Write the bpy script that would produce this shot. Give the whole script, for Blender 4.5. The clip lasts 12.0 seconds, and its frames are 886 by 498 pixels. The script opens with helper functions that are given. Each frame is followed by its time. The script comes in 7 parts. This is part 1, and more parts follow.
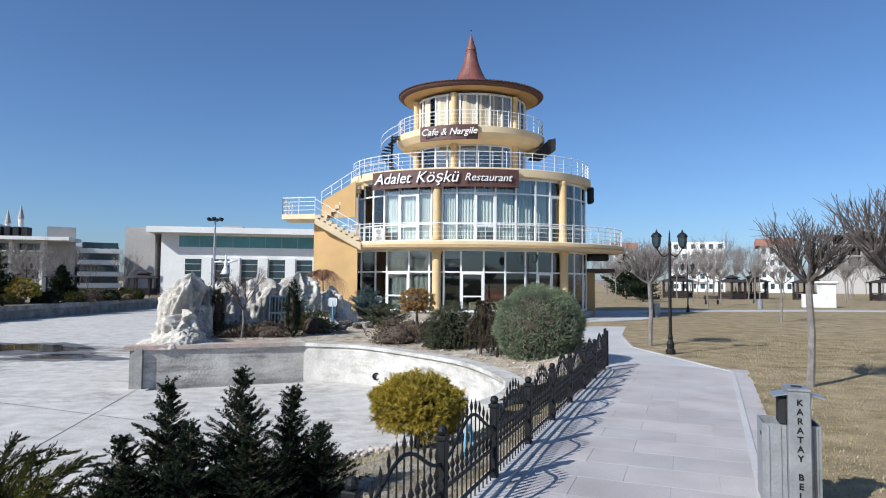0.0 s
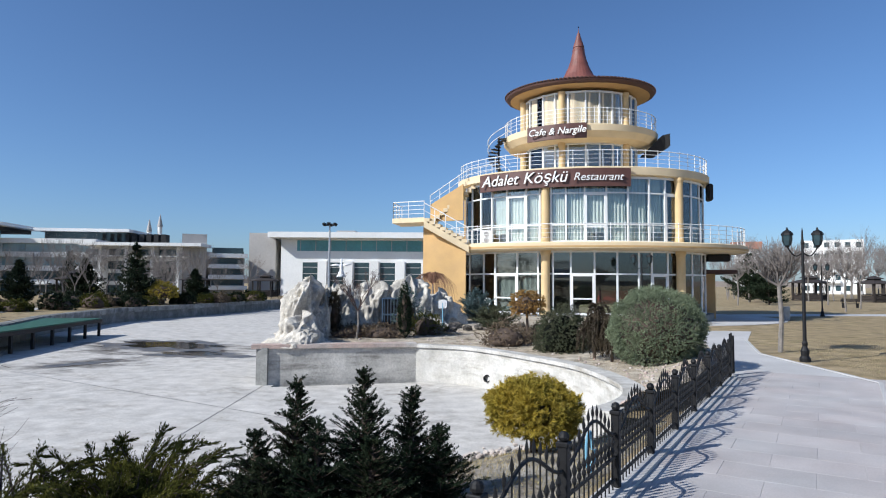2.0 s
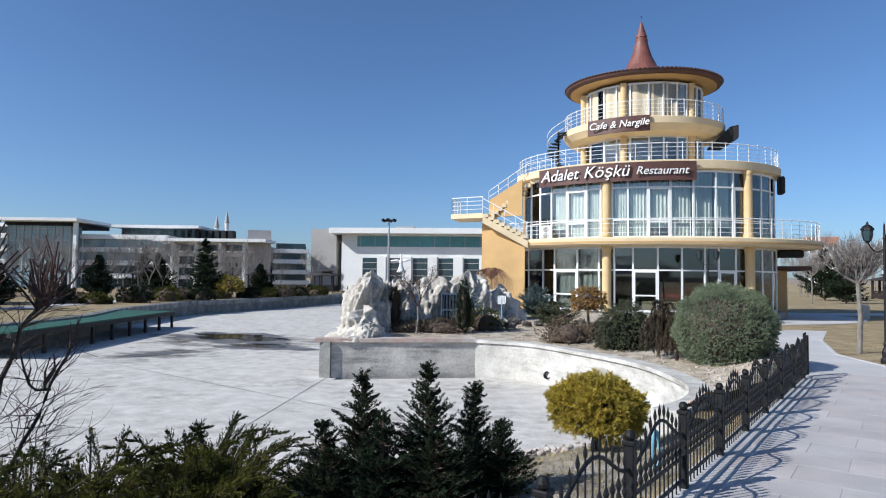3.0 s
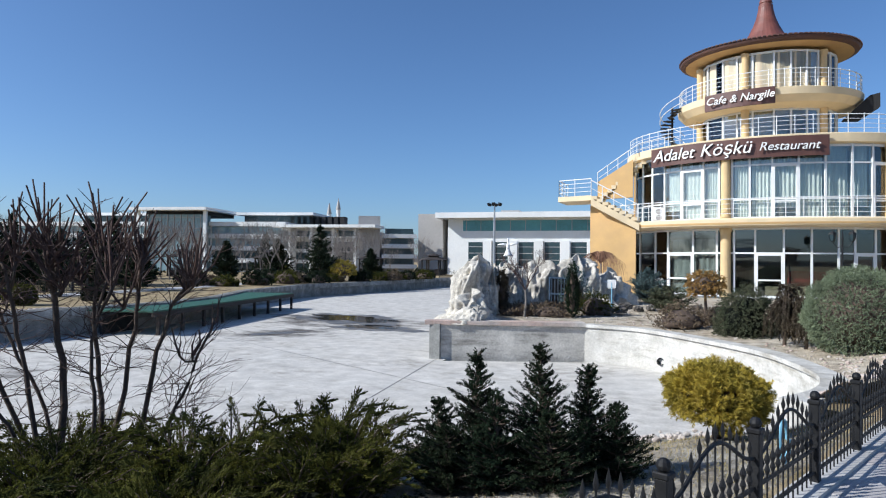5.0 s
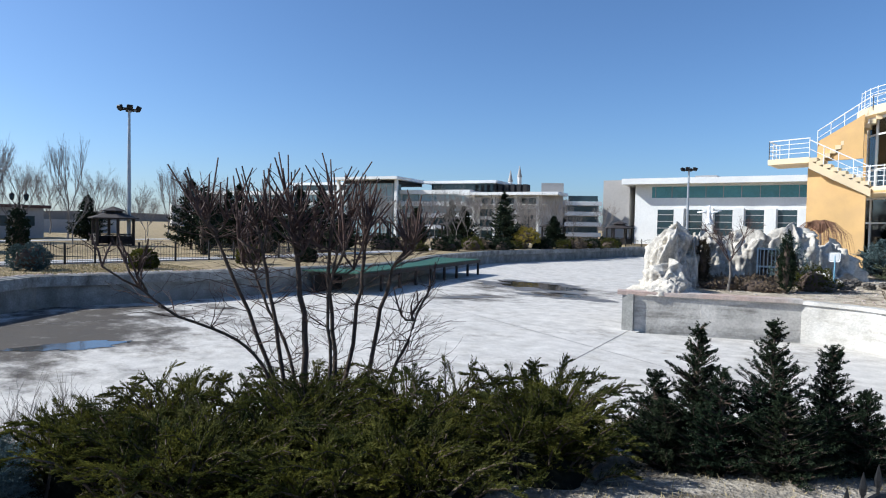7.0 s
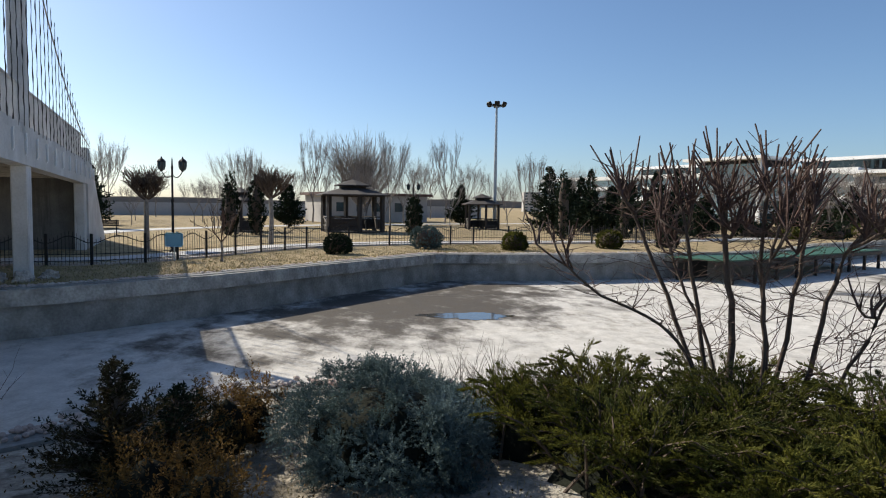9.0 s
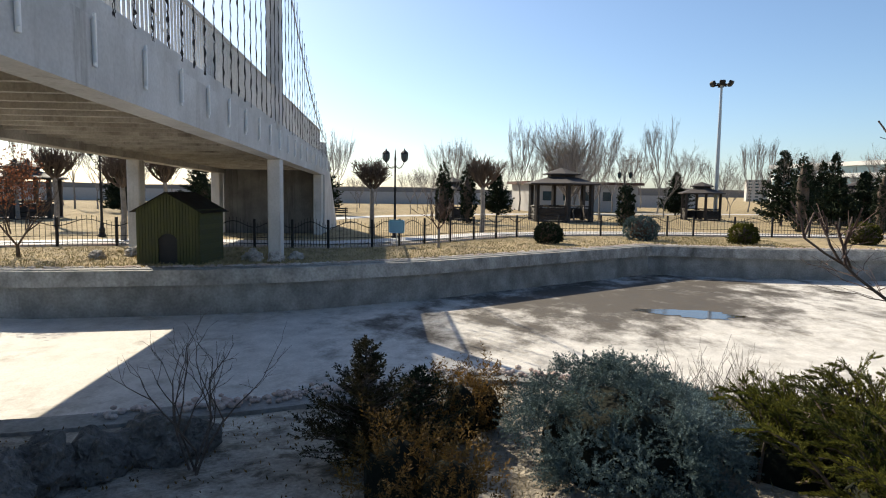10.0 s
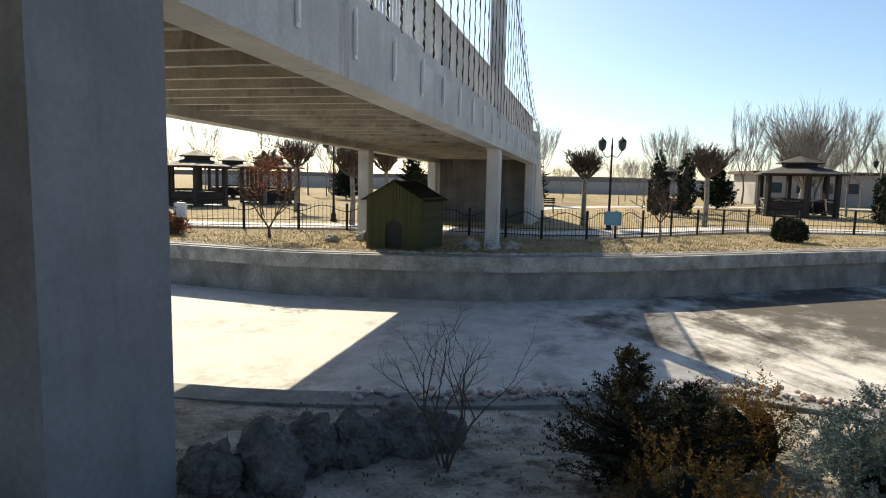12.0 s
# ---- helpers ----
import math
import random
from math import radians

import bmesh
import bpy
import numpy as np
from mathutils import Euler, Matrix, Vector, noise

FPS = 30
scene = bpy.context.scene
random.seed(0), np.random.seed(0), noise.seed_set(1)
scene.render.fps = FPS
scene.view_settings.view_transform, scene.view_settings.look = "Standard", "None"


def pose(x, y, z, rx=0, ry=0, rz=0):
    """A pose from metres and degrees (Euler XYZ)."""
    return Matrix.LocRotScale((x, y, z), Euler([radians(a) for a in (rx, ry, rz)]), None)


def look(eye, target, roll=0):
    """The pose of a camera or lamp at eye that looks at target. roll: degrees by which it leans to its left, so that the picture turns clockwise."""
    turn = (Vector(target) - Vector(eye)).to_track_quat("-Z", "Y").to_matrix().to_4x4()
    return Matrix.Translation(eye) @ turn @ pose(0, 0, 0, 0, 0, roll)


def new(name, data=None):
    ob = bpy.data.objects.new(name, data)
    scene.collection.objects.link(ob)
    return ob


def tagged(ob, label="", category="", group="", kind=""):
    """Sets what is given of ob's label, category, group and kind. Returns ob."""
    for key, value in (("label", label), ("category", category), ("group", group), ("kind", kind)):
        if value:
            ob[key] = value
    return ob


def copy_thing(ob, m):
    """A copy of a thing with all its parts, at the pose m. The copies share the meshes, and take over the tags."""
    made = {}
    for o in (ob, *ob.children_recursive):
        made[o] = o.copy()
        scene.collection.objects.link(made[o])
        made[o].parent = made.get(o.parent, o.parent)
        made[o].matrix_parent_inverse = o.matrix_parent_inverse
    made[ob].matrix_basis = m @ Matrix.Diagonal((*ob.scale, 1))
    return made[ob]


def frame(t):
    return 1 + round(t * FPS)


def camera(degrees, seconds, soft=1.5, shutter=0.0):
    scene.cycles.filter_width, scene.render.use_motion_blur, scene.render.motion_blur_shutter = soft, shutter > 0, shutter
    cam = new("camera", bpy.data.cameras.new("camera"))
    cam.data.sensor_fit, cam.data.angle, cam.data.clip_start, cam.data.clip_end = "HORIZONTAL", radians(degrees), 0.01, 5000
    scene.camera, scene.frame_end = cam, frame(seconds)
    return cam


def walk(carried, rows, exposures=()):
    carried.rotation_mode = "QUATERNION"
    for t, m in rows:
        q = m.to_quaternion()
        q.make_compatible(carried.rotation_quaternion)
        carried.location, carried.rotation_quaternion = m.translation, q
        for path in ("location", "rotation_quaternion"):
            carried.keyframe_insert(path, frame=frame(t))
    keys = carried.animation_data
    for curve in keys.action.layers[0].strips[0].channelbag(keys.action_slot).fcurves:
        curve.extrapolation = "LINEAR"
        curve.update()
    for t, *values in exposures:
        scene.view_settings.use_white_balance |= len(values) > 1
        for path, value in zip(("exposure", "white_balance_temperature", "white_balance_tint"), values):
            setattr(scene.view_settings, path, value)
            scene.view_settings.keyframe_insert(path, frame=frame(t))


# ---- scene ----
EXPOSURES = [(0.0, 0.18, 5850, 9), (3.0, 0.19, 5850, 9), (5.5, 0.27, 5780, 8), (7.0, 0.42, 5850, 8), (9.0, 0.44, 6800, 8), (9.5, 0.52, 7000, 8), (10.0, 0.76, 7300, 8), (10.5, 0.78, 7150, 8), (11.0, 0.86, 7150, 8), (11.5, 0.94, 7150, 7), (12.0, 0.82, 7700, 6)]
cam = camera(70.1, 12.0, soft=1.1)
# seconds, x, y, z, yaw, pitch, roll
ROWS = [
    (0.0, -0.085, -0.094, 2.017, 0.00, 3.05, -0.50),
    (0.5, -0.105, -0.089, 2.013, 2.00, 3.15, -0.57),
    (1.0, -0.127, -0.088, 2.017, 4.19, 3.14, -0.68),
    (1.5, -0.158, -0.077, 2.014, 6.36, 3.41, -0.63),
    (2.0, -0.181, -0.070, 2.021, 9.65, 3.16, -0.41),
    (2.5, -0.207, -0.092, 2.018, 11.67, 2.81, -0.60),
    (3.0, -0.223, -0.116, 2.023, 14.88, 2.71, -0.68),
    (3.5, -0.243, -0.142, 2.015, 17.97, 2.26, -0.98),
    (5.5, -0.271, -0.258, 2.003, 26.37, 0.56, -0.74),
    (6.0, -0.313, -0.281, 1.998, 28.71, -0.39, -1.15),
    (6.5, -0.430, -0.337, 1.992, 32.79, -1.03, -1.35),
    (7.0, -0.554, -0.397, 1.988, 40.64, -2.03, -1.19),
    (9.0, -1.215, -0.956, 1.906, 70.93, -3.86, -0.84),
    (9.5, -1.336, -1.157, 1.903, 81.00, -4.41, -0.24),
    (10.0, -1.491, -1.221, 1.888, 89.19, -5.10, -0.81),
    (10.5, -1.646, -1.222, 1.886, 96.21, -4.44, -0.98),
    (11.0, -1.750, -1.302, 1.878, 101.23, -6.68, -2.25),
    (11.5, -1.839, -1.552, 1.881, 102.99, -6.09, -1.55),
    (12.0, -1.863, -1.769, 1.883, 107.11, -6.33, -1.15),
]
walk(cam, [(t, pose(x, y, z, 90 + pitch, roll, yaw)) for t, x, y, z, yaw, pitch, roll in ROWS], EXPOSURES)

# ---- light ----
SUN_YAW, SUN_UP = 128.0, 35.0
sun_way = Vector((-math.sin(radians(SUN_YAW)) * math.cos(radians(SUN_UP)), math.cos(radians(SUN_YAW)) * math.cos(radians(SUN_UP)), math.sin(radians(SUN_UP))))
sun = new("sun", bpy.data.lights.new("sun", "SUN"))
sun.data.energy, sun.data.angle, sun.data.color = 5.0, radians(0.53), (1.0, 0.935, 0.83)
sun.matrix_world = look(sun_way * 100, (0, 0, 0))
world = bpy.data.worlds.new("world")
scene.world = world
world.use_nodes = True
sky = world.node_tree.nodes.new("ShaderNodeTexSky")
sky.sky_type, sky.sun_disc = "NISHITA", False
sky.sun_elevation, sky.sun_rotation = radians(SUN_UP), radians(-SUN_YAW)
sky.altitude, sky.air_density, sky.dust_density, sky.ozone_density = 900, 1.0, 1.8, 6.0
world.node_tree.nodes["Background"].inputs["Strength"].default_value = 0.104
world.node_tree.links.new(sky.outputs["Color"], world.node_tree.nodes["Background"].inputs["Color"])

# ---- materials ----
def material(name, color, rough=0.7, metal=0.0, vary=0.25, scale=6.0, fine=60.0, bump=0.3, tint=None, tint_scale=0.6, spread=0.0, spec=0.5, depth=0.02, dirt_and_shade=None, leaf=0.0, silt=None):
    """A surface with two scales of variation and fine relief; spread varies it from piece to piece."""
    m = bpy.data.materials.new(name)
    m.use_nodes = True
    nt = m.node_tree
    bsdf = nt.nodes["Principled BSDF"]
    bsdf.inputs["Metallic"].default_value = metal
    bsdf.inputs["Specular IOR Level"].default_value = spec
    pos = nt.nodes.new("ShaderNodeNewGeometry")
    def noise_tex(s, d):
        n = nt.nodes.new("ShaderNodeTexNoise")
        n.inputs["Scale"].default_value, n.inputs["Detail"].default_value = s, d
        nt.links.new(pos.outputs["Position"], n.inputs["Vector"])
        return n
    def mapped(sock, a, b):
        r = nt.nodes.new("ShaderNodeMapRange")
        r.inputs["From Min"].default_value, r.inputs["From Max"].default_value = 0.3, 0.7
        r.inputs["To Min"].default_value, r.inputs["To Max"].default_value = a, b
        nt.links.new(sock, r.inputs["Value"])
        return r.outputs["Result"]
    def mixed(kind, fac, a, b):
        x = nt.nodes.new("ShaderNodeMix")
        x.data_type, x.blend_type = "RGBA", kind
        for sock, val in ((x.inputs["Factor"], fac), (x.inputs["A"], a), (x.inputs["B"], b)):
            if hasattr(val, "default_value"):
                nt.links.new(val, sock)
            else:
                sock.default_value = val
        return x.outputs["Result"]
    big, small = noise_tex(scale, 4), noise_tex(fine, 3)
    c = (*color, 1.0)
    if tint:
        c = mixed("MIX", mapped(noise_tex(tint_scale, 5).outputs["Fac"], 0, 1), c, (*tint, 1.0))
    def streaks(size, lo, hi):
        mp = nt.nodes.new("ShaderNodeMapping")
        mp.inputs["Scale"].default_value = size
        mp.inputs["Rotation"].default_value = (0, 0, 0.5) if size[2] >= size[0] else (0, 0, 0)
        nt.links.new(pos.outputs["Position"], mp.inputs["Vector"])
        n = noise_tex(1.0, 9)
        n.inputs["Roughness"].default_value = 0.65
        nt.links.new(mp.outputs["Vector"], n.inputs["Vector"])
        r = nt.nodes.new("ShaderNodeMapRange")
        r.inputs["From Min"].default_value, r.inputs["From Max"].default_value = lo, hi
        nt.links.new(n.outputs["Fac"], r.inputs["Value"])
        return r.outputs["Result"]
    # dark streaks: dirt on most surfaces, painted fold shade on sculpted_rock
    if dirt_and_shade:
        shade, size, lo, hi = dirt_and_shade
        part_of = nt.nodes.new("ShaderNodeMath")
        part_of.operation = "MULTIPLY"
        nt.links.new(streaks(size, lo, hi), part_of.inputs[0])
        nt.links.new(streaks(tuple(s * 0.17 for s in size), 0.40, 0.62), part_of.inputs[1])
        c = mixed("MIX", part_of.outputs[0], c, (*shade, 1.0))
    for sx, sy, size, turn in (silt or {}).get("spots", ()):
        mp = nt.nodes.new("ShaderNodeMapping")
        mp.vector_type = "TEXTURE"
        mp.inputs["Location"].default_value, mp.inputs["Rotation"].default_value, mp.inputs["Scale"].default_value = (sx, sy, 0), (0, 0, turn), (size, size * 0.55, 1e3)
        nt.links.new(pos.outputs["Position"], mp.inputs["Vector"])
        ln = nt.nodes.new("ShaderNodeVectorMath")
        ln.operation = "LENGTH"
        nt.links.new(mp.outputs["Vector"], ln.inputs[0])
        ad = nt.nodes.new("ShaderNodeMath")
        ad.operation = "ADD"
        wob = nt.nodes.new("ShaderNodeMath")
        wob.operation, wob.inputs[1].default_value = "MULTIPLY", 4.0
        nt.links.new(streaks((0.55, 0.8, 0.8), 0.1, 0.9), wob.inputs[0])
        nt.links.new(ln.outputs["Value"], ad.inputs[0])
        nt.links.new(wob.outputs[0], ad.inputs[1])
        r = nt.nodes.new("ShaderNodeMapRange")
        r.inputs["From Min"].default_value, r.inputs["From Max"].default_value = 3.65, 2.6
        nt.links.new(ad.outputs[0], r.inputs["Value"])
        mottle = nt.nodes.new("ShaderNodeMath")
        mottle.operation = "MULTIPLY"
        nt.links.new(r.outputs["Result"], mottle.inputs[0])
        nt.links.new(streaks((0.9, 1.3, 1.3), 0.18, 0.46), mottle.inputs[1])
        c = mixed("MIX", mottle.outputs[0], c, (*silt["color"], 1.0))
    hsv = nt.nodes.new("ShaderNodeHueSaturation")
    if hasattr(c, "default_value"):
        nt.links.new(c, hsv.inputs["Color"])
    else:
        hsv.inputs["Color"].default_value = c
    mul = nt.nodes.new("ShaderNodeMath")
    mul.operation = "MULTIPLY"
    nt.links.new(mapped(big.outputs["Fac"], 1 - vary, 1 + vary), mul.inputs[0])
    nt.links.new(mapped(small.outputs["Fac"], 1 - vary * 0.6, 1 + vary * 0.6), mul.inputs[1])
    val = mul.outputs[0]
    if spread:
        info = nt.nodes.new("ShaderNodeObjectInfo")
        add = nt.nodes.new("ShaderNodeMath")
        add.operation = "ADD"
        nt.links.new(info.outputs["Random"], add.inputs[0])
        nt.links.new(pos.outputs["Random Per Island"], add.inputs[1])
        wrap = nt.nodes.new("ShaderNodeMath")
        wrap.operation = "FRACT"
        nt.links.new(add.outputs[0], wrap.inputs[0])
        r = nt.nodes.new("ShaderNodeMapRange")
        r.inputs["To Min"].default_value, r.inputs["To Max"].default_value = 1 - spread, 1 + spread
        nt.links.new(wrap.outputs[0], r.inputs["Value"])
        m2 = nt.nodes.new("ShaderNodeMath")
        m2.operation = "MULTIPLY"
        nt.links.new(val, m2.inputs[0])
        nt.links.new(r.outputs["Result"], m2.inputs[1])
        val = m2.outputs[0]
    nt.links.new(val, hsv.inputs["Value"])
    nt.links.new(hsv.outputs["Color"], bsdf.inputs["Base Color"])
    nt.links.new(mapped(big.outputs["Fac"], max(0.03, rough - 0.1), min(1, rough + 0.1)), bsdf.inputs["Roughness"])
    if bump:
        b = nt.nodes.new("ShaderNodeBump")
        b.inputs["Strength"].default_value, b.inputs["Distance"].default_value = bump, depth
        nt.links.new(small.outputs["Fac"], b.inputs["Height"])
        nt.links.new(b.outputs["Normal"], bsdf.inputs["Normal"])
    if leaf:
        thin, mix = nt.nodes.new("ShaderNodeBsdfTranslucent"), nt.nodes.new("ShaderNodeMixShader")
        mix.inputs["Fac"].default_value = leaf
        nt.links.new(hsv.outputs["Color"], thin.inputs["Color"])
        nt.links.new(bsdf.outputs[0], mix.inputs[1])
        nt.links.new(thin.outputs[0], mix.inputs[2])
        nt.links.new(mix.outputs[0], nt.nodes["Material Output"].inputs["Surface"])
    return m


def glass_material(name, tint, mirror=0.0):
    m = bpy.data.materials.new(name)
    m.use_nodes = True
    nt = m.node_tree
    out = nt.nodes["Material Output"]
    gloss, clear, mix, fres = (nt.nodes.new("ShaderNode" + k) for k in ("BsdfGlossy", "BsdfTransparent", "MixShader", "Fresnel"))
    gloss.inputs["Roughness"].default_value = 0.02
    clear.inputs["Color"].default_value = (*tint, 1)
    fres.inputs["IOR"].default_value = 1.5
    add = nt.nodes.new("ShaderNodeMath")
    add.operation, add.use_clamp = "ADD", True
    add.inputs[1].default_value = mirror
    nt.links.new(fres.outputs[0], add.inputs[0])
    nt.links.new(add.outputs[0], mix.inputs[0])
    nt.links.new(clear.outputs[0], mix.inputs[1])
    nt.links.new(gloss.outputs[0], mix.inputs[2])
    nt.links.new(mix.outputs[0], out.inputs["Surface"])
    return m


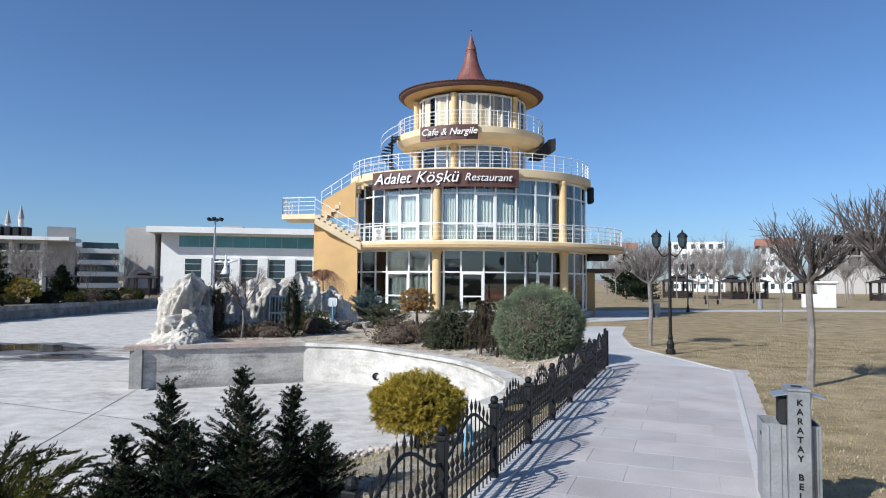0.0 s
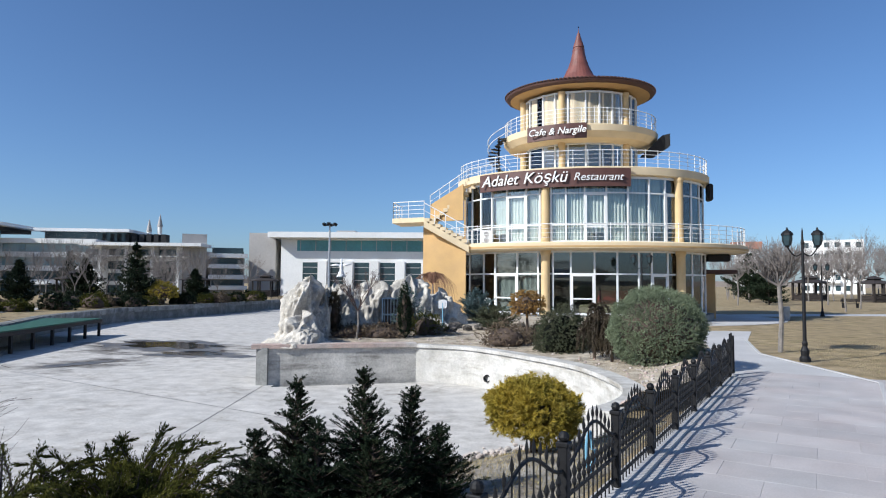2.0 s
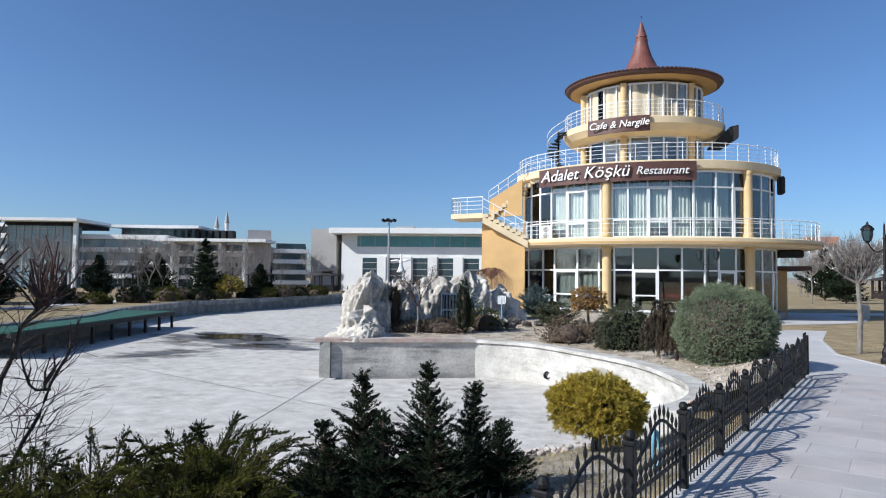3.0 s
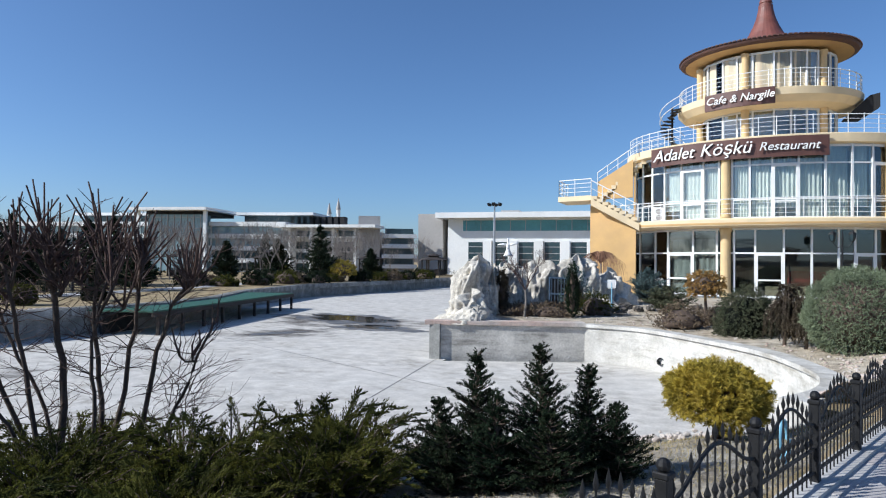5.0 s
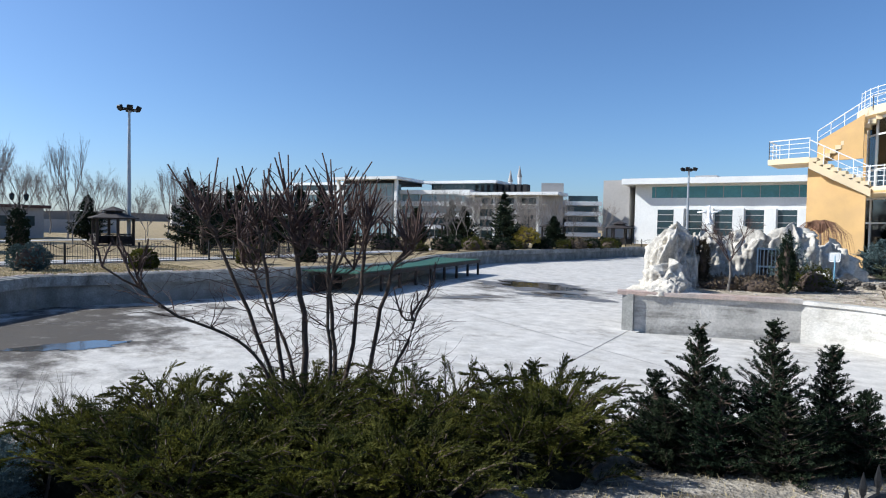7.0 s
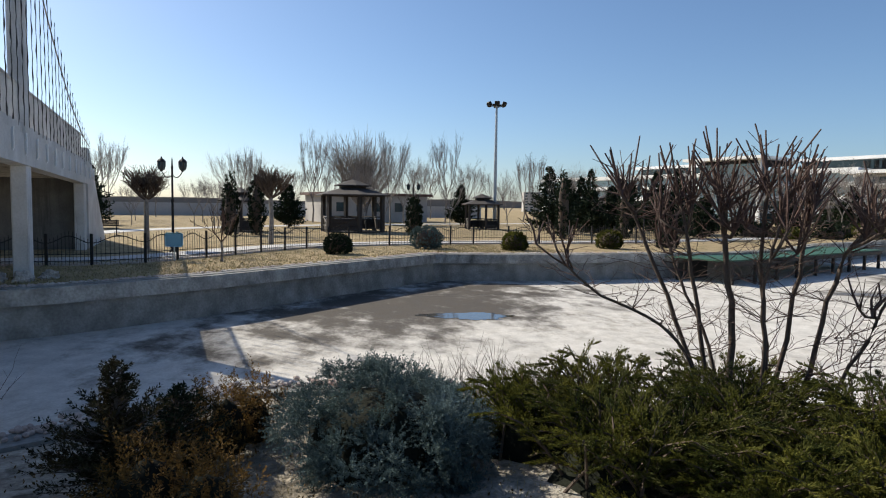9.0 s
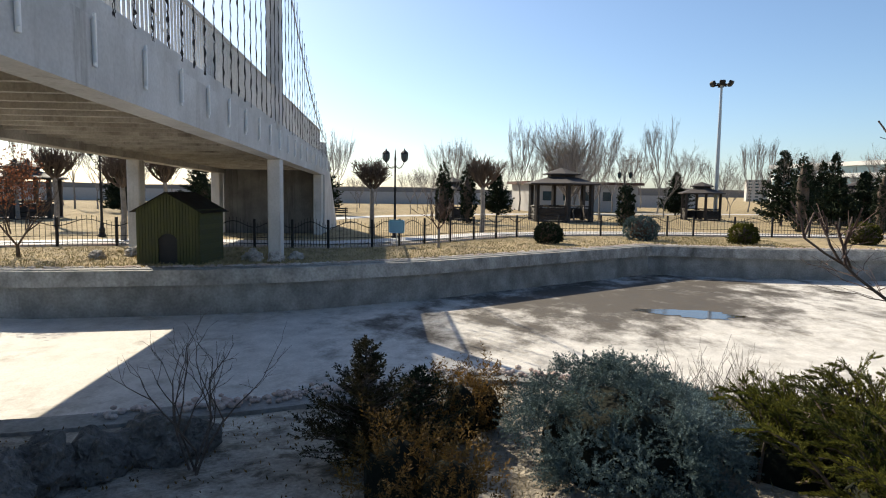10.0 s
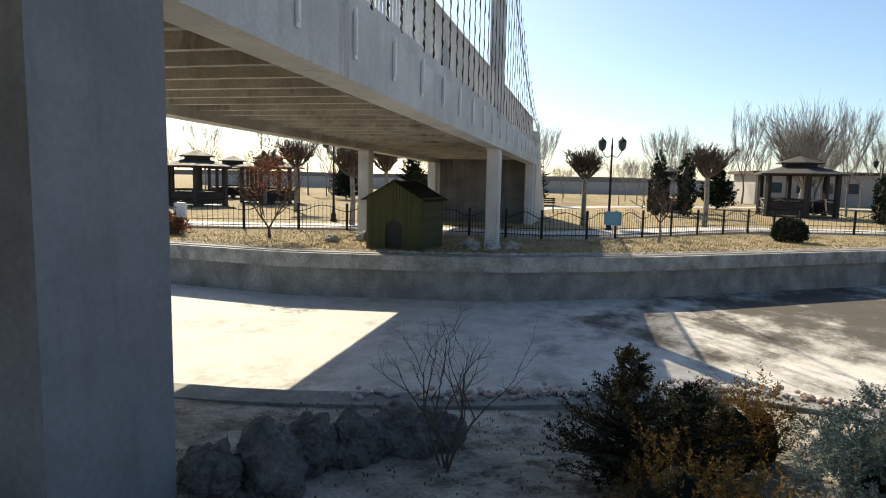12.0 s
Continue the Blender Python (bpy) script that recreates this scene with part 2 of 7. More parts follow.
M = dict(
    lawn=material("dry_lawn", (0.365, 0.29, 0.18), 0.95, vary=0.3, scale=1.5, fine=40, bump=0.8, tint=(0.33, 0.255, 0.15), tint_scale=0.12, spec=0.1, depth=0.05, dirt_and_shade=((0.19, 0.155, 0.075), (1.4, 3.4, 3.4), 0.46, 0.62)),
    bank=material("bank_soil", (0.27, 0.235, 0.185), 0.95, vary=0.35, scale=2.5, fine=25, bump=0.9, tint=(0.38, 0.355, 0.31), tint_scale=0.9, spec=0.1, depth=0.05, dirt_and_shade=((0.10, 0.085, 0.065), (3.4, 3.4, 3.4), 0.47, 0.60)),
    paving=material("paving", (0.45, 0.435, 0.425), 0.75, vary=0.12, scale=1.2, fine=50, bump=0.2, tint=(0.41, 0.365, 0.35), tint_scale=0.7, spread=0.055),
    far_paving=material("far_paving", (0.47, 0.46, 0.45), 0.8, vary=0.12, scale=0.5, fine=20, bump=0.1),
    # the fourth silt spot paints a band of shade, the others are silt
    pool=material("pool_concrete", (0.545, 0.518, 0.478), 0.85, vary=0.16, scale=1.8, fine=24, bump=0.4, tint=(0.52, 0.50, 0.465), tint_scale=0.5, spec=0.3, dirt_and_shade=((0.35, 0.325, 0.285), (2.6, 3.3, 3.3), 0.44, 0.64), silt=dict(color=(0.070, 0.060, 0.050), spots=((-19.0, 4.0, 5.4, 2.1), (-20.6, 5.4, 5.0, 2.2), (-18.4, 27.6, 3.6, 2.9), (-17.6, 21.4, 1.9, 1.1)))),
    poolwall=material("pool_wall_render", (0.29, 0.29, 0.275), 0.85, vary=0.25, scale=2.0, fine=18, bump=0.8, tint=(0.17, 0.17, 0.16), tint_scale=1.3, spec=0.2, dirt_and_shade=((0.15, 0.145, 0.13), (2.2, 2.2, 0.9), 0.5, 0.72)),
    whitewall=material("whitewashed_wall", (0.60, 0.585, 0.55), 0.85, vary=0.15, scale=2.5, fine=14, bump=1.0, tint=(0.46, 0.44, 0.40), tint_scale=1.2, spec=0.2, dirt_and_shade=((0.30, 0.275, 0.23), (1.2, 1.2, 6.0), 0.45, 0.62)),
    greywall=material("grey_render", (0.56, 0.535, 0.49), 0.88, vary=0.2, scale=2.2, fine=16, bump=0.8, tint=(0.44, 0.42, 0.385), tint_scale=1.2, spec=0.2, dirt_and_shade=((0.20, 0.19, 0.17), (1.0, 1.0, 5.0), 0.46, 0.66)),
    coping=material("coping_stone", (0.50, 0.47, 0.43), 0.85, vary=0.2, scale=3, fine=20, bump=0.5, tint=(0.42, 0.30, 0.25), tint_scale=0.8),
    ochre=material("ochre_render", (0.58, 0.37, 0.16), 0.8, vary=0.08, scale=1.5, fine=40, bump=0.15, tint=(0.49, 0.315, 0.13), tint_scale=0.4),
    cream=material("cream_render", (0.75, 0.60, 0.38), 0.8, vary=0.08, scale=1.0, fine=40, bump=0.12, tint=(0.70, 0.57, 0.37), tint_scale=0.4),
    white=material("white_paint", (0.80, 0.80, 0.79), 0.45, vary=0.05, scale=2, fine=30, bump=0.05),
    roofred=material("red_roof", (0.20, 0.065, 0.045), 0.55, vary=0.2, scale=2, fine=18, bump=0.3, tint=(0.16, 0.06, 0.05), tint_scale=0.7),
    tile=material("dark_roof_edge", (0.10, 0.05, 0.04), 0.7, vary=0.2, scale=4, fine=30, bump=0.3),
    sign=material("brown_sign", (0.10, 0.045, 0.035), 0.45, vary=0.1, scale=2, fine=30, bump=0.05),
    letter=material("white_letters", (0.85, 0.85, 0.83), 0.4, vary=0.03, scale=2, fine=30, bump=0.0),
    iron=material("black_iron", (0.011, 0.011, 0.012), 0.55, vary=0.25, scale=8, fine=60, bump=0.15, spec=0.3),
    steel=material("grey_steel", (0.40, 0.41, 0.42), 0.4, metal=0.6, vary=0.1, scale=4, fine=40, bump=0.05),
    bin=material("bin_sheet", (0.34, 0.35, 0.36), 0.42, metal=0.5, vary=0.12, scale=5, fine=40, bump=0.05),
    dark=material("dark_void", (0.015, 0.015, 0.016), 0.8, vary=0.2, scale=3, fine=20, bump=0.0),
    interior=material("interior_wall", (0.30, 0.27, 0.22), 0.8, vary=0.1, scale=1, fine=20, bump=0.05),
    curtain=material("sheer_curtain", (0.70, 0.68, 0.62), 0.9, vary=0.12, scale=3, fine=14, bump=0.1),
    blind=material("tan_blind", (0.66, 0.56, 0.41), 0.85, vary=0.06, scale=1, fine=20, bump=0.05),
    bridge=material("bridge_concrete", (0.58, 0.58, 0.58), 0.75, vary=0.13, scale=1.4, fine=22, bump=0.25, tint=(0.47, 0.465, 0.455), tint_scale=0.9, dirt_and_shade=((0.20, 0.185, 0.16), (4.0, 4.0, 0.45), 0.53, 0.74)),
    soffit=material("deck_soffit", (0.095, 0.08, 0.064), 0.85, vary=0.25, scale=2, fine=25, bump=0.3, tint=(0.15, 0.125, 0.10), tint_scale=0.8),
    beam=material("weathered_beam", (0.42, 0.40, 0.36), 0.8, vary=0.2, scale=2, fine=25, bump=0.3, tint=(0.30, 0.275, 0.235), tint_scale=1.1, dirt_and_shade=((0.10, 0.08, 0.06), (2.5, 2.5, 0.5), 0.50, 0.66)),
    greenpaint=material("green_timber", (0.052, 0.056, 0.016), 0.8, vary=0.2, scale=4, fine=30, bump=0.3, spread=0.15),
    deckgreen=material("green_deck", (0.03, 0.10, 0.06), 0.6, vary=0.2, scale=3, fine=30, bump=0.2),
    timber=material("dark_timber", (0.028, 0.021, 0.017), 0.7, vary=0.25, scale=4, fine=40, bump=0.3),
    rock=material("garden_rock", (0.15, 0.135, 0.12), 0.9, vary=0.4, scale=7, fine=26, bump=1.0, tint=(0.10, 0.09, 0.08), tint_scale=3.0, depth=0.06, dirt_and_shade=((0.05, 0.045, 0.04), (9, 9, 9), 0.55, 0.66)),
    # the dark streaks here paint shade in the rock's folds and crevices
    artrock=material("sculpted_rock", (0.60, 0.555, 0.475), 0.85, vary=0.3, scale=4, fine=14, bump=1.0, tint=(0.40, 0.375, 0.335), tint_scale=1.6, dirt_and_shade=((0.15, 0.135, 0.115), (3.2, 3.2, 0.6), 0.43, 0.60)),
    bark=material("bark", (0.085, 0.06, 0.045), 0.9, vary=0.3, scale=8, fine=60, bump=0.6),
    palebark=material("pale_bark", (0.20, 0.18, 0.16), 0.9, vary=0.3, scale=8, fine=60, bump=0.5),
    redbark=material("reddish_twigs", (0.085, 0.050, 0.040), 0.85, vary=0.3, scale=8, fine=60, bump=0.4),
    fartwig=material("far_twigs", (0.21, 0.185, 0.168), 0.9, vary=0.25, scale=2, fine=20, bump=0.0),
    browntip=material("browned_thuja", (0.055, 0.036, 0.014), 0.8, vary=0.3, scale=4, fine=30, bump=0.0, tint=(0.025, 0.03, 0.014), tint_scale=2.5, spread=0.4, leaf=0.25, spec=0.2),
    rusttip=material("rusty_tips", (0.21, 0.115, 0.030), 0.8, vary=0.35, scale=5, fine=30, bump=0.0, tint=(0.04, 0.03, 0.012), tint_scale=3.0, spread=0.4, leaf=0.25, spec=0.2),
    # darker streaked concrete for one pier face and the abutment
    streaked=material("dark_concrete", (0.10, 0.098, 0.095), 0.8, vary=0.2, scale=2, fine=25, bump=0.3, tint=(0.17, 0.165, 0.16), tint_scale=1.2, dirt_and_shade=((0.05, 0.05, 0.045), (5.0, 5.0, 0.4), 0.45, 0.65)),
    # near-black filler colour: the shade deep inside dense shrubs
    coreshade=material("crown_shade", (0.012, 0.014, 0.010), 0.95, vary=0.3, scale=6, fine=40, bump=0.5, spec=0.1),
    con=material("dark_conifer", (0.015, 0.028, 0.015), 0.75, vary=0.3, scale=3, fine=30, bump=0.0, tint=(0.020, 0.026, 0.012), tint_scale=2.0, spread=0.35, spec=0.12),
    jun=material("juniper", (0.026, 0.037, 0.010), 0.75, vary=0.35, scale=2, fine=30, bump=0.0, tint=(0.115, 0.11, 0.020), tint_scale=2.4, spread=0.45, leaf=0.36, spec=0.15),
    blue=material("blue_spruce", (0.125, 0.175, 0.178), 0.8, vary=0.25, scale=3, fine=30, bump=0.0, tint=(0.05, 0.08, 0.075), tint_scale=1.5, spread=0.3, spec=0.2, leaf=0.15),
    gold=material("golden_thuja", (0.42, 0.31, 0.03), 0.7, vary=0.25, scale=4, fine=30, bump=0.0, tint=(0.26, 0.21, 0.025), tint_scale=2.0, spread=0.35),
    grey=material("grey_green_cypress", (0.20, 0.24, 0.14), 0.75, vary=0.25, scale=3, fine=30, bump=0.0, tint=(0.125, 0.155, 0.09), tint_scale=2.0, spread=0.3),
    brownleaf=material("brown_leaves", (0.30, 0.175, 0.05), 0.8, vary=0.3, scale=4, fine=30, bump=0.0, spread=0.35, leaf=0.3),
    heath=material("heath_shrub", (0.15, 0.11, 0.07), 0.85, vary=0.3, scale=4, fine=30, bump=0.0, spread=0.3),
    farwhite=material("far_white_wall", (0.75, 0.75, 0.735), 0.7, vary=0.06, scale=0.3, fine=4, bump=0.05),
    fargrey=material("far_grey_wall", (0.36, 0.35, 0.345), 0.75, vary=0.08, scale=0.3, fine=4, bump=0.05),
    farcement=material("far_cement_wall", (0.40, 0.38, 0.36), 0.8, vary=0.08, scale=0.3, fine=4, bump=0.05),
    farglass=material("far_glazing", (0.035, 0.06, 0.07), 0.12, vary=0.2, scale=0.2, fine=3, bump=0.0),
    tealglass=material("teal_glazing", (0.08, 0.24, 0.26), 0.12, vary=0.2, scale=0.2, fine=3, bump=0.0),
    brick=material("far_brick", (0.34, 0.16, 0.11), 0.85, vary=0.15, scale=0.5, fine=6, bump=0.1),
    water=material("puddle_water", (0.06, 0.055, 0.05), 0.0, vary=0.1, scale=1, fine=5, bump=0.0, spec=1.0),
    shingle=material("dark_shingle", (0.034, 0.027, 0.025), 0.8, vary=0.25, scale=4, fine=25, bump=0.3),
    wet=material("wet_silt", (0.085, 0.075, 0.062), 0.4, vary=0.25, scale=1.5, fine=12, bump=0.2, tint=(0.22, 0.195, 0.165), tint_scale=0.9),
    redcloth=material("red_cloth", (0.42, 0.03, 0.03), 0.8, vary=0.1, scale=2, fine=20, bump=0.05),
    whitestone=material("white_stone", (0.72, 0.71, 0.68), 0.7, vary=0.06, scale=2, fine=30, bump=0.1),
    bluesign=material("blue_sign", (0.20, 0.42, 0.55), 0.5, vary=0.05, scale=2, fine=30, bump=0.0),
)
M["rustleaf"] = material("rust_leaves", (0.16, 0.06, 0.03), 0.8, vary=0.3, scale=4, fine=30, bump=0.0, spread=0.35, leaf=0.3)
# bridge concrete again, darker and bluer: the near pier's shade put into the colour
M["piershade"] = material("shaded_pier_concrete", (0.23, 0.24, 0.26), 0.7, vary=0.13, scale=1.4, fine=22, bump=0.25, tint=(0.16, 0.165, 0.18), tint_scale=0.9, dirt_and_shade=((0.09, 0.09, 0.09), (4.0, 4.0, 0.45), 0.50, 0.70))
M["bedsoil"] = material("bed_soil", (0.42, 0.35, 0.26), 0.95, vary=0.3, scale=2.5, fine=25, bump=0.9, tint=(0.48, 0.43, 0.35), tint_scale=0.9, spec=0.1, depth=0.05, dirt_and_shade=((0.17, 0.14, 0.10), (3.4, 3.4, 3.4), 0.50, 0.64))
M["ledge"] = material("ledge_render", (0.37, 0.362, 0.34), 0.88, vary=0.3, scale=2.2, fine=16, bump=1.0, tint=(0.25, 0.245, 0.23), tint_scale=1.6, spec=0.2, dirt_and_shade=((0.14, 0.135, 0.12), (3.0, 3.0, 1.5), 0.47, 0.64))
M["greytwig"] = material("grey_rods", (0.105, 0.088, 0.078), 0.9, vary=0.3, scale=8, fine=60, bump=0.3)
M["russet"] = material("russet_twigs", (0.24, 0.125, 0.075), 0.85, vary=0.3, scale=8, fine=60, bump=0.2)
M["columnpaint"] = material("pale_ochre_paint", (0.68, 0.50, 0.27), 0.8, vary=0.08, scale=1.5, fine=40, bump=0.12, tint=(0.62, 0.45, 0.23), tint_scale=0.5)
M["palestone"] = material("pale_field_stone", (0.46, 0.43, 0.39), 0.88, vary=0.3, scale=6, fine=26, bump=0.8, tint=(0.32, 0.29, 0.26), tint_scale=2.5, depth=0.05)
M["olive"] = material("olive_cypress", (0.055, 0.068, 0.036), 0.8, vary=0.3, scale=3, fine=30, bump=0.0, tint=(0.085, 0.085, 0.05), tint_scale=2.0, spread=0.35, spec=0.2)
M["darkbrown"] = material("brown_cypress", (0.075, 0.055, 0.035), 0.85, vary=0.3, scale=3, fine=30, bump=0.0, tint=(0.04, 0.036, 0.022), tint_scale=2.0, spread=0.35, spec=0.2)
M["atrium"] = material("pale_blue_glazing", (0.22, 0.32, 0.35), 0.12, vary=0.15, scale=0.2, fine=3, bump=0.0)
M["glass"] = glass_material("window_glass", (0.86, 0.92, 0.92), 0.10)
M["clearglass"] = glass_material("top_floor_glass", (0.95, 0.96, 0.95), 0.0)
M["darkglass"] = glass_material("ground_floor_glass", (0.50, 0.56, 0.57), 0.10)

# ---- mesh helpers ----
def finish(name, bm, mat, parent=None, smooth=False):
    me = bpy.data.meshes.new(name)
    bm.to_mesh(me)
    bm.free()
    me.materials.append(mat)
    if smooth:
        me.polygons.foreach_set("use_smooth", [True] * len(me.polygons))
    ob = new(name, me)
    if parent is not None:
        ob.parent = parent
    return ob


def part(name, bm, mat, parent, label="", smooth=False):
    ob = finish(name, bm, mat, parent, smooth)
    if label:
        ob["label"] = label
    return ob


def thing(name, m, label, category, group="", kind=""):
    ob = new(name)
    ob.empty_display_size = 0.2
    ob.matrix_world = m
    return tagged(ob, label, category, group, kind)


def box(bm, x0, x1, y0, y1, z0, z1, bevel=0.0):
    g = bmesh.ops.create_cube(bm, size=1.0, matrix=Matrix.Translation(((x0 + x1) / 2, (y0 + y1) / 2, (z0 + z1) / 2)) @ Matrix.Diagonal((abs(x1 - x0), abs(y1 - y0), abs(z1 - z0), 1)))
    if bevel:
        edges = list({e for v in g["verts"] for e in v.link_edges})
        bmesh.ops.bevel(bm, geom=edges, offset=bevel, segments=1, affect="EDGES", profile=0.5)
    return bm


def boxed(*a, **k):
    return box(bmesh.new(), *a, **k)


def turned(profile, steps=24, a0=0.0, a1=360.0, bm=None):
    """A body of revolution about z from (radius, height) pairs."""
    bm = bm or bmesh.new()
    full = abs(a1 - a0) >= 359.9
    n = steps if full else steps + 1
    rings = []
    for i in range(n):
        a = radians(a0 + (a1 - a0) * i / steps)
        rings.append([bm.verts.new((r * math.cos(a), r * math.sin(a), z)) for r, z in profile])
    for i in range(steps):
        p, q = rings[i], rings[(i + 1) % n]
        for j in range(len(profile) - 1):
            vs = [p[j], q[j], q[j + 1], p[j + 1]]
            try:
                bm.faces.new(vs)
            except ValueError:
                pass
    bmesh.ops.remove_doubles(bm, verts=bm.verts, dist=1e-4)
    bmesh.ops.recalc_face_normals(bm, faces=bm.faces)
    return bm


def tube(bm, pts, radii, sides=5):
    """A tapering tube along points."""
    pts = [Vector(p) for p in pts]
    if not hasattr(radii, "__len__"):
        radii = [radii] * len(pts)
    rings = []
    for i, p in enumerate(pts):
        way = (pts[min(i + 1, len(pts) - 1)] - pts[max(i - 1, 0)]).normalized()
        side = way.cross(Vector((0, 0, 1)) if abs(way.z) < 0.95 else Vector((1, 0, 0))).normalized()
        up = side.cross(way)
        rings.append([bm.verts.new(p + radii[i] * (math.cos(6.2832 * k / sides) * side + math.sin(6.2832 * k / sides) * up)) for k in range(sides)])
    for a, b in zip(rings, rings[1:]):
        for k in range(sides):
            bm.faces.new((a[k], a[(k + 1) % sides], b[(k + 1) % sides], b[k]))
    bm.faces.new(rings[0][::-1])
    bm.faces.new(rings[-1])
    return bm


def prism(bm, poly, z0, z1):
    """An upright prism over a plan polygon; z0 and z1 may be functions of (x, y)."""
    f0 = z0 if callable(z0) else (lambda x, y: z0)
    f1 = z1 if callable(z1) else (lambda x, y: z1)
    lo = [bm.verts.new((x, y, f0(x, y))) for x, y in poly]
    hi = [bm.verts.new((x, y, f1(x, y))) for x, y in poly]
    n = len(poly)
    for i in range(n):
        bm.faces.new((lo[i], lo[(i + 1) % n], hi[(i + 1) % n], hi[i]))
    bm.faces.new(lo[::-1])
    bm.faces.new(hi)
    bmesh.ops.recalc_face_normals(bm, faces=bm.faces)
    return bm


def strip_wall(bm, line, thick, z0, z1):
    """An upright wall along a plan line; its thickness lies to the left of the line."""
    n = len(line)
    rows = []
    for i, (x, y) in enumerate(line):
        a, b = Vector(line[max(i - 1, 0)]), Vector(line[min(i + 1, n - 1)])
        d = (b - a).normalized()
        off = Vector((-d.y, d.x)) * thick
        rows.append([bm.verts.new(c) for c in ((x, y, z0), (x, y, z1), (x + off.x, y + off.y, z1), (x + off.x, y + off.y, z0))])
    for p, q in zip(rows, rows[1:]):
        for k in range(4):
            bm.faces.new((p[k], q[k], q[(k + 1) % 4], p[(k + 1) % 4]))
    bm.faces.new(rows[0])
    bm.faces.new(rows[-1][::-1])
    bmesh.ops.recalc_face_normals(bm, faces=bm.faces)
    return bm


def smooth_line(pts, n=6):
    """A Catmull-Rom line through plan points."""
    out = []
    for i in range(len(pts) - 1):
        p0, p1, p2, p3 = (Vector(pts[max(0, min(len(pts) - 1, k))]) for k in (i - 1, i, i + 1, i + 2))
        for j in range(n):
            t = j / n
            q = 0.5 * (2 * p1 + (p2 - p0) * t + (2 * p0 - 5 * p1 + 4 * p2 - p3) * t * t + (3 * p1 - p0 - 3 * p2 + p3) * t ** 3)
            out.append(tuple(q))
    out.append(tuple(pts[-1]))
    return out

# ---- ground, pool and paths ----
FLOOR, WALL_TOP, EDGE = -1.1, -0.1, -0.55
def fence_x(y, off=0.0):
    return 0.42 + 0.39 * (y - 6.4) + off

near_edge = smooth_line([(0.45, 10.2), (-0.8, 10.0), (-1.8, 9.1), (-3.0, 8.2), (-4.5, 7.3), (-6.6, 5.4), (-8.4, 3.2), (-9.6, 1.2), (-10.0, -0.6), (-9.6, -1.5), (-9.1, -2.5), (-8.4, -4.3), (-7.8, -6.9), (-7.6, -12), (-7.6, -25)], 4)
near_top = smooth_line([(fence_x(y, -0.25), y) for y in (9.9, 9.0, 8.2, 7.3, 6.2, 5.0, 3.8, 2.6, 1.4, 0.2, -1.0, -2.2, -3.6)] + [(-5.6, -12), (-5.9, -25)], 4)
far_line = [(-14.6, -25), (-16.3, -14.3), (-16.1, -10.2), (-16.75, -6.9), (-17.5, -4.6), (-19.3, -1.5), (-22.2, 2.3), (-25.5, 6.8), (-24.9, 9.5), (-24.5, 13), (-24.5, 17), (-24.4, 21), (-26.0, 26), (-29.5, 32), (-33.0, 43), (-32.5, 57), (-33.0, 70), (-29, 80), (-16, 85)]
west_shore = [(-16, 85), (-11, 68), (-10.2, 45), (-9.8, 32), (-9.4, 24), (-9.03, 18.1)]
grey_wall_line = [(-9.03, 18.1), (-4.45, 19.95)]
white_wall_line = smooth_line([(-4.45, 19.95), (-2.7, 19.45), (-0.95, 17.6), (0.45, 15.6), (1.15, 13.3), (1.2, 12.1), (0.95, 11.1), (0.45, 10.2)], 5)

def flat_fill(loops, z):
    bm = bmesh.new()
    edges = []
    for loop in loops:
        vs = [bm.verts.new((x, y, z)) for x, y in loop]
        edges += [bm.edges.new((vs[i], vs[(i + 1) % len(vs)])) for i in range(len(vs))]
    bmesh.ops.triangle_fill(bm, edges=edges, use_beauty=True, normal=(0, 0, 1))
    bmesh.ops.recalc_face_normals(bm, faces=bm.faces)
    if bm.faces and sum(f.normal.z for f in bm.faces) < 0:
        bmesh.ops.reverse_faces(bm, faces=bm.faces)
    return bm

hole = far_line[:-1] + west_shore[:-1] + grey_wall_line[:-1] + white_wall_line + near_top
tagged(finish("ground", flat_fill([[(-3000, -3000), (3000, -3000), (3000, 3000), (-3000, 3000)], hole], 0.0), M["lawn"]), "flat dry winter lawn of the park, straw coloured", "ground", kind="structure")
pool_loop = far_line[:-1] + west_shore[:-1] + grey_wall_line[:-1] + white_wall_line + near_edge[1:]
def grown(loop, d):
    c = Vector((-14, 20))
    return [tuple(Vector(p) + (Vector(p) - c).normalized() * d) for p in loop]
tagged(finish("pool_floor", flat_fill([grown(pool_loop, 0.6)], FLOOR), M["pool"]), "drained pool floor of pale weathered concrete", "pool floor", kind="structure")

# near bank, sloping from the fence to the pool's edge
def lofted(a, b, steps, height):
    bm = bmesh.new()
    def at(line, u):
        f = u * (len(line) - 1)
        i = min(int(f), len(line) - 2)
        return Vector(line[i]).lerp(Vector(line[i + 1]), f - i)
    rows = []
    m = 150
    for i in range(m + 1):
        p, q = at(a, i / m), at(b, i / m)
        row = []
        for j in range(steps + 1):
            v = p.lerp(q, j / steps)
            row.append(bm.verts.new((v.x, v.y, height(j / steps, v))))
        rows.append(row)
    for r, s in zip(rows, rows[1:]):
        for j in range(steps):
            bm.faces.new((r[j], s[j], s[j + 1], r[j + 1]))
    bmesh.ops.recalc_face_normals(bm, faces=bm.faces)
    if sum(f.normal.z for f in bm.faces) < 0:
        bmesh.ops.reverse_faces(bm, faces=bm.faces)
    return bm

def bank_height(u, v):
    base = (EDGE - 0.10) * (u ** 1.2)
    return base + (0.06 * noise.noise((v.x * 0.9, v.y * 0.9, 0)) + 0.03 * noise.noise((v.x * 3, v.y * 3, 5))) * math.sin(math.pi * u)
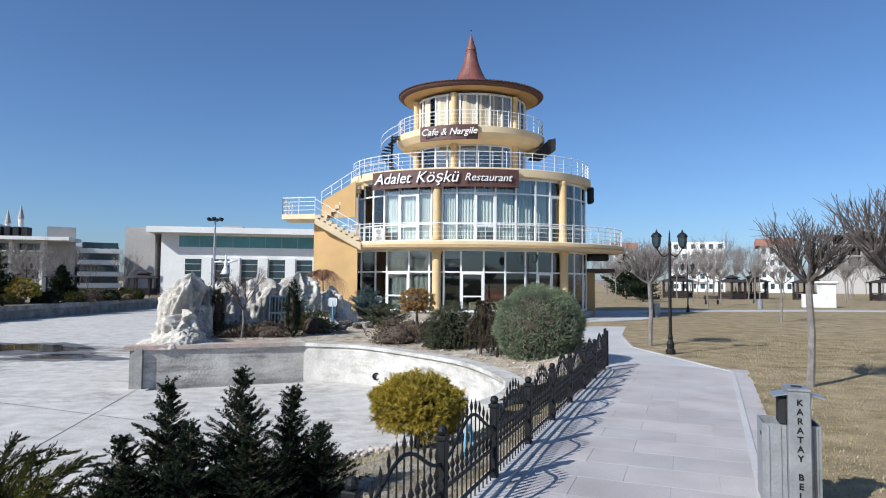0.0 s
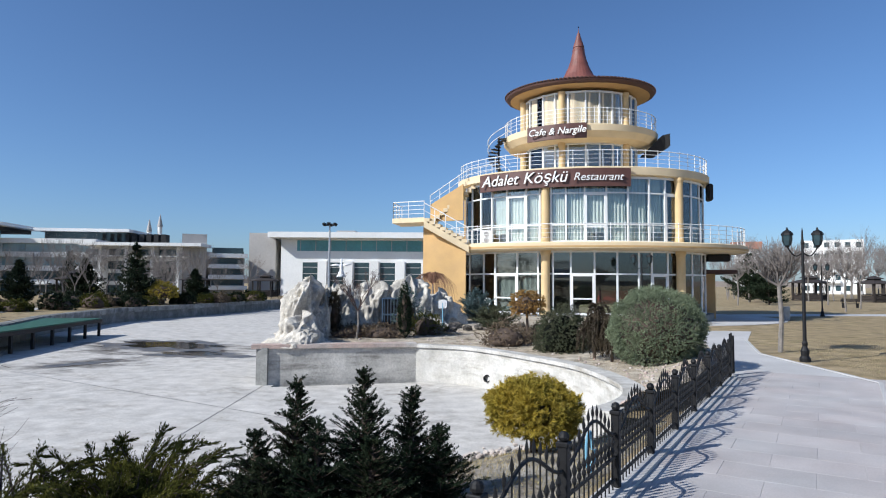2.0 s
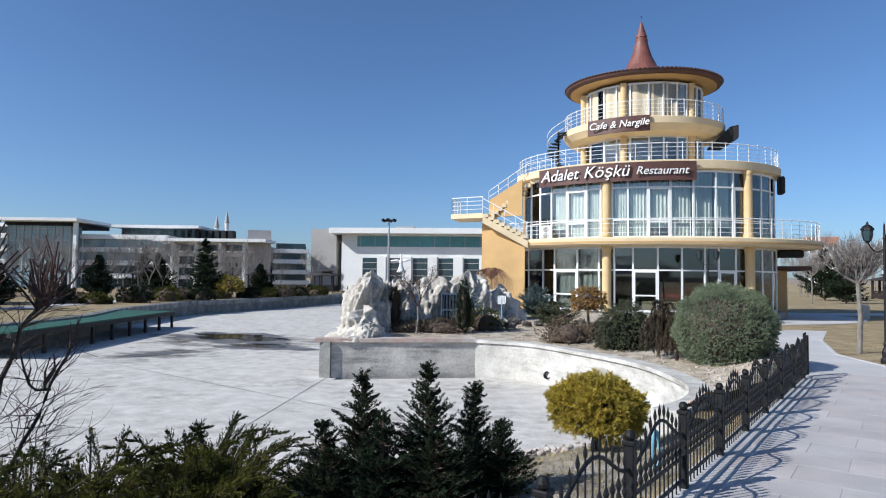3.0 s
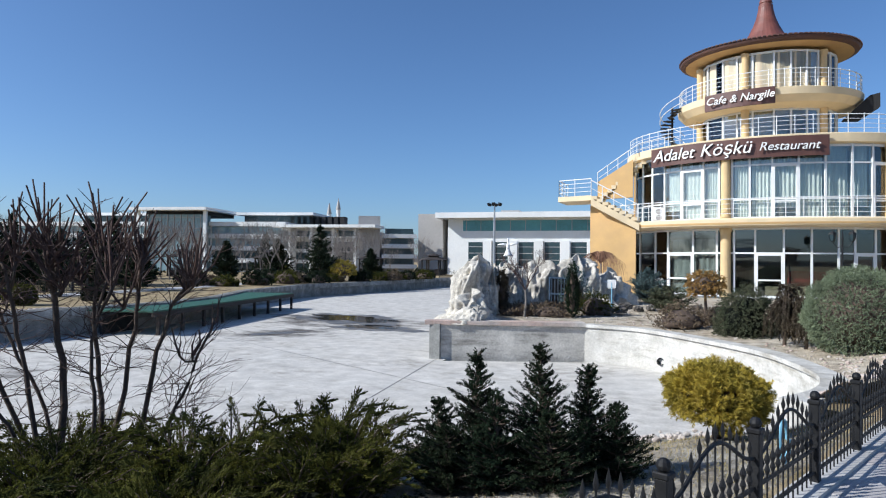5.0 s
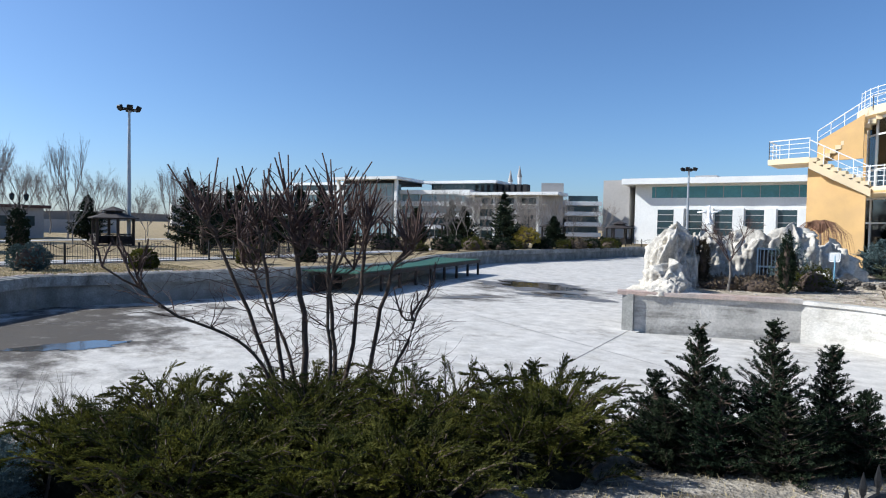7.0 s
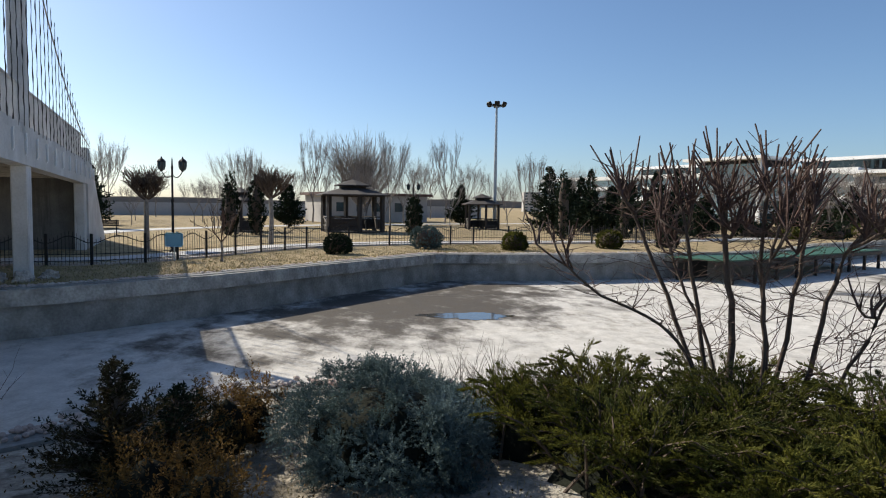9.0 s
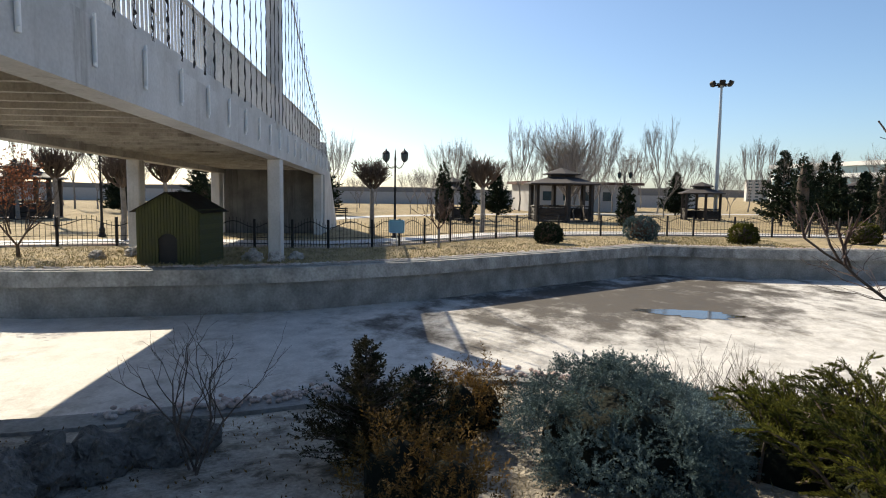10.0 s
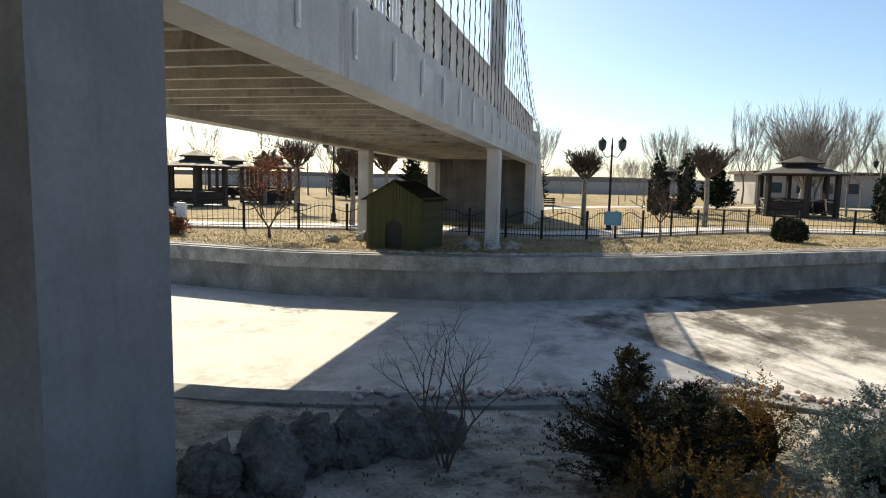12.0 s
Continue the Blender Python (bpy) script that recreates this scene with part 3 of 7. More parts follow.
tagged(finish("bank", lofted(near_top, near_edge, 26, bank_height), M["bank"], smooth=True), "sloping bank of bare soil and dead grass", "bank", kind="structure")

def bank_z(x, y):
    """Height of the near bank at a plan point."""
    best = min(((x - p[0]) ** 2 + (y - p[1]) ** 2, p) for p in near_edge)
    top = min(((x - p[0]) ** 2 + (y - p[1]) ** 2, p) for p in near_top)
    u = math.sqrt(top[0]) / (math.sqrt(top[0]) + math.sqrt(best[0]) + 1e-6)
    return (EDGE - 0.10) * (u ** 1.2)

tagged(finish("pool_wall_near", strip_wall(bmesh.new(), near_edge[1:][::-1], -0.42, FLOOR - 0.1, EDGE), M["poolwall"]), "low grey concrete kerb along the near pool edge", "pool wall", kind="structure")
tagged(finish("pool_wall_far", strip_wall(bmesh.new(), far_line, -0.35, FLOOR - 0.1, WALL_TOP + 0.12), M["poolwall"]), "stained grey concrete retaining wall of the drained pool", "pool wall", kind="structure")
tagged(finish("pool_wall_west", strip_wall(bmesh.new(), west_shore, 0.35, FLOOR - 0.1, 0.03), M["poolwall"]), "grey concrete pool wall behind the rocks", "pool wall", kind="structure")
tagged(finish("pool_wall_grey", strip_wall(bmesh.new(), grey_wall_line, 0.4, FLOOR - 0.1, 0.0), M["greywall"]), "grey rendered retaining wall below the island garden", "pool wall", kind="structure")
tagged(finish("pool_wall_white", strip_wall(bmesh.new(), white_wall_line, 0.35, FLOOR - 0.1, -0.02), M["whitewall"]), "curved whitewashed retaining wall of rough render", "pool wall", kind="structure")
tagged(finish("coping_grey", strip_wall(bmesh.new(), [(-9.15, 18.0), (-4.4, 19.87)], 0.55, 0.0, 0.12), M["coping"]), "worn reddish grey coping on the retaining wall", "coping", kind="structure")
def offset_line(line, d):
    out = []
    for i in range(len(line)):
        a, b = Vector(line[max(i - 1, 0)]), Vector(line[min(i + 1, len(line) - 1)])
        t = (b - a).normalized()
        out.append((line[i][0] - t.y * d, line[i][1] + t.x * d))
    return out
white_cope = offset_line(white_wall_line, -0.07)
tagged(finish("coping_white", strip_wall(bmesh.new(), white_cope, 0.42, -0.016, 0.08), M["whitewall"]), "rough white coping along the curved wall", "coping", kind="structure")
tagged(finish("pool_ledge_far", strip_wall(bmesh.new(), far_line, -0.52, WALL_TOP - 0.26, WALL_TOP + 0.10), M["ledge"]), "projecting band along the top of the pool wall", "coping", kind="structure")

# garden soil of the island, rising to the building
def island_height(u, v):
    return 0.02 + 0.33 * min(1, u * 1.6) + 0.05 * noise.noise((v.x * 0.8, v.y * 0.8, 2)) * math.sin(math.pi * min(1, u * 1.2))
island_front = [(-9.0, 19.5)] + [(-8.85, 18.6), (-4.5, 20.4)] + [(x + 0.28, y + 0.25) for x, y in white_wall_line]
island_back = [(-9.2, 33), (-6, 33.5), (-3, 34), (0, 34), (3, 33.5), (5.2, 31), (5.0, 27), (4.7, 23), (4.2, 19), (3.7, 16), (3.2, 14.5), (2.4, 12), (1.5, 10.4)]
tagged(finish("island_soil", lofted(island_front, island_back, 14, island_height), M["bedsoil"], smooth=True), "raised garden bed of pale soil and gravel", "soil", kind="structure")

# footpath
path_left = [(fence_x(y, 0.14), y) for y in (-30, -10, 0, 5, 10, 14.6)] + [(3.9, 15.6), (3.3, 19), (3.9, 24), (5.8, 30)]
path_right = [(8.6, 30), (7.0, 25), (6.0, 20.2), (6.3, 17.7), (6.66, 14.6), (3.02, 6.02), (-12.3, -30)]
path_poly = path_left + path_right
tagged(finish("footpath", prism(bmesh.new(), path_poly, -0.1, 0.012), M["far_paving"]), "footpath bed of grey mortar under stone slabs", "footpath", kind="structure")
tagged(finish("path_kerb", strip_wall(bmesh.new(), [(fence_x(y, -0.12), y) for y in (-9, 14.8)], -0.27, -0.1, 0.05), M["far_paving"]), "pale stone kerb under the iron fence", "kerb", kind="structure")
tagged(finish("path_edge", strip_wall(bmesh.new(), path_right[1:], -0.08, -0.1, 0.03), M["far_paving"]), "narrow stone edging between path and lawn", "kerb", kind="structure")
tagged(finish("plaza", prism(bmesh.new(), [(1.6 + 12.2 * math.cos(a * 0.1309), 42 + 9.8 * math.sin(a * 0.1309)) for a in range(48)], -0.1, 0.02), M["far_paving"]), "round paved forecourt of grey stone", "pavement", kind="structure")
tagged(finish("lawn_path", strip_wall(bmesh.new(), smooth_line([(12, 44), (20, 47.5), (34, 50), (60, 49), (120, 46)], 5), 2.6, -0.1, 0.025), M["far_paving"]), "pale footpath across the lawn", "footpath", kind="structure")
tagged(finish("far_bank_path", strip_wall(bmesh.new(), smooth_line([(-19.5, -32), (-21.3, -17), (-23.4, -11.5), (-23.3, -7.1), (-24.1, -3.3), (-29.6, 2.0), (-31.8, 8), (-32.0, 13), (-32, 24), (-37, 45)], 5), 1.8, -0.1, 0.03), M["far_paving"]), "pale footpath beyond the pool", "footpath", kind="structure")
tagged(finish("park_path", strip_wall(bmesh.new(), smooth_line([(-30, -9.5), (-42, -8), (-52, -2), (-62, 14), (-72, 50)], 5), 2.2, -0.1, 0.02), M["far_paving"]), "pale park footpath between the lawns", "footpath", kind="structure")

def blot(name, spots, z, mat, label, seed):
    bm = bmesh.new()
    for cx, cy, rx, ry, turn in spots:
        vs = []
        for k in range(140):
            a = k * 6.2832 / 140
            r = 1 + 0.55 * noise.noise((math.cos(a) * 1.3 + seed, math.sin(a) * 1.3, cx)) + 0.3 * noise.noise((math.cos(a) * 4 + seed, math.sin(a) * 4, cx)) + 0.16 * noise.noise((math.cos(a) * 12, math.sin(a) * 12, cx))
            x, y = rx * r * math.cos(a), ry * r * math.sin(a)
            c, s = math.cos(turn), math.sin(turn)
            vs.append(bm.verts.new((cx + c * x - s * y, cy + s * x + c * y, z)))
        bm.faces.new(vs)
    bmesh.ops.recalc_face_normals(bm, faces=bm.faces)
    return tagged(finish(name, bm, mat), label, "puddle", kind="structure")

# two spots of damp silt; the narrow third paints a band of shade
blot("wet_silt", [(-18.8, 28.6, 3.8, 2.2, -0.3), (-15.2, 25.2, 2.1, 1.1, 0.1), (-17.7, 21.4, 1.5, 0.45, 1.1)], FLOOR + 0.005, M["wet"], "dark damp silt and a painted band of shade on the pool floor", 3)
joints = bmesh.new()
for p, q in (((-30, 24), (-3, 12.5)), ((-31, 38), (-9.5, 31)), ((-7, 8.5), (-11, 30)), ((-22, 3), (-15, 32))):
    d = (Vector(q) - Vector(p)).normalized()
    n = Vector((-d.y, d.x)) * 0.016
    vs = [joints.verts.new((c.x, c.y, FLOOR + 0.003)) for c in (Vector(p) - n, Vector(q) - n, Vector(q) + n, Vector(p) + n)]
    joints.faces.new(vs)
bmesh.ops.recalc_face_normals(joints, faces=joints.faces)
tagged(finish("floor_joint", joints, M["wet"]), "thin dark expansion joints in the pool floor", "joint", kind="structure")
blot("puddle", [(-19.0, 28.8, 2.5, 1.4, -0.3), (-15.4, 25.5, 1.3, 0.55, 0.1), (-17.2, 5.4, 1.15, 0.55, 1.25)], FLOOR + 0.010, M["water"], "shallow rain puddle on the pool floor", 7)

# ---- restaurant ----
BX, BY = 1.6, 40.0
TIER = pose(BX, BY, 0) @ Matrix.Diagonal((1, 1, 0.985, 1))
house = thing("restaurant_building", TIER, "three-tiered round ochre restaurant with glazed storeys and a red spire roof", "restaurant")

def oval(a, deg, grow=0.0):
    """A plan point on the building's slightly flattened round outline of half-width a."""
    t = radians(deg)
    b = (0.65 if a >= 8 else 0.72 if a >= 6.5 else 0.85) * a
    return ((a + grow) * math.cos(t), (b + grow) * math.sin(t))

def oval_body(profile, steps=96):
    bm = bmesh.new()
    rings = [[bm.verts.new((*oval(a, 360 * i / steps), z)) for a, z in profile] for i in range(steps)]
    for i in range(steps):
        p, q = rings[i], rings[(i + 1) % steps]
        for j in range(len(profile) - 1):
            if profile[j] != profile[j + 1]:
                bm.faces.new((p[j], q[j], q[j + 1], p[j + 1]))
    bmesh.ops.remove_doubles(bm, verts=bm.verts, dist=1e-4)
    bmesh.ops.recalc_face_normals(bm, faces=bm.faces)
    return bm

def disc(r0, z0, r1, z1):
    return oval_body([(0.01, z0), (r0, z0), (r1, z1), (0.01, z1)])

part("plinth", disc(7.75, -0.1, 7.75, 0.40), M["poolwall"], house, "grey plinth")
part("balcony_slab", oval_body([(0.01, 3.94), (9.25, 3.94), (9.66, 4.02), (9.66, 4.32), (9.56, 4.37), (0.01, 4.37)]), M["cream"], house, "cream balcony slab")
part("slab_band", oval_body([(9.68, 4.06), (9.69, 4.12), (9.68, 4.16)]), M["ochre"], house)
part("upper_balcony_slab", oval_body([(0.01, 8.05), (7.45, 8.05), (7.6, 8.1), (7.6, 8.52), (7.5, 8.56), (0.01, 8.56)]), M["cream"], house, "cream upper balcony slab")
part("top_balcony_slab", oval_body([(0.01, 10.42), (3.6, 10.42), (4.35, 10.58), (4.68, 10.92), (4.72, 11.28), (4.62, 11.32), (0.01, 11.32)]), M["cream"], house, "cream flared balcony slab")
roof = part("roof", oval_body([(3.3, 13.74), (4.3, 13.82), (4.52, 13.90), (4.58, 14.0), (4.52, 14.06), (3.0, 14.34), (1.3, 14.62), (0.02, 14.7)]), M["tile"], house, "flat dark red tiled roof", smooth=False)
part("soffit", oval_body([(3.0, 13.71), (4.28, 13.80)]), M["ochre"], roof, "ochre soffit")
spire = part("spire", turned([(1.75, 14.3), (1.55, 14.62), (1.22, 14.95), (0.92, 15.4), (0.68, 15.9), (0.50, 16.4), (0.38, 16.95), (0.38, 17.0), (0.38, 17.12), (0.32, 17.15), (0.32, 17.22), (0.35, 17.25), (0.33, 17.35), (0.22, 17.7), (0.09, 18.15), (0.03, 18.3), (0.012, 18.5), (0.001, 18.65)], 28), M["roofred"], house, "red concave spire")
part("finial", turned([(0.001, 18.55), (0.05, 18.6), (0.001, 18.67)], 10), M["iron"], spire)
# roof tiles along the rim
rim = bmesh.new()
for i in range(120):
    x, y = oval(4.5, i * 3)
    g = bmesh.ops.create_cube(rim, size=1, matrix=Matrix.Translation((x, y, 14.07)) @ Matrix.Rotation(math.atan2(y, x), 4, "Z") @ Matrix.Diagonal((0.28, 0.16, 0.05, 1)))
part("rim_tiles", rim, M["tile"], roof)

def glazing(a, z0, z1, degs, heights, pane_mat, w=0.05, doors=()):
    """Window bays between the given angles: a white frame and a pane for each bay."""
    for k in range(len(degs) - 1):
        p, q = Vector(oval(a, degs[k])), Vector(oval(a, degs[k + 1]))
        d = (q - p).normalized()
        length = (q - p).length
        n = Vector((d.y, -d.x))
        if n.dot((p + q) / 2) < 0:
            n = -n
        m = Matrix(((d.x, n.x, 0, p.x), (d.y, n.y, 0, p.y), (0, 0, 1, z0), (0, 0, 0, 1)))
        bm = bmesh.new()
        h = z1 - z0
        box(bm, -w, w, -0.06, 0.05, 0, h)
        box(bm, length - w, length + w, -0.062, 0.048, 0, h)
        for t, th in heights:
            box(bm, w, length - w, -0.05, 0.04, t - th, t + th)
        if k in doors:
            box(bm, w, w + 0.07, -0.045, 0.055, 0.05, heights[-2][0] - 0.03)
            box(bm, length - w - 0.07, length - w, -0.045, 0.055, 0.05, heights[-2][0] - 0.03)
            box(bm, w + 0.07, length - w - 0.07, -0.045, 0.055, heights[-2][0] - 0.13, heights[-2][0] - 0.03)
            box(bm, w + 0.07, length - w - 0.07, -0.045, 0.055, 0.85, 0.93)
        fr = part("window_frame", bm, M["white"], house)
        fr.matrix_basis = m
        pane = part("pane", boxed(w * 0.5, length - w * 0.5, -0.012, 0.0, 0.02, h - 0.02), pane_mat, fr)
        pane.visible_shadow = False

def angles_of(a, xs):
    return [-math.degrees(math.acos(max(-1, min(1, x / a)))) for x in xs]

gx = [-6.95, -6.55, -5.6, -4.9, -3.6, -2.45, -1.65, -0.7, 0.55, 1.75, 2.9, 3.6, 4.5, 5.2, 6.0, 6.7, 7.1, 7.28]
glazing(7.3, 0.40, 3.94, angles_of(7.3, gx), [(0.06, 0.06), (2.25, 0.04), (3.48, 0.05)], M["darkglass"], 0.045, doors=(3, 7, 11))
fx = [-6.85, -6.4, -5.8, -5.1, -4.2, -3.1, -2.35, -1.75, -0.95, 0.05, 1.2, 2.35, 3.5, 4.4, 5.2, 6.0, 6.6, 7.0, 7.23]
glazing(7.25, 4.37, 8.05, angles_of(7.25, fx), [(0.06, 0.06), (1.0, 0.035), (2.75, 0.04), (3.6, 0.06)], M["glass"], 0.045, doors=(4, 9, 13))
tx = [-3.45, -3.0, -2.2, -1.5, -0.75, 0.25, 1.05, 1.8, 2.35, 2.95, 3.3, 3.45]
glazing(3.46, 8.56, 10.42, angles_of(3.46, tx), [(0.05, 0.05), (1.80, 0.04), (1.84, 0.03)], M["glass"], 0.04)
glazing(3.46, 11.32, 13.55, angles_of(3.46, tx), [(0.06, 0.06), (2.16, 0.04), (2.20, 0.03)], M["clearglass"], 0.04)

def back_wall(a, z0, z1, mat):
    pts = [oval(a, d) for d in range(0, 181, 6)]
    return part("rear_wall", strip_wall(bmesh.new(), pts, 0.2, z0, z1), mat, house)
back_wall(7.3, 0.4, 3.94, M["ochre"])
back_wall(7.25, 4.37, 8.05, M["ochre"])
back_wall(3.46, 8.56, 10.42, M["ochre"])
back_wall(3.46, 11.32, 13.55, M["ochre"])
for a, z0, z1 in ((4.2, 0.4, 3.94), (4.6, 4.37, 8.05), (1.2, 8.56, 10.42), (1.2, 11.32, 13.55)):
    part("core_wall", oval_body([(a, z0), (a, z1)], 48), M["interior"], house)
def columns(a, xs, z0, z1, r):
    for x in xs:
        cx, cy = oval(a, angles_of(a, [x])[0])
        c = part("column", turned([(r * 1.15, z0), (r * 1.15, z0 + 0.25), (r, z0 + 0.32), (r, z1 - 0.3), (r * 1.2, z1 - 0.15), (r * 1.2, z1)], 20), M["columnpaint"], house, "round pale ochre column", smooth=False)
        c.matrix_basis = pose(cx, cy, 0)
columns(7.5, [-2.05, 5.25], 0.38, 3.94, 0.24)
columns(7.4, [-2.05, 5.2], 4.37, 8.06, 0.22)
columns(3.55, [-3.45, -1.12, 2.62], 8.56, 10.45, 0.18)
columns(3.55, [-3.45, -1.12, 2.62], 11.32, 13.55, 0.17)

def drape(a, d0, d1, z0, z1, mat, name, waves):
    """A hanging curtain just inside the glass, in folds."""
    bm = bmesh.new()
    n = waves * 6
    prev = None
    for i in range(n + 1):
        d = d0 + (d1 - d0) * i / n
        x, y = oval(a + 0.05 * math.sin(i * 6.2832 / 6), d)
        pair = (bm.verts.new((x, y, z0)), bm.verts.new((x, y, z1)))
        if prev:
            bm.faces.new((prev[0], pair[0], pair[1], prev[1]))
        prev = pair
    return part(name, bm, mat, house)
for k in range(0, len(fx) - 1):
    d = angles_of(7.25, [fx[k], fx[k + 1]])
    if k != 2:
        drape(6.98, d[0] + 0.6, d[1] - 0.4, 4.45 + (0.0 if k % 3 else 0.5), 7.95, M["curtain"], "curtain", 5)
for k in range(0, len(tx) - 1):
    d = angles_of(3.46, [tx[k], tx[k + 1]])
    drape(3.40, d[0], d[1], 11.36, 13.5, M["blind"], "blind", 1)
for k in (1, 3, 4):
    d = angles_of(7.3, [gx[k], gx[k + 1]])
    drape(6.98, d[0], d[1], 0.5, 3.4, M["curtain"], "curtain", 4)
part("seat_cover", boxed(0.8, 3.6, -3.9, -3.55, 1.0, 1.75, bevel=0.08), M["redcloth"], house, "red cloth awning inside the ground floor")
part("bench", boxed(-0.2, 4.2, -4.3, -4.0, 0.4, 0.95, bevel=0.04), M["cream"], house)

def railing(a, d0, d1, z, height, bars, gap, bar_r=0.016):
    bm = bmesh.new()
    n = int(abs(d1 - d0) / 3)
    pts = [oval(a, d0 + (d1 - d0) * i / n) for i in range(n + 1)]
    for k in range(bars):
        zz = z + height * (1 - k / bars)
        tube(bm, [(x, y, zz) for x, y in pts], bar_r * (1.5 if k == 0 else 0.8), 5)
    rail = part("railing", bm, M["white"], house, "white tubular steel railing")
    me = None
    count = int(abs(d1 - d0) / gap)
    for i in range(count + 1):
        x, y = oval(a, d0 + (d1 - d0) * i / count)
        if me is None:
            p = part("post", tube(bmesh.new(), [(0, 0, 0), (0, 0, height + 0.06)], bar_r * 1.2, 6), M["white"], rail)
            me = p.data
        else:
            p = new("post", me)
            p.parent = rail
        p.matrix_basis = pose(x, y, z)
railing(9.5, -146, 5, 4.37, 0.97, 4, 4.5)
railing(7.45, -168, 10, 8.56, 0.9, 4, 6)
railing(4.6, -200, 10, 11.32, 0.92, 4, 9)

# outer stair with its ochre wall
part("stair_wall", prism(bmesh.new(), [(-9.1, -4.0), (-6.5, -4.75), (-6.5, -4.5), (-9.1, -3.75)], 0, lambda x, y: 5.30 - 0.565 * (x + 8.9)), M["ochre"], house, "ochre stair wall")
part("stair_wall", prism(bmesh.new(), [(-9.0, -2.4), (-6.9, -3.0), (-6.9, -2.8), (-9.0, -2.2)], lambda x, y: 5.9 + 0.0 * x, lambda x, y: 6.95 + 0.55 * (x + 9.0)), M["ochre"], house, "ochre stair parapet")
part("stair_landing", prism(bmesh.new(), [(-10.9, -4.3), (-8.9, -4.85), (-8.9, -2.4), (-10.9, -2.0)], 5.62, 5.90), M["cream"], house, "cream stair landing")
for i in range(8):
    x = -8.9 + i * 0.31
    part("step", boxed(x, x + 0.33, -4.86, -3.98, 5.68 - i * 0.175 - 0.03, 5.85 - i * 0.175), M["cream"], house)
part("stringer", prism(bmesh.new(), [(-8.9, -4.9), (-6.3, -4.9), (-6.3, -3.94), (-8.9, -3.94)], lambda x, y: 5.32 - 0.565 * (x + 8.9), lambda x, y: 5.72 - 0.565 * (x + 8.9)), M["cream"], house, "cream sloping stair stringer")
for i in range(14):
    x = -9.1 + i * 0.24
    part("step", boxed(x, x + 0.26, -2.75, -1.8, 5.65 + i * 0.2, 5.87 + i * 0.2), M["cream"], house)
def bar_rail(line, h, bars, name="stair_railing"):
    bm = bmesh.new()
    for k in range(bars):
        tube(bm, [(x, y, z + h * (1 - k / bars)) for x, y, z in line], 0.03 if k == 0 else 0.018, 5)
    for p, q in zip(line, line[1:]):
        m = max(1, int((Vector(q) - Vector(p)).length / 0.7))
        for i in range(m + 1):
            v = Vector(p).lerp(Vector(q), i / m)
            tube(bm, [v, v + Vector((0, 0, h + 0.03))], 0.022, 5)
    return part(name, bm, M["white"], house, "white stair railing")
bar_rail([(-8.9, -4.82, 5.9), (-10.85, -4.27, 5.9), (-10.85, -2.1, 5.9)], 0.95, 4)
bar_rail([(-8.9, -4.85, 5.85), (-6.4, -4.85, 4.42)], 0.9, 2)
bar_rail([(-9.0, -2.45, 6.75), (-6.6, -2.75, 8.3), (-5.2, -2.8, 8.56)], 0.75, 2)
# spiral stair at the tower
spi = part("spiral_stair", tube(bmesh.new(), [(-4.95, -1.0, 8.56), (-4.95, -1.0, 11.4)], 0.06, 8), M["iron"], house, "black iron spiral stair")
for i in range(15):
    a = radians(i * 24)
    tread = part("tread", boxed(0.0, 0.66, -0.15, 0.15, -0.02, 0.02), M["iron"], spi)
    tread.matrix_basis = pose(-4.95, -1.0, 8.7 + i * 0.18, 0, 0, i * 24)
hel = bmesh.new()
for k in (0.45, 0.9):
    tube(hel, [(-4.95 + 0.68 * math.cos(radians(i * 12)), -1.0 + 0.68 * math.sin(radians(i * 12)), 8.7 + i * 0.09 + k) for i in range(30)], 0.025, 5)
part("handrail", hel, M["white"], spi, "white handrail")
# dark fittings on the flank
fin = bmesh.new()
sides = [[fin.verts.new((x, y, z)) for x, z in ((3.55, 9.85), (4.3, 9.8), (5.2, 10.42), (5.2, 11.15), (4.75, 11.05))] for y in (-1.5, -0.9)]
for k in range(5):
    fin.faces.new((sides[0][k], sides[0][(k + 1) % 5], sides[1][(k + 1) % 5], sides[1][k]))
fin.faces.new(sides[0])
fin.faces.new(sides[1][::-1])
bmesh.ops.recalc_face_normals(fin, faces=fin.faces)
part("awning_box", fin, M["dark"], house, "black tilted flank fitting")
for x, y, z, w, h in ((7.36, -1.4, 7.55, 0.3, 1.0), (7.9, -0.8, 3.70, 1.3, 0.42)):
    part("awning_box", boxed(x - w / 2, x + w / 2, y - 0.35, y + 0.35, z - h / 2, z + h / 2, bevel=0.08), M["dark"], house, "black flank fitting")
ac = part("air_conditioner", boxed(-5.75, -5.1, -3.75, -3.4, 4.42, 5.2, bevel=0.03), M["white"], house, "white air conditioning unit")
for dz in (0.22, 0.56):
    fan = part("fan_grille", turned([(0.001, 0), (0.15, 0.0), (0.15, 0.02)], 16), M["fargrey"], ac)
    fan.matrix_basis = pose(-5.42, -3.752, 4.42 + dz, 90)
# annex behind, to the right
part("annex", boxed(6.0, 8.2, 1.0, 5.0, 0, 2.8, bevel=0.03), M["ochre"], house, "low ochre annex")
part("annex_roof", boxed(5.8, 9.4, 0.6, 5.4, 2.8, 3.05, bevel=0.05), M["tile"], house, "dark red annex roof")

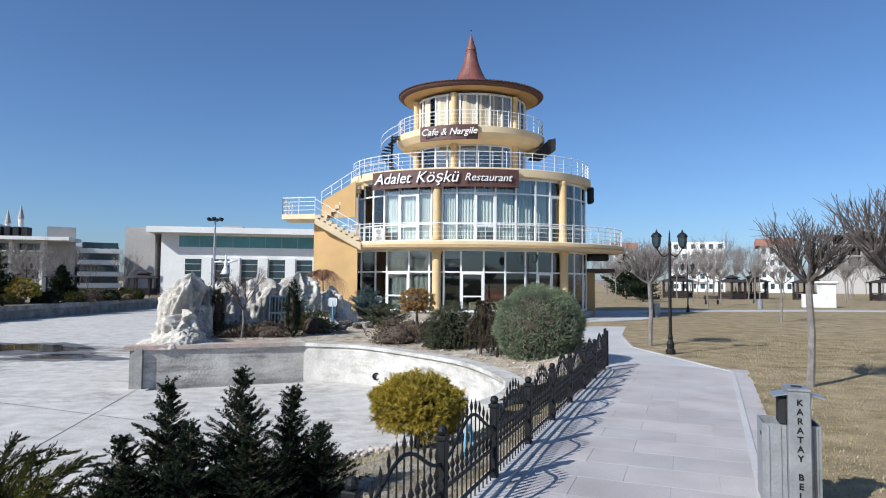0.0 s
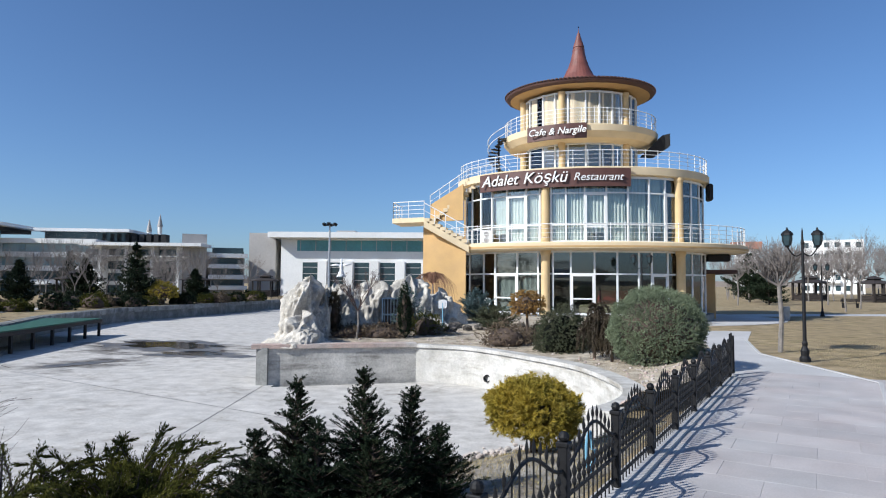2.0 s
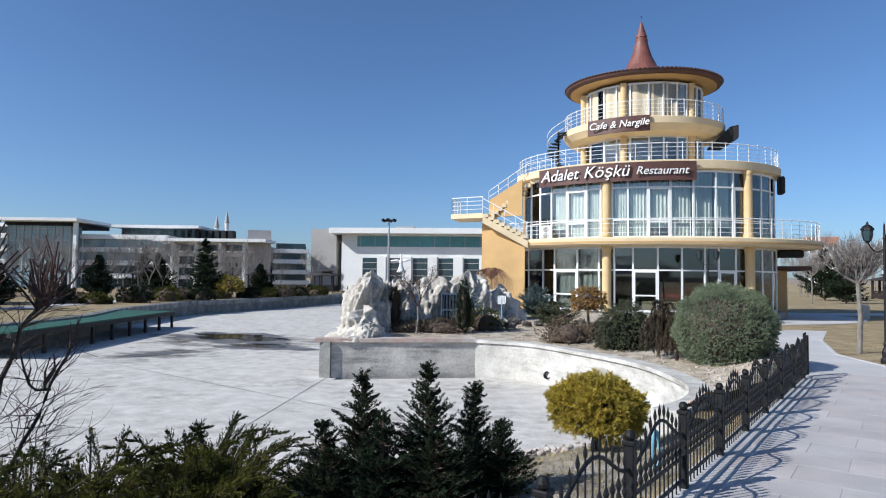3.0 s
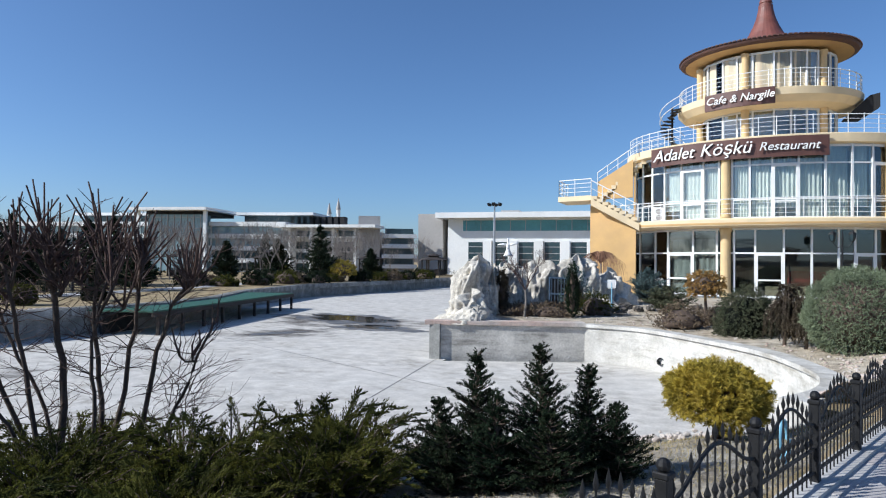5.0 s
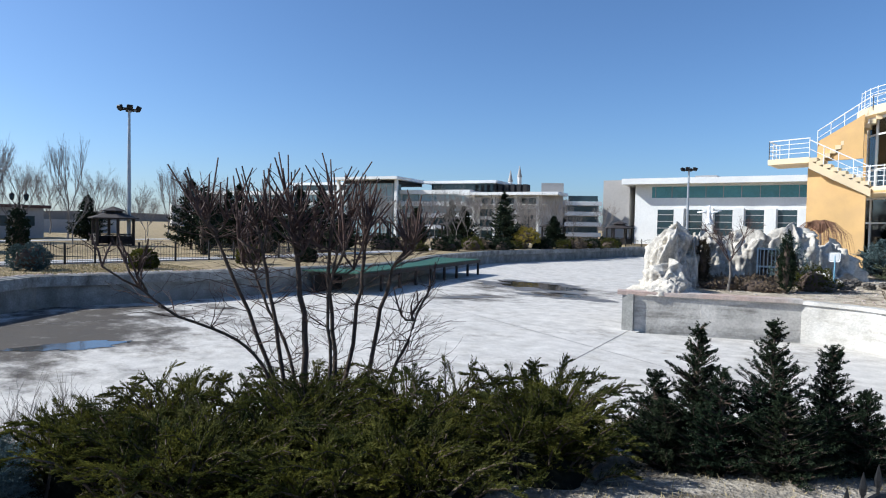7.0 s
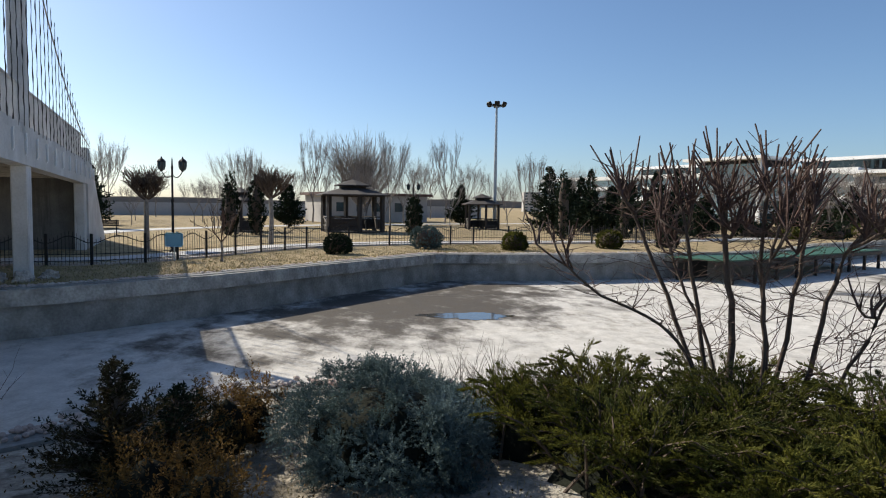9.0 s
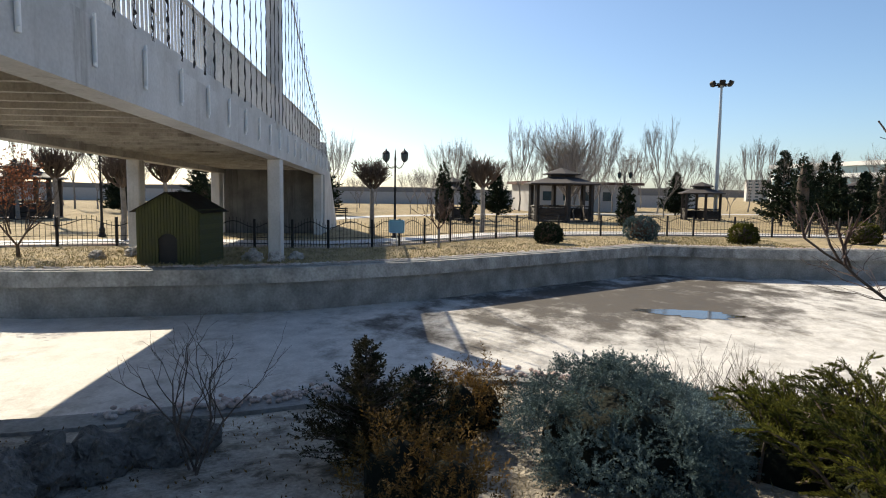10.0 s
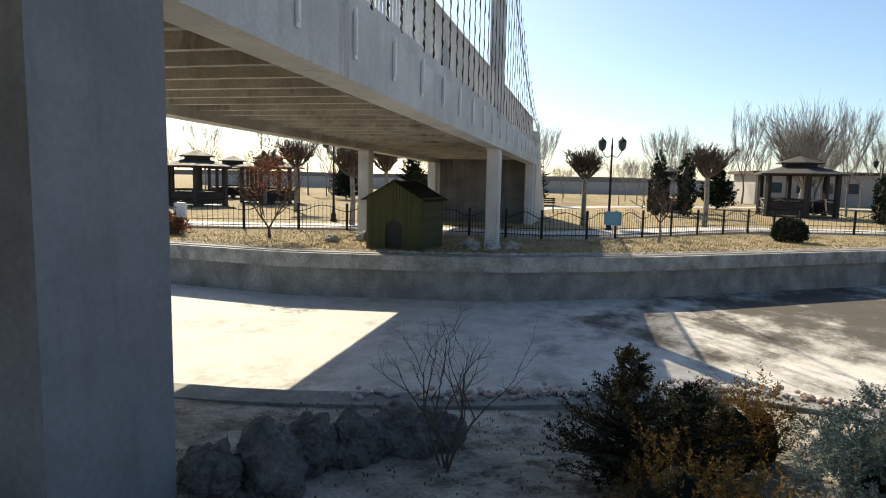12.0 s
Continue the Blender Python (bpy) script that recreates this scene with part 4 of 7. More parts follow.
def sign_board(name, a, x0, x1, z0, z1, words, label):
    ob = thing(name, TIER, label, "sign")
    d0, d1 = angles_of(a, [x0, x1])
    pts = [oval(a, d0 + (d1 - d0) * i / 12) for i in range(13)]
    part("panel", strip_wall(bmesh.new(), pts, -0.10, z0, z1), M["sign"], ob, "dark brown panel")
    for text, xa, size, lift in words:
        cur = bpy.data.curves.new("text", "FONT")
        cur.body, cur.size, cur.extrude, cur.shear, cur.align_x = text, size, 0.03, 0.28, "LEFT"
        cur.offset = 0.0
        x = xa
        xb = min(x1, xa + 0.55 * size * len(text))
        p, q = Vector(oval(a, angles_of(a, [xa])[0])), Vector(oval(a, angles_of(a, [xb])[0]))
        d = (q - p).normalized()
        t = new("lettering", cur)
        cur.materials.append(M["letter"])
        t.parent = ob
        out = Vector((d.y, -d.x))
        mid = Vector(oval(a, angles_of(a, [(xa + xb) / 2])[0]))
        bulge = (mid - p).dot(out)
        t.matrix_basis = Matrix.Translation((p.x + out.x * (0.14 + bulge), p.y + out.y * (0.14 + bulge), lift)) @ Matrix.Rotation(math.atan2(d.y, d.x), 4, "Z") @ Matrix.Rotation(radians(90), 4, "X")
        t["label"] = "raised white letters"
    return ob
sign_board("restaurant_sign", 7.72, -5.75, 2.45, 7.42, 8.42, [("Adalet", -5.55, 0.88, 7.68), ("K\u00f6\u015fk\u00fc", -3.25, 0.90, 7.68), ("Restaurant", -0.6, 0.60, 7.74)], "long curved brown sign with raised white letters on the balcony")
sign_board("cafe_sign", 4.78, -3.05, 0.25, 10.45, 11.32, [("Cafe & Nargile", -2.95, 0.56, 10.72)], "curved brown cafe sign with white letters on the balcony")

# ---- footbridge ----
U = Vector((-0.998, -0.066, 0)).normalized()
BRIDGE = Matrix(((U.x, U.y * -1, 0, -5.0), (U.y, U.x, 0, -4.47), (0, 0, 1, 0), (0, 0, 0, 1)))
bridge = thing("footbridge", BRIDGE, "pale painted concrete footbridge with a mast and hanging light strings", "bridge")
# along x: away over the pool; y: across the deck
SPAN, WIDE = 25.0, 4.7
def low(x):
    return 2.92 - 0.013 * x
def sloped(x0, x1, y0, y1, dz0, dz1, n=6):
    bm = bmesh.new()
    rows = []
    for i in range(n + 1):
        x = x0 + (x1 - x0) * i / n
        rows.append([bm.verts.new((x, y, low(x) + dz)) for y, dz in ((y0, dz0), (y1, dz0), (y1, dz1), (y0, dz1))])
    for p, q in zip(rows, rows[1:]):
        for k in range(4):
            bm.faces.new((p[k], q[k], q[(k + 1) % 4], p[(k + 1) % 4]))
    bm.faces.new(rows[0])
    bm.faces.new(rows[-1][::-1])
    bmesh.ops.recalc_face_normals(bm, faces=bm.faces)
    return bm
part("girder", sloped(-6, SPAN, 0, 0.4, 0, 0.72), M["bridge"], bridge, "near edge girder")
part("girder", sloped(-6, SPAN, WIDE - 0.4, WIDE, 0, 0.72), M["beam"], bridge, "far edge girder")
# one dark brown for the whole deck, top and underside
part("deck", sloped(-6, SPAN, 0.402, WIDE - 0.402, 0.42, 0.62), M["soffit"], bridge, "dark brown deck")
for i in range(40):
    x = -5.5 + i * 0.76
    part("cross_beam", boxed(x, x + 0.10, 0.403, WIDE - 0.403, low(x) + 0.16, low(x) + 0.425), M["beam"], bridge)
for y in (0.02, WIDE - 0.38):
    for x in ((13.9,) if y < 1 else (15.4,)):
        part("pier", boxed(x, x + 0.46, y, y + 0.36, -0.35, low(x) + 0.002, bevel=0.03), M["bridge"], bridge)
    part("end_pier", boxed(SPAN - 1.0, SPAN - 0.4, y, y + 0.36, -0.2, low(SPAN) + 0.01, bevel=0.03), M["bridge"], bridge)
# this pier carries its shade in its colour; the other keeps plain bridge concrete
near = part("near_pier", prism(bmesh.new(), [(-0.95, -0.02), (0.0, -0.02), (0.0, 0.42), (-0.95, 0.42)], -1.0, low(-0.5) + 0.10), M["piershade"], bridge, "broad near pier with one face darker and streaked")
near.data.materials.append(M["streaked"])
# the end face at -x takes the darker concrete
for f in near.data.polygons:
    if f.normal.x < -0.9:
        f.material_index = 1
part("near_pier", boxed(-0.68, 0.03, WIDE - 0.42, WIDE + 0.02, -1.0, low(-0.5) + 0.10, bevel=0.05), M["bridge"], bridge, "broad near pier")
part("abutment", boxed(SPAN - 0.3, SPAN + 3.5, 0.42, WIDE - 0.42, -0.2, low(SPAN) + 0.6), M["streaked"], bridge, "dark abutment wall")
for y in (0.0, WIDE - 0.3):
    wing = bmesh.new()
    vs = [[wing.verts.new((x, yy, z)) for x, z in ((SPAN, -0.1), (SPAN + 6.5, -0.1), (SPAN + 0.6, low(SPAN) + 1.45), (SPAN, low(SPAN) + 1.45))] for yy in (y, y + 0.3)]
    for k in range(4):
        wing.faces.new((vs[0][k], vs[0][(k + 1) % 4], vs[1][(k + 1) % 4], vs[1][k]))
    wing.faces.new(vs[0])
    wing.faces.new(vs[1][::-1])
    bmesh.ops.recalc_face_normals(wing, faces=wing.faces)
    part("stair_cheek", wing, M["bridge"], bridge, "sloping stair cheek wall")
# parapet railing and mast
for y in (0.12, WIDE - 0.28):
    part("parapet", sloped(-6, SPAN, y, y + 0.16, 0.721, 1.02), M["bridge"], bridge, "low parapet band")
    bm = bmesh.new()
    tube(bm, [(-6, y + 0.08, low(-6) + 1.95), (SPAN, y + 0.08, low(SPAN) + 1.95)], 0.04, 6)
    rail = part("bridge_railing", bm, M["bridge"], bridge, "pale picket railing")
    pick = bmesh.new()
    for i in range(220):
        x = -5.9 + i * 0.14
        box(pick, x, x + 0.03, y + 0.065, y + 0.095, low(x) + 1.02, low(x) + 1.93)
    tagged(part("picketwork", pick, M["bridge"], rail), kind="stuff")
    part("mast", boxed(13.95, 14.35, y - 0.1, y + 0.26, low(14) + 0.7, 9.5, bevel=0.03), M["bridge"], bridge, "tall mast")
    cab = bmesh.new()
    def cable_z(x):
        return 4.2 + 5.0 * (max(0.0, 1 - abs(x - 14.15) / 13.0)) ** 1.7
    tube(cab, [(x * 0.5, y - 0.02, cable_z(x * 0.5)) for x in range(2, 54)], 0.02, 5)
    cable = part("cable", cab, M["steel"], bridge, "steel suspension cable")
    if y < 1:
        for i in range(44):
            x = 1.8 + i * 0.55
            top = cable_z(x)
            bot = low(x) + 0.8 + 0.1 * random.random()
            s = bmesh.new()
            for off in (-0.02, 0.03):
                pts = []
                m = 24
                for j in range(m + 1):
                    zz = top + (bot - top) * j / m
                    pts.append((x + off * (0.4 if j % 4 == i % 4 else 1.0) + 0.006 * math.sin(j * 2.9 + i * 1.7 + off * 40), y - 0.17 + 0.008 * math.cos(j * 2.3 + i), zz))
                tube(s, pts, [0.005 + 0.009 * ((j * 7 + i * 3) % 5 == 0) for j in range(m + 1)], 4)
            part("light_string", s, M["dark"], cable, "black string of hanging lights")
bracket_me = None
for i in range(20):
    x = 1.72 + i * 1.32
    if bracket_me is None:
        b = part("bracket", box(box(bmesh.new(), -0.012, 0.05, -0.03, -0.002, 0.22, 0.70, bevel=0.006), -0.04, -0.015, -0.06, -0.03, 0.26, 0.74, bevel=0.006), M["white"], bridge, "white painted light bracket")
        bracket_me = b.data
    else:
        b = new("bracket", bracket_me)
        b.parent = bridge
    b.matrix_basis = pose(x, 0, low(x))

# ---- plants ----
rng = np.random.default_rng(5)

def unit(v):
    return v / np.maximum(np.linalg.norm(v, axis=-1, keepdims=True), 1e-9)

def blades(name, P, D, L, W, mat, parent, label=""):
    """Many small pointed leaves at P along D."""
    n = len(P)
    side = unit(np.cross(D, rng.normal(size=(n, 3))))
    L, W = np.broadcast_to(L, n)[:, None], np.broadcast_to(W, n)[:, None]
    mid = P + D * L * 0.45
    V = np.stack([P, mid + side * W, P + D * L, mid - side * W], 1).reshape(-1, 3)
    me = bpy.data.meshes.new(name)
    me.vertices.add(4 * n)
    me.vertices.foreach_set("co", V.ravel())
    me.loops.add(4 * n)
    me.loops.foreach_set("vertex_index", np.arange(4 * n))
    me.polygons.add(n)
    me.polygons.foreach_set("loop_start", np.arange(0, 4 * n, 4))
    me.update(calc_edges=True)
    me.materials.append(mat)
    ob = new(name, me)
    ob.parent = parent
    ob["kind"] = "stuff"
    if label:
        ob["label"] = label
    return ob

def shoots(name, B, A, S, per, length, width, mat, parent, fwd=0.8, label=""):
    """Bottle-brush shoots: needles round axes A of length S from B."""
    m = len(B)
    t = rng.random((m, per, 1))
    ax = np.repeat(A[:, None, :], per, 1)
    P = B[:, None, :] + ax * S[:, None, None] * t
    rad = unit(np.cross(ax, rng.normal(size=(m, per, 3))))
    D = unit(ax * fwd + rad)
    size = length * (1.15 - 0.5 * t[..., 0]) * rng.uniform(0.7, 1.2, (m, per))
    return blades(name, P.reshape(-1, 3), D.reshape(-1, 3), size.ravel(), width, mat, parent, label)

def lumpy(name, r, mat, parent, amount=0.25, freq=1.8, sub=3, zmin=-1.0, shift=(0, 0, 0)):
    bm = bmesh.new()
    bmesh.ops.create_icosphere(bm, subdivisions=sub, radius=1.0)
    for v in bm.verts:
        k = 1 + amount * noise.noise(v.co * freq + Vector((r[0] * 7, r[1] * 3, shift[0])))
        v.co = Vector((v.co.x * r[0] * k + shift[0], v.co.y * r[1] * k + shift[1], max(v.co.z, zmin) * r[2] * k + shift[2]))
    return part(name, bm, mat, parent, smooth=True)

def ball_points(n, low=-0.4):
    v = unit(rng.normal(size=(n * 3, 3)))
    return v[v[:, 2] > low][:n]

def mound(name, x, y, z, r, count, per, shoot, needle, width, mat, label, category="shrub", low=-0.2, rough=0.12, stem=0.0, fwd=0.8, core="bark", up=0.25, group=""):
    """A rounded evergreen of many shoots round an opaque dark core."""
    ob = thing(name, pose(x, y, z), label, category, group)
    N = ball_points(count, low)
    k = 1 + rough * np.array([noise.noise(Vector(v) * 2.6 + Vector((x, y, 0))) for v in N]) * 2
    depth = rng.uniform(0.82, 1.0, len(N))
    R = np.array(r)
    mid = stem + r[2] * (0.8 if stem or low < -0.5 else 0.3)
    B = N * R * (k * depth)[:, None] + np.array([0, 0, mid])
    A = unit(N / R + rng.normal(size=N.shape) * 0.35 / np.mean(R) + np.array([0, 0, up / np.mean(R)]))
    shoots("foliage", B, A, shoot * rng.uniform(0.6, 1.3, len(N)), per, needle, width, mat, ob, fwd)
    # added filler body; its dark colour stands for shade behind the shoots
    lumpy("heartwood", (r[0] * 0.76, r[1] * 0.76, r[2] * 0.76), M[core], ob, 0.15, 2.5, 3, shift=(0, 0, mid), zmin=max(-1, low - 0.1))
    bm = bmesh.new()
    tube(bm, [(0, 0, -0.15), (0.02, 0.01, stem * 0.5), (0, 0, mid - r[2] * 0.2)], [0.07 if stem else 0.04, 0.05 if stem else 0.035, 0.03], 7)
    part("trunk", bm, M["bark"], ob)
    return ob

def conifer(name, x, y, z, h, r, levels, mat, label, per=11, needle=0.05, width=0.006, droop=0.1, group="", gap=1.0):
    """A young conifer: trunk, whorled branches and needles."""
    ob = thing(name, pose(x, y, z), label, "conifer", group)
    bm = bmesh.new()
    tube(bm, [(0, 0, -0.1), (0.01, 0, h * 0.5), (0, 0, h * 0.97)], [0.02 + h * 0.016, h * 0.012, 0.006], 6)
    B, A, S = [], [], []
    for i in range(levels):
        u = (i + 0.3) / levels
        reach = r * (1 - u) ** 1.05 * (1 if u > 0.12 else 0.8) + 0.04
        for k in range(5 + int(5 * (1 - u))):
            a = rng.uniform(0, 6.283)
            ln = reach * rng.uniform(0.45, 1.35)
            d = np.array([math.cos(a), math.sin(a), rng.uniform(0.05, 0.55) + 0.3 * u - droop])
            d = d / np.linalg.norm(d)
            b = np.array([0, 0, h * (0.05 + 0.92 * u) + rng.uniform(-0.03, 0.03) * h])
            tip = b + d * ln + np.array([0, 0, 0.12 * ln])
            tube(bm, [b, b + d * ln * 0.5, tip], [0.008 + 0.006 * (1 - u), 0.006, 0.003], 4)
            n = max(2, int(ln / (0.055 * gap)))
            for j in range(n):
                f = (j + 0.6) / n
                p = b + (tip - b) * f
                sd = np.cross(d, [0, 0, 1]) * (1 if j % 2 else -1)
                ax = d * 0.8 + sd * 0.75 * (1 - 0.6 * f) + np.array([0, 0, 0.25])
                B.append(p), A.append(ax / np.linalg.norm(ax)), S.append((0.06 + 0.16 * ln * (1 - 0.5 * f)) * gap)
    for q in range(6):
        B.append([0, 0, h * (0.9 + 0.015 * q)]), A.append(unit(np.array([rng.normal() * 0.4, rng.normal() * 0.4, 1.0]))), S.append(h * 0.06)
    part("trunk", bm, M["bark"], ob)
    shoots("foliage", np.array(B), np.array(A), np.array(S), per, needle, width, mat, ob, 0.9)
    return ob

def juniper(x, y, z, reach, plumes, label, lift=0.55, mat="jun", lean=None, per=10):
    """A spreading juniper of arching feathery plumes."""
    ob = thing("spreading_juniper", pose(x, y, z), label, "shrub", "junipers on the bank")
    bm = bmesh.new()
    B, A, S = [], [], []
    for i in range(int(plumes * 1.45)):
        a = rng.uniform(0, 6.283)
        ln = reach * rng.uniform(0.3, 0.95)
        out = np.array([math.cos(a), math.sin(a), 0.0])
        if lean is not None:
            out[:2] += np.array(lean) * 0.5
            out /= np.linalg.norm(out)
        rise = lift * rng.uniform(0.5, 1.45)
        b = np.array([rng.normal() * reach * 0.22, rng.normal() * reach * 0.22, 0.0])
        pts = [b + out * ln * f + np.array([0, 0, rise * math.sin(min(1.0, f * 1.05) * 1.7)]) for f in (0, 0.3, 0.55, 0.8, 1.0)]
        tube(bm, pts, [0.016, 0.012, 0.009, 0.006, 0.003], 4)
        n = 26
        for j in range(n):
            f = 0.25 + 0.75 * (j + 0.5) / n
            q = f * 4 if f < 1 else 3.99
            fi = min(3, int(np.interp(f, [0, 0.3, 0.55, 0.8, 1.0], [0, 1, 2, 3, 4])))
            g = np.interp(f, [0, 0.3, 0.55, 0.8, 1.0], [0, 1, 2, 3, 4]) - fi
            p = pts[fi] * (1 - g) + pts[fi + 1] * g
            d = unit(pts[fi + 1] - pts[fi])
            sd = unit(np.cross(d, [0, 0, 1]) + rng.normal(size=3) * 0.35) * (1 if j % 2 else -1)
            B.append(p), A.append(unit(d * 0.9 + sd * 0.65 * (1.1 - f) + np.array([0, 0, 0.12]))), S.append(0.07 + 0.20 * (1.1 - f))
    tagged(part("branchwork", bm, M["bark"], ob), kind="stuff")
    shoots("foliage", np.array(B), np.array(A), np.array(S) * 0.9, per + 5, 0.042, 0.0042, M[mat], ob, 2.4)
    # added near-black lump paints the shade beneath the plumes
    lumpy("heartwood", (reach * 0.62, reach * 0.62, lift * 0.62), M["coreshade"], ob, 0.3, 2.2, 3, zmin=-0.3, shift=(0, 0, 0.05))
    return ob

def twig_tree(bm, p, d, ln, r, depth, spread, kids, shrink=0.68, up=0.15, sides=4):
    q = p + d * ln * 0.5 + Vector((rng.normal(), rng.normal(), rng.normal() * 0.5)) * ln * 0.05
    e = p + d * ln
    tube(bm, [p, q, e], [r, r * 0.85, r * 0.65], sides)
    if depth == 0:
        return
    for k in range(kids):
        f = 1.0 if k == 0 else rng.uniform(0.45, 1.0)
        nd = (d + Vector((rng.normal(), rng.normal(), rng.normal() * 0.6)) * spread + Vector((0, 0, up))).normalized()
        twig_tree(bm, p.lerp(e, f), nd, ln * shrink * rng.uniform(0.75, 1.2), r * 0.6, depth - 1, spread, kids, shrink, up, 3 if depth < 3 else 4)

def bare_tree(name, m, h, label, spread=0.5, depth=5, kids=3, trunk=0.3, r=None, mat="fartwig", up=0.3, group="", shrink=0.7):
    ob = thing(name, m, label, "tree", group)
    bm = bmesh.new()
    r = r or h * 0.016
    base = h * trunk
    tube(bm, [(0, 0, -0.1), (0.02 * h, 0.01 * h, base * 0.5), (0.01 * h, 0, base)], [r * 1.3, r, r * 0.85], 7)
    part("trunk", bm, M["palebark"] if mat != "bark" else M["bark"], ob)
    bm = bmesh.new()
    for k in range(4):
        a = k * 1.57 + rng.uniform(-0.4, 0.4)
        d = Vector((math.cos(a) * spread, math.sin(a) * spread, 1)).normalized()
        twig_tree(bm, Vector((0.01 * h, 0, base * 0.96)), d, h * 0.27, r * 0.6, depth - 1, spread * 0.62, kids, shrink, up)
    ob2 = part("crown", bm, M[mat], ob)
    return ob

def pollard(name, m, h, crown_r, label, rods=70, mat="bark", group="pollarded trees", trunk_r=None):
    """A pollarded street tree: bare trunk, knuckles and upright rods."""
    ob = thing(name, m, label, "tree", group)
    r = trunk_r or h * 0.018
    base = h * 0.56
    bm = bmesh.new()
    tube(bm, [(0, 0, -0.1), (0.015 * h, 0, base * 0.5), (0, 0, base)], [r * 1.25, r, r * 0.9], 8)
    part("trunk", bm, M["palebark"], ob)
    bm = bmesh.new()
    for k in range(9):
        a = k * 0.698 + rng.uniform(-0.25, 0.25)
        lean = 0.35 + 0.75 * (k % 3) / 2
        d = Vector((math.cos(a) * lean, math.sin(a) * lean, 0.75)).normalized()
        p = Vector((0, 0, base - 0.02 * h))
        e = p + d * h * rng.uniform(0.12, 0.20)
        tube(bm, [p, p.lerp(e, 0.5) + Vector((0, 0, -0.01 * h)), e], [r * 0.62, r * 0.5, r * 0.42], 5)
        for j in range(rods // 6 + 1):
            dd = (d * 0.55 + Vector((rng.normal() * 0.40, rng.normal() * 0.40, 0.75))).normalized()
            st = p.lerp(e, rng.uniform(0.5, 1.0))
            ln = h * rng.uniform(0.10, 0.26)
            tip = st + dd * ln
            tip.x, tip.y = max(-crown_r, min(crown_r, tip.x)), max(-crown_r, min(crown_r, tip.y))
            mid = st.lerp(tip, 0.5) + Vector((rng.normal(), rng.normal(), 0)) * 0.02 * h
            tube(bm, [st, mid, tip], [r * 0.20, r * 0.14, r * 0.09], 3)
            for s in range(3):
                sp = mid.lerp(tip, rng.uniform(0, 0.8))
                tube(bm, [sp, sp + (dd + Vector((rng.normal(), rng.normal(), rng.normal())) * 0.5).normalized() * ln * 0.33], [r * 0.1, r * 0.05], 3)
    part("crown", bm, M[mat], ob)
    return ob

# near bank, from the path towards the bridge
for x, y, h, r in ((-2.58, 5.72, 1.40, 0.50), (-1.98, 5.95, 1.44, 0.48), (-1.56, 6.2, 1.20, 0.36)):
    conifer("spruce_tree", x, y, bank_z(x, y) - 0.03, h, r, 34, M["con"], "dark green young spruce with a reddish lower skirt on the bank", group="young spruces", needle=0.030, width=0.0038, per=42)
for x, y, h, r in ((-2.95, 5.62, 0.95, 0.42), (-2.3, 5.55, 1.0, 0.42), (-1.28, 6.25, 0.80, 0.36), (-2.75, 5.4, 0.7, 0.4), (-1.8, 5.65, 0.8, 0.4)):
    conifer("spruce_tree", x, y, bank_z(x, y) - 0.03, h, r, 22, M["con"], "low dark spruce growing among taller ones", group="young spruces", needle=0.030, width=0.0038, per=42)
for x, y, reach, n, lean, lift in ((-3.95, 5.3, 0.95, 90, (0.5, 0.3), 0.62), (-4.75, 4.3, 1.05, 110, None, 0.60), (-4.0, 3.3, 0.95, 90, (0.2, -0.3), 0.45), (-5.5, 3.3, 1.1, 110, None, 0.58), (-5.3, 2.1, 1.0, 100, (0.1, -0.2), 0.50), (-6.7, 2.7, 0.9, 80, (-0.3, 0), 0.60), (-6.4, 4.2, 0.9, 70, (-0.3, 0.2), 0.55), (-3.55, 4.5, 0.8, 70, (0.5, 0.1), 0.5), (-6.45, 1.75, 0.75, 70, (-0.1, -0.2), 0.5), (-4.4, 2.5, 0.85, 70, (0.2, -0.3), 0.42)):
    juniper(x, y, bank_z(x, y) - 0.02, reach, n, "wide spreading green juniper with golden feathery tips", lift, lean=lean)
def clumped(name, x, y, z, r, clumps, size, per_clump, mat, label, low=-0.25, lift=None, needle=0.026, droop=0.35):
    """A dwarf conifer of rounded tufts with dark gaps between them."""
    ob = thing(name, pose(x, y, z), label, "shrub")
    N = ball_points(clumps, low)
    R = np.array(r)
    mid = r[2] * 0.35 if lift is None else lift
    C = N * R * rng.uniform(0.72, 1.06, (len(N), 1)) + np.array([0, 0, mid])
    out = unit(N / R + np.array([0, 0, droop]))
    D = unit(out[:, None, :] * 0.75 + unit(rng.normal(size=(len(N), per_clump, 3))))
    B = C[:, None, :] + D * size * rng.uniform(0.15, 0.6, (len(N), per_clump, 1))
    S = (size * rng.uniform(0.7, 1.15, (len(N), per_clump))).ravel()
    shoots("foliage", B.reshape(-1, 3), D.reshape(-1, 3), S, 34, needle, 0.0034, mat, ob, 0.75 if lift is None else 1.3)
    # added core, coloured dark for the shade in the gaps between tufts
    lumpy("heartwood", (r[0] * 0.74, r[1] * 0.74, r[2] * 0.72), M["coreshade" if lift is None else "bark"], ob, 0.2, 2.5, 3, shift=(0, 0, mid), zmin=max(-1, low - 0.15))
    if lift:
        part("trunk", tube(bmesh.new(), [(0, 0, -0.15), (0.02, 0.01, lift * 0.5), (0, 0, lift)], [0.07, 0.055, 0.04], 8), M["bark"], ob)
    return ob
clumped("blue_spruce", -6.55, 0.35, bank_z(-6.55, 0.35) - 0.02, (1.02, 0.86, 0.58), 150, 0.135, 30, M["blue"], "low dense blue-grey dwarf spruce mound on the bank")
